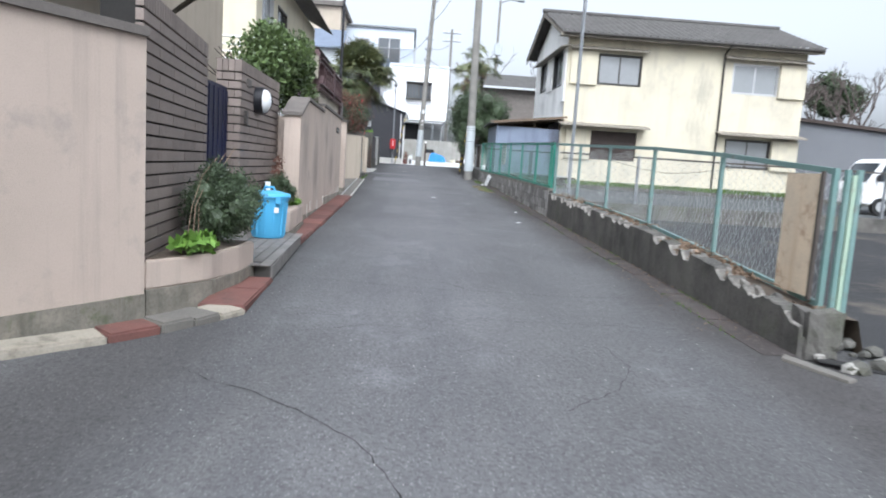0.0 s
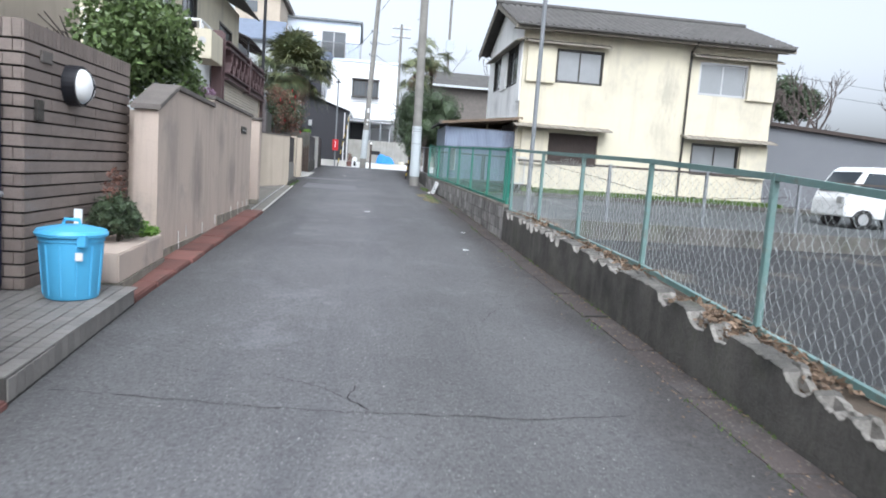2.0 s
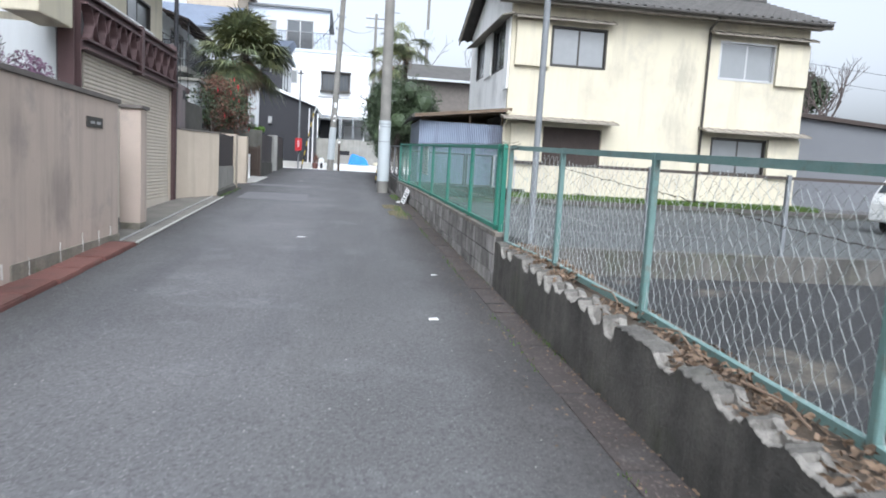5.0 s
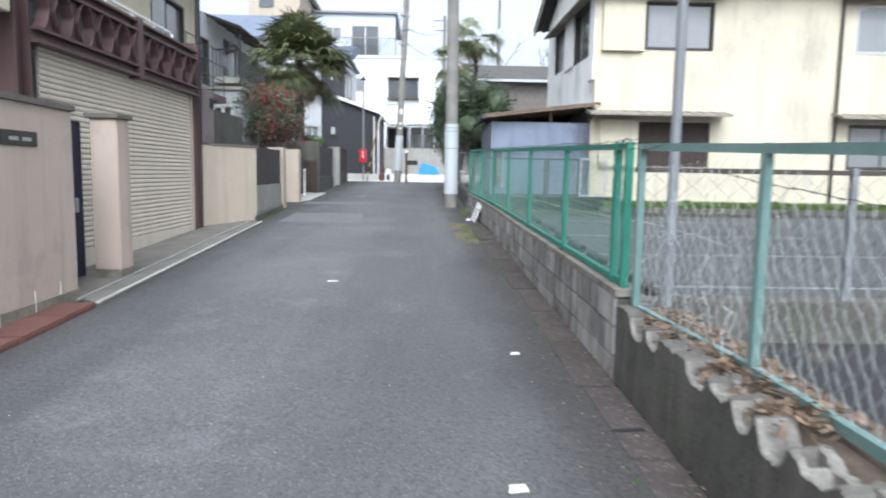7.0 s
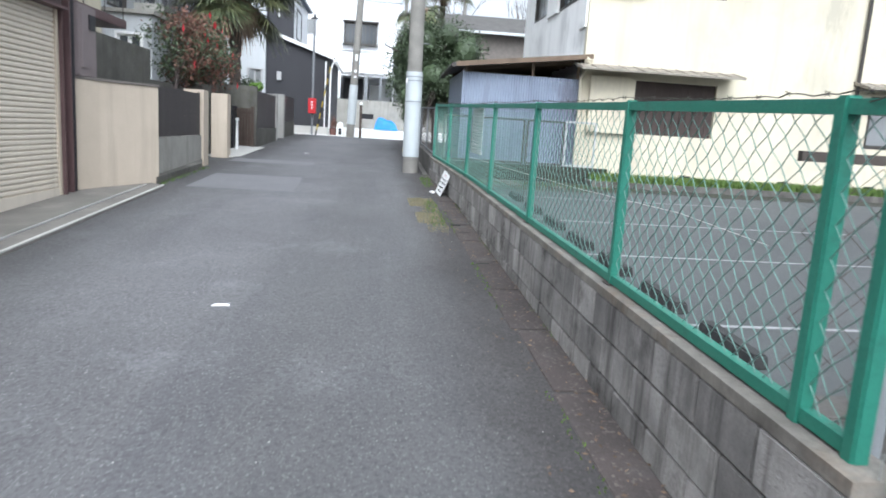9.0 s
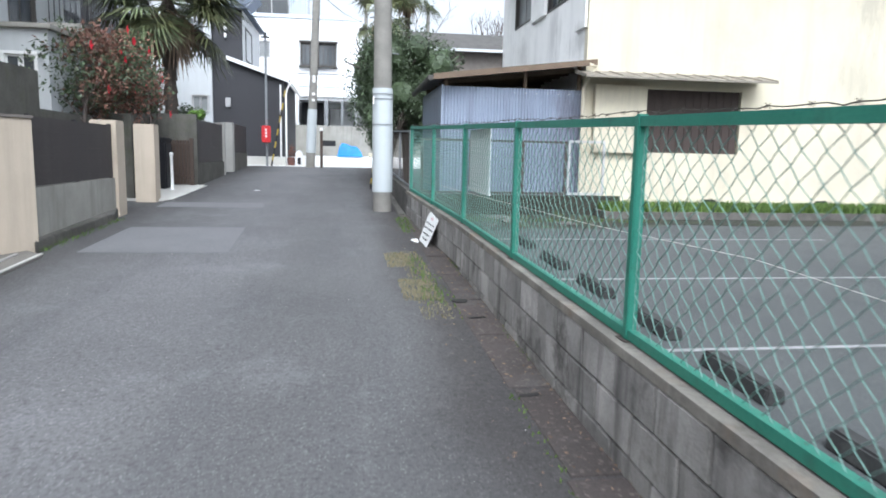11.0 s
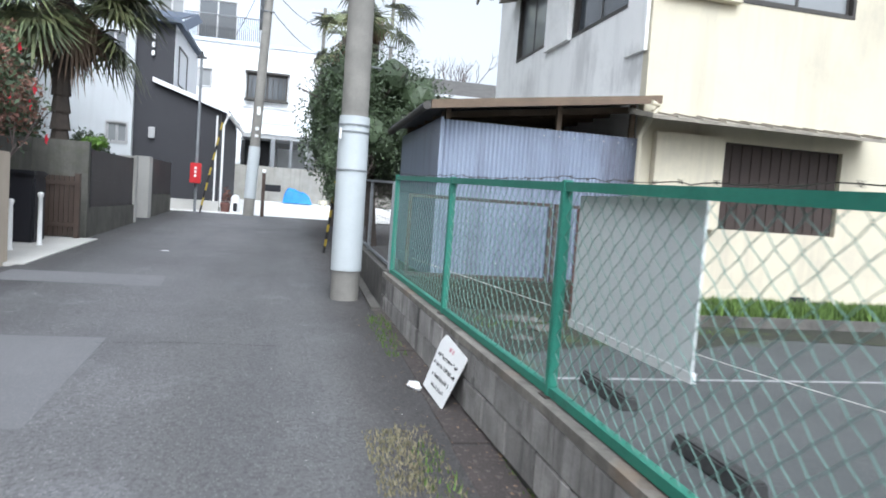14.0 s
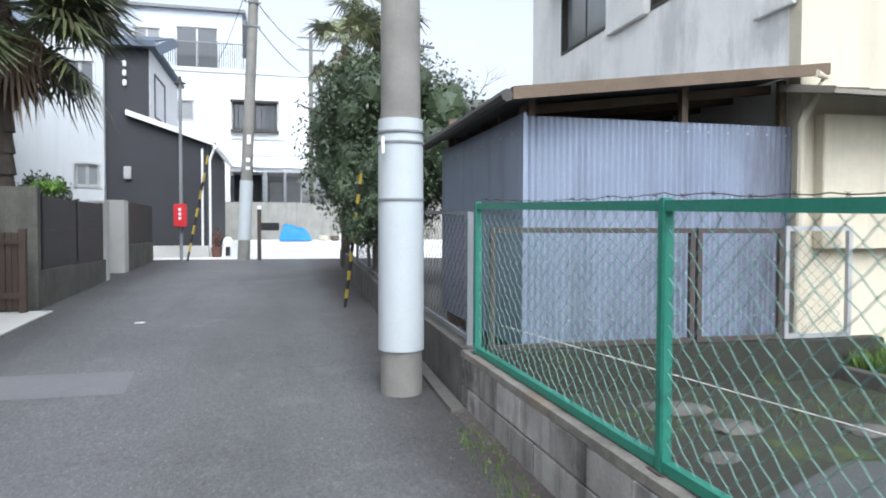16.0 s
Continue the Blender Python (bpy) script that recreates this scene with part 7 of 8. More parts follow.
board = thing("grey_board", (2.99, 21.5, 1.6), "grey sheet board with white lower edge tied behind the green fence", "board")
bm = B()
box(bm, FX(21.5) + 0.035, FX(21.5) + 0.043, 20.98, 21.95, 1.69, 2.26)
part("sheet", bm, BOARD_GREY, board)
bm = B()
box(bm, FX(21.5) + 0.03, FX(21.5) + 0.048, 20.97, 21.96, 1.655, 1.69)
part("edge", bm, WHITE_PAINT, board)
bm = B()
box(bm, FX(21.5) + 0.03, FX(21.5) + 0.048, 21.955, 21.965, 1.69, 2.2)
part("red_edge", bm, RED_KERB, board)

# fallen sign leaning on the block wall
sign = thing("fallen_sign", (2.72, 23.4, 0.9), "fallen white notice board leaning against the block wall", "sign")
sm = Matrix.LocRotScale((2.66, 23.35, G(23.3) + 0.02), Euler((radians(4), radians(21), radians(8))), None)
bm = B()
prism(bm, [(0, -0.2, 0), (0, 0.2, 0.02), (0, 0.24, 0.34), (0, 0.2, 0.4), (0, -0.24, 0.36)], (0.012, 0, 0))
bm.transform(sm)
part("board", bm, WHITE_PAINT, sign)
for r, (z, a, b, h) in enumerate(((0.315, -0.05, 0.06, 0.034), (0.25, -0.19, 0.19, 0.026), (0.19, -0.2, 0.19, 0.026), (0.12, -0.17, 0.15, 0.026), (0.06, -0.14, 0.08, 0.024))):
    u = a
    rg2 = random.Random(r)
    while u < b:
        w = h * rg2.uniform(0.7, 1.0)
        bm = B()
        for k in range(4):
            if rg2.random() < 0.5:
                zz, ua, ub = z + h * rg2.random(), u + w * 0.4 * rg2.random(), u + w * (0.6 + 0.4 * rg2.random())
                box(bm, -0.003, 0.001, ua, ub, zz, zz + 0.0045)
            else:
                uu, za, zb = u + w * rg2.random(), z + h * 0.4 * rg2.random(), z + h * (0.6 + 0.4 * rg2.random())
                box(bm, -0.003, 0.001, uu, uu + 0.0045, za, zb)
        bm.transform(sm)
        part("mark", bm, FADED_RED if r == 0 else BLACK_RUBBER, sign)
        u += h + 0.006
bm = B()
bmesh.ops.create_icosphere(bm, subdivisions=3, radius=0.045)
for vtx in bm.verts:
    f = 1 + 0.5 * noise.noise(vtx.co * 30) + 0.3 * noise.noise(vtx.co * 75)
    vtx.co = Vector((2.6 + vtx.co.x * f, 23.6 + vtx.co.y * 1.5 * f, G(23.6) + 0.02 + vtx.co.z * 0.6 * f))
tagged(part("crumpled_bag", bm, WHITE_PAINT), "crumpled white scrap beside the fallen sign", "litter")

grass("weeds", [(2.36, 2.56, 20.4, 22.6, None), (2.5, 2.7, 24.4, 26.0, None)], 260, 0.05, GRASS, 2, "sparse green weeds along the lane edge")
grass("dry_weeds", [(2.3, 2.55, 20.0, 22.9, None), (2.2, 2.5, 20.6, 21.4, None), (2.15, 2.42, 22.0, 22.8, None)], 800, 0.03, STRAW, 3, "dry straw-coloured weeds along the lane edge")
grass("grass_strip", [(6.2, 16, 26.08, 26.85, 1.1)], 16000, 0.17, GRASS, 4, "thick green grass and weeds at the house foot", 0.014)
grass("grass_strip", [(6.6, 15.5, 14.96, 15.3, 0.6), (3.6, 6.4, 25.6, 26.55, 0.95)], 900, 0.06, GRASS, 5, "green moss and grass at the low walls")
ivy = thing("ground_cover", (11, 26.5, 1.02), "dark green low shrubs along the house foot", "shrub")
for k in range(12):
    xk = 6.8 + k * 0.78
    foliage("clump", ivy, (xk, 26.5, 1.16), (0.5, 0.3, 0.07 + 0.03 * (k % 3)), 420, 0.035, GRASS if k % 3 == 1 else LEAF_DARK, 100 + k, 8)["kind"] = "stuff"
grass("kerb_weeds", [(-1.62, -1.5, 22.9, 25.6, None)], 200, 0.05, GRASS, 7, "weeds at the wall foot")

# litter
for k, (x, yy, w, l) in enumerate(((0.66, 16.9, 0.03, 0.06), (2.31, 14.28, 0.03, 0.035), (2.06, 12.31, 0.04, 0.045), (-0.2, 30.5, 0.04, 0.06))):
    bm = B()
    prism(bm, [(x - l, yy - w, G(yy) + 0.003), (x + l, yy - w * 0.6, G(yy) + 0.004), (x + l * 0.8, yy + w, G(yy) + 0.003), (x - l * 0.7, yy + w * 0.8, G(yy) + 0.003)], (0, 0, 0.006))
    tagged(part("paper_scrap", bm, WHITE_PAINT), "small white scrap of paper on the asphalt", "litter", "paper scraps")

# lime drips on the foot of the plastered wall
drips = thing("lime_drips", (-1.58, 12.5, 0.5), "white lime drips run down the plastered wall foot", "stain")
rg = random.Random(19)
for yy in (10.9, 11.25, 12.1, 12.9, 13.4, 14.1, 14.7, 15.2, 15.6):
    bm = B()
    z1, l = 0.62 + 0.03 * (yy - 10) + rg.uniform(0, 0.1), rg.uniform(0.1, 0.26)
    path_tube(bm, [(-1.588, yy, z1), (-1.586, yy + rg.uniform(-0.008, 0.008), z1 - l * 0.5), (-1.584, yy + rg.uniform(-0.008, 0.008), z1 - l)], rg.uniform(0.005, 0.011), 6)
    part("drip", bm, LIME, drips)
# moss and dirt along the drain covers
grass("joint_moss", [(2.58, 2.64, 5 + 3 * k, 6.6 + 3 * k, None) for k in range(6)] + [(2.83, 2.88, 6 + 2.6 * k, 6.8 + 2.6 * k, None) for k in range(7)], 60, 0.022, GRASS, 8, "thin moss tufts in the joint of the drain covers", 0.007)
rgn = np.random.RandomState(91)
n = 1500
ly = 5.0 + 21.0 * rgn.rand(n)
lx = 2.87 - 0.5 * rgn.rand(n) ** 2.5
la = rgn.rand(n) * 6.28
lr = 0.006 + 0.012 * rgn.rand(n)
verts, faces = [], []
for x, yy, a, r_ in zip(lx, ly, la, lr):
    b = len(verts)
    z = G(yy) + 0.008
    verts += [(x + r_ * math.cos(a), yy + r_ * math.sin(a), z), (x - 0.5 * r_ * math.sin(a), yy + 0.5 * r_ * math.cos(a), z + 0.006), (x - r_ * math.cos(a), yy - r_ * math.sin(a), z + 0.002), (x + 0.5 * r_ * math.sin(a), yy - 0.5 * r_ * math.cos(a), z)]
    faces.append((b, b + 1, b + 2, b + 3))
tagged(raw("leaf_crumbs", verts, faces, DRY_LEAF), "crumbled brown leaves swept against the wall foot", "leaf litter", "", "stuff")
for yy, l in ((12.9, 0.16), (18.45, 0.1), (20.0, 0.12), (8.6, 0.2)):
    bm = B()
    prism(bm, [(2.63, yy, G(yy) + 0.012), (2.66 + l, yy + 0.01, G(yy) + 0.012), (2.65 + l, yy + 0.05, G(yy) + 0.013), (2.64, yy + 0.03, G(yy) + 0.013)], (0, 0, 0.002))
    structure(part("drain_gap", bm, CRACK), "dark gap between two drain covers", "gap")
bm = B()
lathe(bm, (2.66, 20.55, G(20.55) + 0.0045), [(0.07, 0.0), (0.07, 0.008), (0.01, 0.009)], 9)
structure(part("drain_hole", bm, CRACK), "small dark hole broken into a drain cover", "drain")

# pale grit scattered over the asphalt
rgn = np.random.RandomState(44)
n = 800
gx = -1.2 + 3.8 * rgn.rand(n)
gy = 2.5 + 26.0 * rgn.rand(n) ** 1.3
gs = 0.0025 + 0.0045 * rgn.rand(n) ** 2
ga = rgn.rand(n) * 6.28
verts, faces = [], []
for x, yy, s_, a in zip(gx, gy, gs, ga):
    b = len(verts)
    for k in range(3):
        verts.append((x + s_ * math.cos(a + 2.1 * k), yy + s_ * math.sin(a + 2.1 * k), G(yy) + 0.001))
    verts.append((x, yy, G(yy) + s_ * 0.8))
    faces += [(b, b + 1, b + 3), (b + 1, b + 2, b + 3), (b + 2, b, b + 3)]
tagged(raw("road_grit", verts, faces, CONCRETE_PALE), "pale grit scattered on the asphalt", "grit", "", "stuff")

# dry leaves and twigs on the soil strip
rg = np.random.RandomState(12)
n = 6500
yy = 4.9 + rg.rand(n) * 8.8
zz = np.interp(yy, [4.8, 6.9, 9, 11, 14], [0.5, 0.7, 0.83, 0.92, 1.03]) + 0.01 + rg.rand(n) * 0.04
xx = 2.92 + rg.rand(n) * 0.36
p = np.stack([xx, yy, zz - np.maximum(0, 2.99 - xx) * 0.8], 1)
keep = (np.sin(yy * 2.1) + np.sin(yy * 5.3) * 0.6 + rg.rand(n)) > 0.3
p = p[keep]
n = len(p)
u = rg.normal(size=(n, 3)) * (1, 1, 0.4)
u /= np.linalg.norm(u, axis=1)[:, None]
w = np.cross(u, rg.normal(size=(n, 3)))
w /= np.linalg.norm(w, axis=1)[:, None]
s = 0.025 + 0.05 * rg.rand(n, 1) ** 2
v = np.empty((n, 4, 3))
v[:, 0], v[:, 1], v[:, 2], v[:, 3] = p - u * s * 0.5, p + w * s * 0.25, p + u * s * 0.5, p - w * s * 0.25
tagged(raw("dry_leaf_litter", v.reshape(-1, 3).tolist(), np.arange(n * 4).reshape(n, 4).tolist(), DRY_LEAF), "brown dry leaves and twigs on the soil strip", "leaf litter", "", "stuff")
rg = random.Random(15)
for k in range(9):
    bm = B()
    yy = 5.2 + k * 0.95
    z = broken_top(yy) + 0.03
    path_tube(bm, [(3.08, yy, z), (3.12, yy + 0.2, z + 0.03), (3.05, yy + 0.42, z + rg.uniform(0, 0.05))], 0.006, 5)
    tagged(part("twig", bm, PALM_DRY), "dry brown twig on the soil strip", "twig", "fallen twigs")

# end of the broken wall: rubble, gate plate and leaf
rg = random.Random(22)
for k in range(16):
    bm = B()
    x, yy, s = rg.uniform(2.95, 3.55), rg.uniform(4.25, 4.95), rg.uniform(0.03, 0.1)
    z = G(yy)
    bmesh.ops.create_icosphere(bm, subdivisions=1, radius=s)
    for vtx in bm.verts:
        vtx.co = Vector((vtx.co.x * rg.uniform(0.8, 1.3), vtx.co.y * rg.uniform(0.7, 1.2), vtx.co.z * rg.uniform(0.5, 0.8))) + Vector((x, yy, z + s * 0.35))
    tagged(part("rubble_stone", bm, CONCRETE if k % 3 == 0 else CONCRETE_AGED), "broken lump of grey concrete at the wall's end", "rubble", "rubble at the wall end")
bm = B()
bmesh.ops.create_cube(bm, size=1.0)
bmesh.ops.subdivide_edges(bm, edges=bm.edges, cuts=5, use_grid_fill=True)
for vtx in bm.verts:
    f = 1 + 0.22 * noise.noise(vtx.co * 3.1) + 0.1 * noise.noise(vtx.co * 9.0)
    vtx.co = Vector((3.06 + vtx.co.x * 0.26 * f, 4.72 + vtx.co.y * 0.2 * f, 0.4 + vtx.co.z * 0.36 * f))
structure(part("wall_stub", bm, CONCRETE_DARK), "broken concrete stub at the wall's end", "wall")
bm = B()
prism(bm, [(2.68, 4.5, G(4.5) - 0.01), (2.88, 4.05, G(4.05) - 0.01), (2.97, 4.1, G(4.1) - 0.01), (2.76, 4.6, G(4.6) - 0.01)], (0, 0, 0.03), 0.006)
structure(part("pavement_slab", bm, APRON), "pale concrete slab at the yard entrance", "pavement")
bm = B()
prism(bm, [(2.95, 4.5, G(4.5) + 0.003), (3.5, 4.1, G(4.1) + 0.003), (3.6, 4.25, G(4.25) + 0.003), (3.0, 4.62, G(4.6) + 0.003)], (0, 0, 0.004))
structure(part("drain_hole", bm, CRACK), "dark open drain at the yard entrance", "drain")
gp = thing("rusted_panel", (3.2, 5.25, 0.6), "rusted beige sheet panel on the turquoise fence end", "panel")
bm = B()
box(bm, 3.165, 3.18, 5.08, 5.55, 0.62, 1.58)
part("sheet", bm, RUST_PLATE, gp)
bm = B()
box(bm, 3.16, 3.185, 5.05, 5.08, 0.6, 1.6)
part("edge", bm, RUST_WIRE, gp)
gl = thing("folded_gate", (3.4, 4.9, 0.4), "pale green metal gate leaf folded back at the yard entrance", "gate")
for k, (x, yy) in enumerate(((3.29, 4.95), (3.36, 4.92))):
    bm = B()
    box(bm, x - 0.02, x + 0.02, yy - 0.02, yy + 0.02, 0.5, 1.62, 0.005)
    part("stile", bm, SKY_PAINT, gl)
bm = B()
box(bm, 3.31, 3.34, 4.91, 4.95, 0.55, 1.58)
part("panel", bm, mat("pale_green_paint", (0.36, 0.47, 0.36), 0.6, blot=(0.2, 0.14, 0.1), blot_scale=9, blot_amount=0.5), gl)

# inner fence on the ledge
inner = thing("chain_link_fence", (10, 14.82, 0.9), "grey rusty chain-link fence on the ledge behind the yard", "fence")
for x in [5.05 + 1.9 * k for k in range(8)]:
    bm = B()
    box(bm, x - 0.025, x + 0.025, 14.8, 14.85, 0.88, 1.96)
    part("post", bm, STEEL_GREY, inner)
bm = B()
box(bm, 3.3, 18.4, 14.81, 14.84, 1.9, 1.94)
part("rail", bm, RUST_WIRE, inner)
verts, faces = [], []
for k in range(150):
    xc = 3.4 + 0.1 * k
    base = None
    for i in range(12):
        z = 0.92 + i * 0.088
        x = xc + (0.05 if (i + k) % 2 else -0.05)
        b = len(verts)
        verts += [(x - 0.002, 14.82, z), (x + 0.002, 14.82, z), (x, 14.824, z)]
        if base is not None:
            faces += [(base, base + 1, b + 1, b), (base + 1, base + 2, b + 2, b + 1), (base + 2, base, b, b + 2)]
        base = b
raw("wire_mesh", verts, faces, RUST_WIRE, inner)

# torn wire curling loose at the joint of the two fences
torn = thing("torn_wire", (3.05, 13.3, 1.3), "torn galvanised fence wire curling loose at the fence joint", "wire", "", "stuff")
rgw = random.Random(71)
bm = B()
for k in range(22):
    y0, z0 = 12.7 + 0.9 * rgw.random(), 1.1 + 0.75 * rgw.random()
    pts = []
    for i in range(7):
        a = 0.9 * i + 6.28 * rgw.random() * 0.15
        pts.append((SX(y0) - 0.02 + 0.05 * math.sin(a), y0 + 0.035 * i * (1 if k % 2 else -1), z0 + 0.05 * math.sin(a * 1.3 + k) - 0.045 * i))
    path_tube(bm, pts, 0.0018, 4)
part("strand", bm, GALV_WIRE, torn)

# barbed wire along the fence heads
def barbed(pts, seed, label):
    rg = random.Random(seed)
    bm = B()
    dense = []
    for a, b in zip(pts, pts[1:]):
        a, b = Vector(a), Vector(b)
        n = max(2, int((b - a).length / 0.06))
        for i in range(n):
            dense.append(a.lerp(b, i / n) + Vector((rg.uniform(-0.006, 0.006), 0, rg.uniform(-0.006, 0.006) - 0.015 * math.sin(math.pi * i / n))))
    dense.append(Vector(pts[-1]))
    path_tube(bm, dense, 0.0025, 4)
    for i in range(2, len(dense), 3):
        c = dense[i]
        tube(bm, c + Vector((-0.009, 0, -0.008)), c + Vector((0.009, 0, 0.008)), 0.002, 3)
        tube(bm, c + Vector((-0.009, 0, 0.008)), c + Vector((0.009, 0, -0.008)), 0.002, 3)
    return tagged(part("barbed_wire", bm, RUST_WIRE), label, "barbed wire")


barbed([(FX(v), v, FT(v) + 0.045) for v in (13.9, 15.85, 17.9, 20, 22.1, 24.1, 26.3)], 1, "rusty barbed wire along the green fence head")
for k in range(3):
    barbed([(SX(13.4) - 0.05, 13.3 + 0.05 * k, ST(13.6) + 0.03 * k), (FX(13.9) - 0.03 * k, 13.75, FT(14) - 0.02 + 0.03 * k), (FX(14.1), 14.15, FT(14.1) + 0.02)], 5 + k, "tangled rusty barbed wire at the fence joint")
barbed([(3.35, 6.9, 1.62), (3.4, 8.9, 1.55), (3.38, 10.9, 1.7), (3.35, 13.5, 1.9)], 9, "sagging rusty barbed wire behind the turquoise fence")

# parked van
VX, VY, VZ = 14.1, 20.4, G(20.6) - 0.008
van = thing("van", (15.8, 21.1, VZ), "white small van parked in the car park", "van")
bm = B()
side = [(0.0, 0.35), (0.02, 0.8), (0.12, 1.0), (0.55, 1.65), (0.75, 1.78), (3.3, 1.8), (3.38, 1.6), (3.4, 0.35), (2.95, 0.32), (2.85, 0.55), (2.4, 0.55), (2.3, 0.32), (0.95, 0.32), (0.85, 0.55), (0.42, 0.55), (0.3, 0.32)]
prism(bm, [(VX + u, VY, VZ + h) for u, h in side], (0, 1.45, 0), 0.03)
part("body", bm, WHITE_PAINT, van)
for u0, u1 in ((0.5, 1.25), (1.32, 2.25), (2.32, 3.2)):
    bm = B()
    prism(bm, [(VX + u0 + (0.12 if u0 < 0.6 else 0), VY - 0.006, VZ + 1.6), (VX + u1, VY - 0.006, VZ + 1.6), (VX + u1, VY - 0.006, VZ + 1.05), (VX + u0 - (0.12 if u0 < 0.6 else 0), VY - 0.006, VZ + 1.05)], (0, 0.01, 0))
    part("window", bm, GLASS, van)
bm = B()
prism(bm, [(VX + 0.13, VY + 0.1, VZ + 1.04), (VX + 0.52, VY + 0.12, VZ + 1.62), (VX + 0.52, VY + 1.33, VZ + 1.62), (VX + 0.13, VY + 1.35, VZ + 1.04)], (-0.012, 0, 0.012))
part("windscreen", bm, GLASS, van)
for u in (0.63, 2.63):
    for dy in (-0.005, 1.29):
        bm = B()
        tube(bm, (VX + u, VY + dy, VZ + 0.28), (VX + u, VY + dy + 0.16, VZ + 0.28), 0.28, 20)
        wheel = part("wheel", bm, BLACK_RUBBER, van)
        bm = B()
        yy = VY + dy - 0.008 if dy < 0 else VY + dy + 0.16
        tube(bm, (VX + u, yy, VZ + 0.28), (VX + u, yy + 0.01, VZ + 0.28), 0.16, 16)
        part("rim", bm, SILVER, wheel)
bm = B()
box(bm, VX - 0.02, VX + 0.06, VY + 0.1, VY + 0.35, VZ + 0.72, VZ + 0.9, 0.02)
part("headlight", bm, SILVER, van)
bm = B()
box(bm, VX + 0.35, VX + 0.45, VY - 0.18, VY - 0.02, VZ + 1.05, VZ + 1.25, 0.02)
part("mirror", bm, BLACK_METAL, van)

# long grey building beside the house
lg = thing("grey_warehouse", (26, 36, 0.9), "long grey metal-clad building behind the car park", "building")
bm = B()
prism(bm, [(15.9, 30.5, 0.6), (40, 30.5, 0.6), (40, 30.5, 3.2), (15.9, 30.5, 4.65)], (0, 8, 0))
part("wall", bm, GREY_SHEET, lg)
bm = B()
prism(bm, [(15.8, 30.3, 4.62), (40, 30.3, 3.17), (40, 30.3, 3.32), (15.8, 30.3, 4.78)], (0, 8.2, 0))
part("roof", bm, BROWN_SHUTTER, lg, "dark brown roof edge")

# trees beyond
for i, (x, yy, h, r) in enumerate(((21, 42, 9.5, 0.17), (24.5, 46, 10, 0.2), (28, 44, 8.5, 0.17), (32, 48, 10.5, 0.2), (36, 46, 9.5, 0.18), (8.5, 66, 13, 0.2), (13, 68, 12.5, 0.2))):
    bare_tree((x, yy, 1.3), h, 60 + i, "leafless winter tree behind the buildings", r)
tree("round_tree", (31.5, 50, 1.5), 8, (31.5, 50, 8.4), (2.6, 2.4, 1.6), 5200, 0.3, LEAF_DARK, 70, "rounded evergreen tree far behind the car park", 0.2, 26, LEAF_DARK)
tree("evergreen_tree", (18.2, 36, 1.3), 5, (18.0, 36.5, 5.0), (1.3, 1.4, 1.9), 3000, 0.2, LEAF_MID, 71, "evergreen tree behind the grey building", 0.15, 18)
tree("evergreen_tree", (3.4, 33.2, 1.2), 4.5, (3.35, 33.4, 3.7), (1.5, 1.8, 1.7), 42000, 0.078, LEAF_DARK, 72, "dense dark evergreen overhanging the lane", 0.12, 60, LEAF_DARK)
tree("evergreen_tree", (2.85, 32.0, 1.2), 2.6, (2.55, 31.6, 2.55), (0.45, 0.9, 0.8), 5200, 0.06, LEAF_DARK, 75, "dark hedge-like tree at the lane edge", 0.06, 16, LEAF_DARK)
dark_house = thing("distant_house", (8.5, 58, 2.0), "distant dark-roofed house behind the evergreen", "house")
bm = B()
box(bm, 5.6, 13.0, 56.0, 62.0, 1.9, 8.1)
part("wall", bm, COPING, dark_house)
bm = B()
prism(bm, [(5.2, 55.4, 8.05), (5.2, 58.8, 9.55), (5.2, 62.4, 8.05)], (8.2, 0, 0))
part("roof", bm, ROOF_TILE, dark_house, "dark grey tile roof")
bm = B()
box(bm, 5.1, 13.5, 55.3, 55.4, 7.98, 8.14)
part("eaves_board", bm, GREY_RENDER, dark_house)
fan_palm((3.8, 38.5, 1.4), 6.0, 0.85, 17, 8, "tall fan palm behind the evergreen", 5, 0.1)
fan_palm((2.85, 37.0, 1.4), 4.9, 0.75, 16, 9, "fan palm behind the evergreen", 5, 0.1)

# tarp and clutter in the court
tarp = thing("tarp_heap", (2.0, 49.2, 1.72), "bright blue tarpaulin thrown over a heap", "tarp")
bm = B()
bmesh.ops.create_grid(bm, x_segments=26, y_segments=16, size=1.0)
for vtx in bm.verts:
    u, w = vtx.co.x, vtx.co.y
    e = max(abs(u), abs(w))
    h = (1 - e ** 6) * (0.72 - 0.24 * u) + 0.09 * noise.noise((u * 3, w * 3, 1)) + 0.05 * noise.noise((u * 8, w * 8, 5))
    vtx.co = Vector((2.0 + u * 0.62, 49.2 + w * 0.5, G(49.2) + max(0.02, h * 0.78)))
part("sheet", bm, BLUE_TARP, tarp)
rg = random.Random(5)
for k, (x, yy, w, h, m) in enumerate(((3.1, 49.4, 0.2, 0.22, CREAM), (3.55, 49.4, 0.18, 0.2, SOIL), (3.9, 49.5, 0.22, 0.3, WHITE_PAINT))):
    bm = B()
    lathe(bm, (x, yy, G(yy) - 0.004), [(w * 0.7, 0), (w, h * 0.3), (w * 0.95, h * 0.9), (w * 0.8, h)], 12)
    tagged(part("flower_pot", bm, m), "plain pot standing in the pale court", "pot", "pots in the court")
pot = thing("garden_ornament", (-0.05, 41.0, G(41)), "white and red garden clutter at the house corner", "ornament")
bm = B()
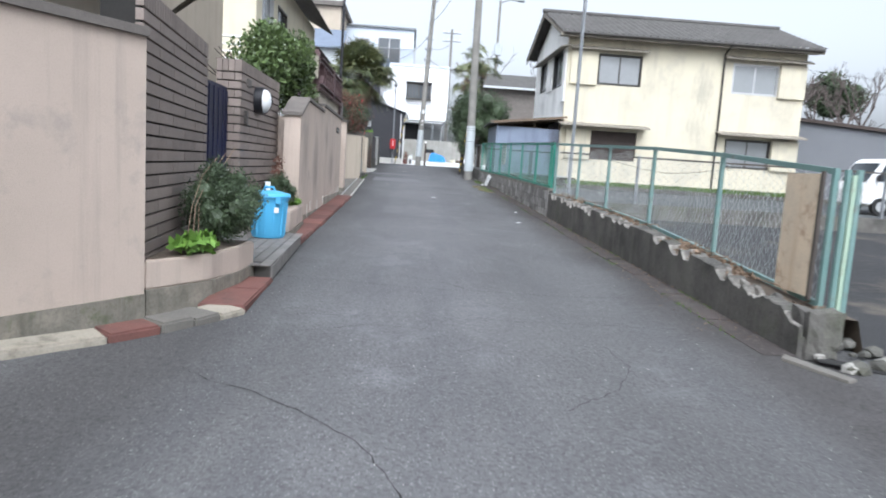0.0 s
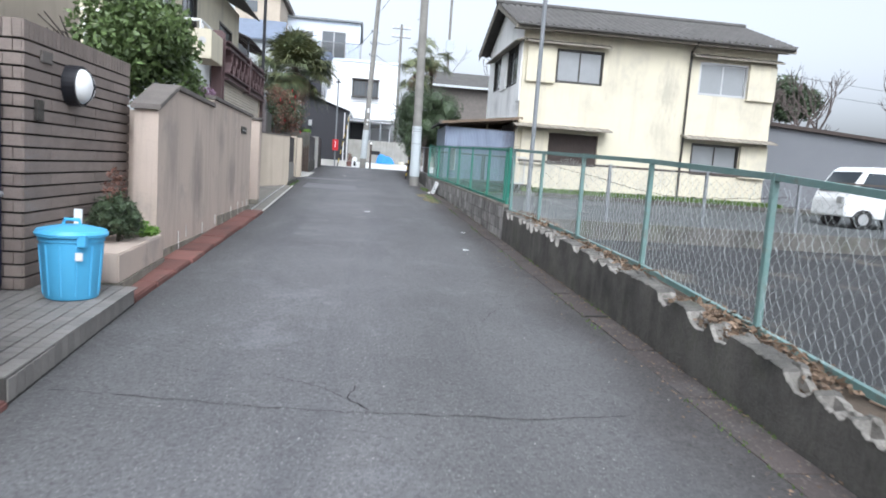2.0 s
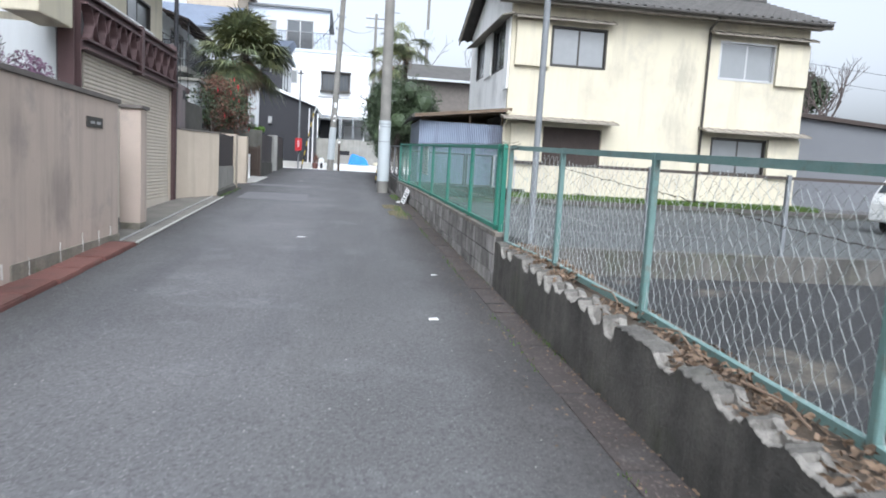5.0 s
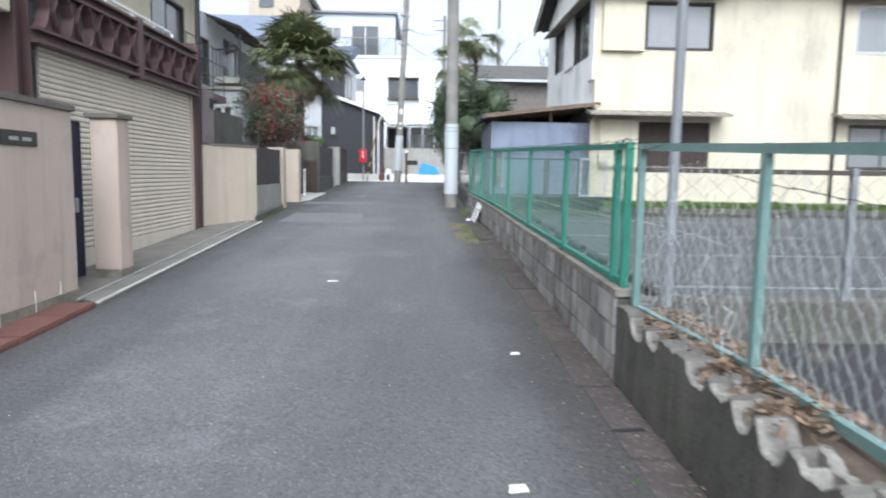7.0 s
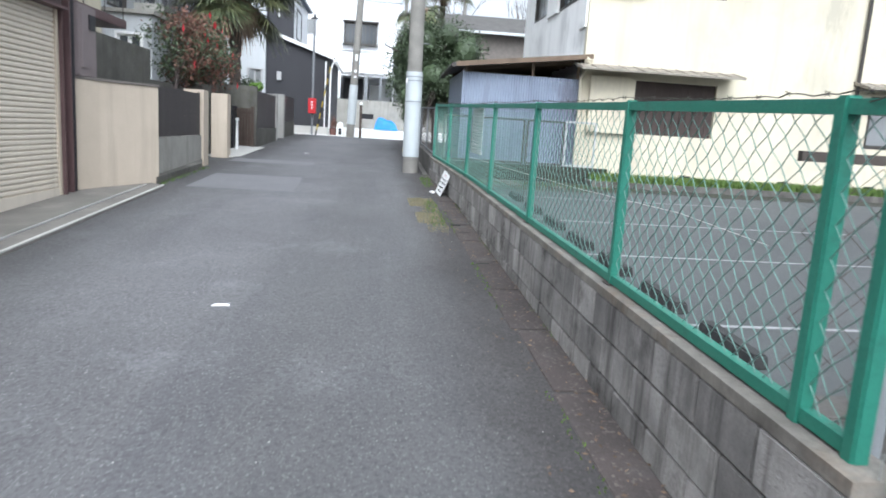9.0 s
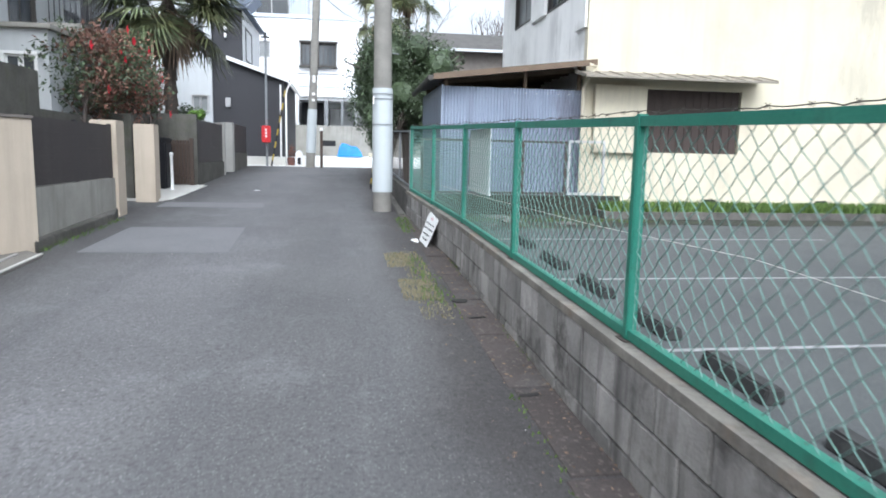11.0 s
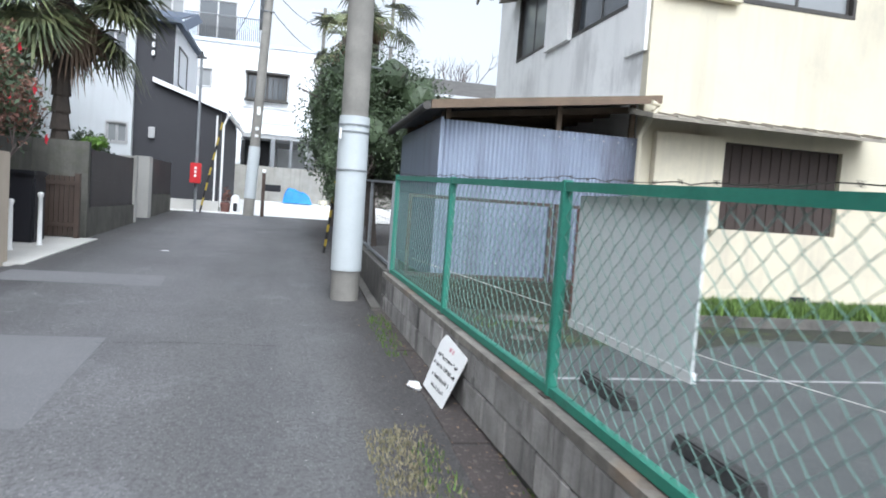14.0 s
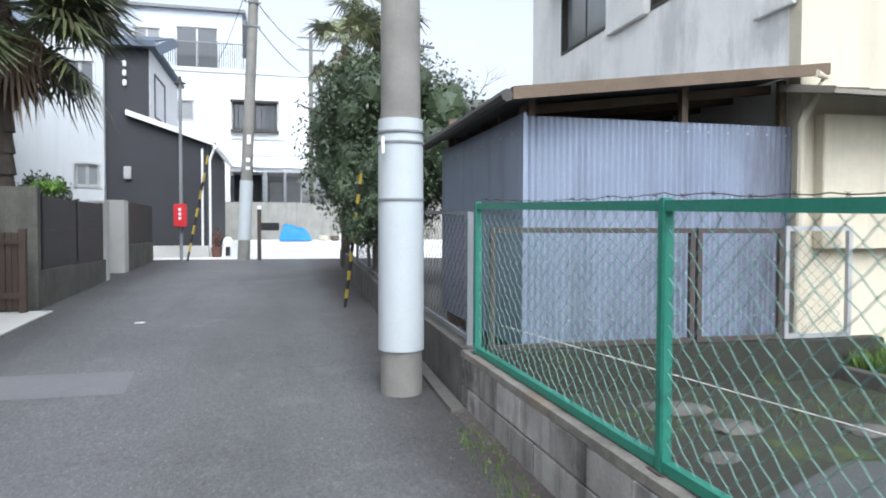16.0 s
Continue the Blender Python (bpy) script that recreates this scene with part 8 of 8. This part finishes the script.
lathe(bm, (0.05, 40.9, G(40.9) - 0.004), [(0.14, 0), (0.16, 0.2), (0.12, 0.32), (0.14, 0.42), (0.1, 0.52), (0.02, 0.56)], 14)
part("white_jar", bm, WHITE_PAINT, pot, "", True)
bm = B()
lathe(bm, (-0.25, 41.0, G(41) - 0.004), [(0.12, 0), (0.15, 0.25), (0.1, 0.3)], 12)
part("clay_pot", bm, RED_KERB, pot)
bm = B()
box(bm, 0.0, 0.12, 40.72, 40.76, G(40.7) + 0.05, G(40.7) + 0.3, 0.01)
part("panel", bm, BLACK_METAL, pot)
foliage("dry_plant", pot, (-0.2, 41.0, 2.0), (0.2, 0.2, 0.25), 160, 0.08, LEAF_RED, 77, 8)

# far poles, street light and overhead cables
def far_pole(x, yy, top, label, arm=None):
    p = thing("utility_pole", (x, yy, G(yy)), label, "utility pole")
    bm = B()
    tube(bm, (x, yy, G(yy) - 0.2), (x, yy, top), 0.15, 10, 0.1)
    part("shaft", bm, POLE_CONCRETE, p)
    if arm == "light":
        bm = B()
        path_tube(bm, [(x, yy, top - 0.2), (x + 0.8, yy, top + 0.1), (x + 1.6, yy, top + 0.05)], 0.045, 6)
        part("arm", bm, STEEL_GREY, p)
        bm = B()
        box(bm, x + 1.5, x + 2.1, yy - 0.12, yy + 0.12, top - 0.02, top + 0.12, 0.04)
        part("lamp_head", bm, STEEL_GREY, p)
        bm = B()
        box(bm, x - 0.25, x + 0.35, yy - 0.25, yy + 0.25, top - 4.6, top - 3.6, 0.05)
        part("transformer", bm, POLE_SLEEVE, p)
    else:
        for z in (top - 0.4, top - 1.1):
            bm = B()
            box(bm, x - 0.8, x + 0.8, yy - 0.04, yy + 0.04, z, z + 0.08)
            part("crossarm", bm, STEEL_GREY, p)
            for dx in (-0.7, -0.3, 0.3, 0.7):
                bm = B()
                tube(bm, (x + dx, yy, z + 0.08), (x + dx, yy, z + 0.26), 0.04, 6)
                part("insulator", bm, WHITE_PAINT, p)
    return p


far_pole(7.05, 60.0, 15.9, "concrete pole with street light beyond the trees", "light")
far_pole(3.15, 62.0, 13.6, "far utility pole with crossarms")


def cable(a, b, sag, r=0.012):
    a, b = Vector(a), Vector(b)
    bm = B()
    n = 16
    path_tube(bm, [a.lerp(b, i / n) + Vector((0, 0, -sag * 4 * (i / n) * (1 - i / n))) for i in range(n + 1)], r, 4)
    return tagged(part("overhead_cable", bm, BLACK_RUBBER), "thin black overhead cable", "cable", "overhead cables")


cable((0.75, 39.95, 8.2), (3.2, 62, 12.6), 0.4)
cable((0.75, 39.95, 7.6), (2.6, 51, 8.6), 0.2)
cable((0.75, 39.95, 8.8), (-1.2, 52.2, 9.2), 0.2)
cable((2.3, 26.93, 11.0), (0.85, 39.95, 10.5), 0.5)
cable((2.3, 26.93, 10.2), (0.85, 39.95, 9.6), 0.5)
cable((17, 40, 9.0), (60, 42, 8.0), 0.6)
cable((17, 40, 8.2), (60, 42, 7.2), 0.6)

# plain wall added behind the walker, never in view
bm = B()
box(bm, -30, 40, -16, -14, -0.8, 5.5)
structure(part("wall_behind", bm, CREAM), "plain unseen wall added behind the walker's start", "building")

# ---- bricks and blocks, one by one ----
brick_face(brick_1, BR1[0], BR1[1], 0.3, 2.55, 0.096, 0.9)
brick_face(brick_2, BR2[0], BR2[1], 0.42, 2.53, 0.096, 0.9)
brick_face(brick_2, (-2.26, 8.07), (-1.985, 8.07), 0.42, 2.53, 0.096, 0.14)
rng = random.Random(3)
me_cache = {}
inv = world_of(block_wall).inverted()
for course in range(4):
    s = 13.76 - (0.2 if course % 2 else 0.0)
    while s < 26.5:
        a, b = max(13.76, s), min(26.5, s + 0.4)
        s += 0.4
        if b - a < 0.05:
            continue
        zt = TOPB(a) - 0.05 - course * 0.195
        if zt - 0.03 < G(a):
            continue
        L = b - a
        key = round(L, 3)
        if key not in me_cache:
            bm = B()
            box(bm, -0.012, 0.05, 0.006, L - 0.006, -0.185, 0.0, 0.005, 0.019)
            me = bpy.data.meshes.new("block")
            bmesh.ops.recalc_face_normals(bm, faces=bm.faces)
            bm.to_mesh(me)
            bm.free()
            me.materials.append(BLOCK)
            me_cache[key] = me
        ob = new("block", me_cache[key])
        ob.parent, ob.matrix_parent_inverse = block_wall, inv
        d = Vector((WX(b) - WX(a), b - a))
        ob.matrix_basis = Matrix.Translation((WX(a) + rng.uniform(-0.003, 0.003), a, zt)) @ Matrix.Rotation(math.atan2(d.y, d.x) - math.pi / 2, 4, "Z")
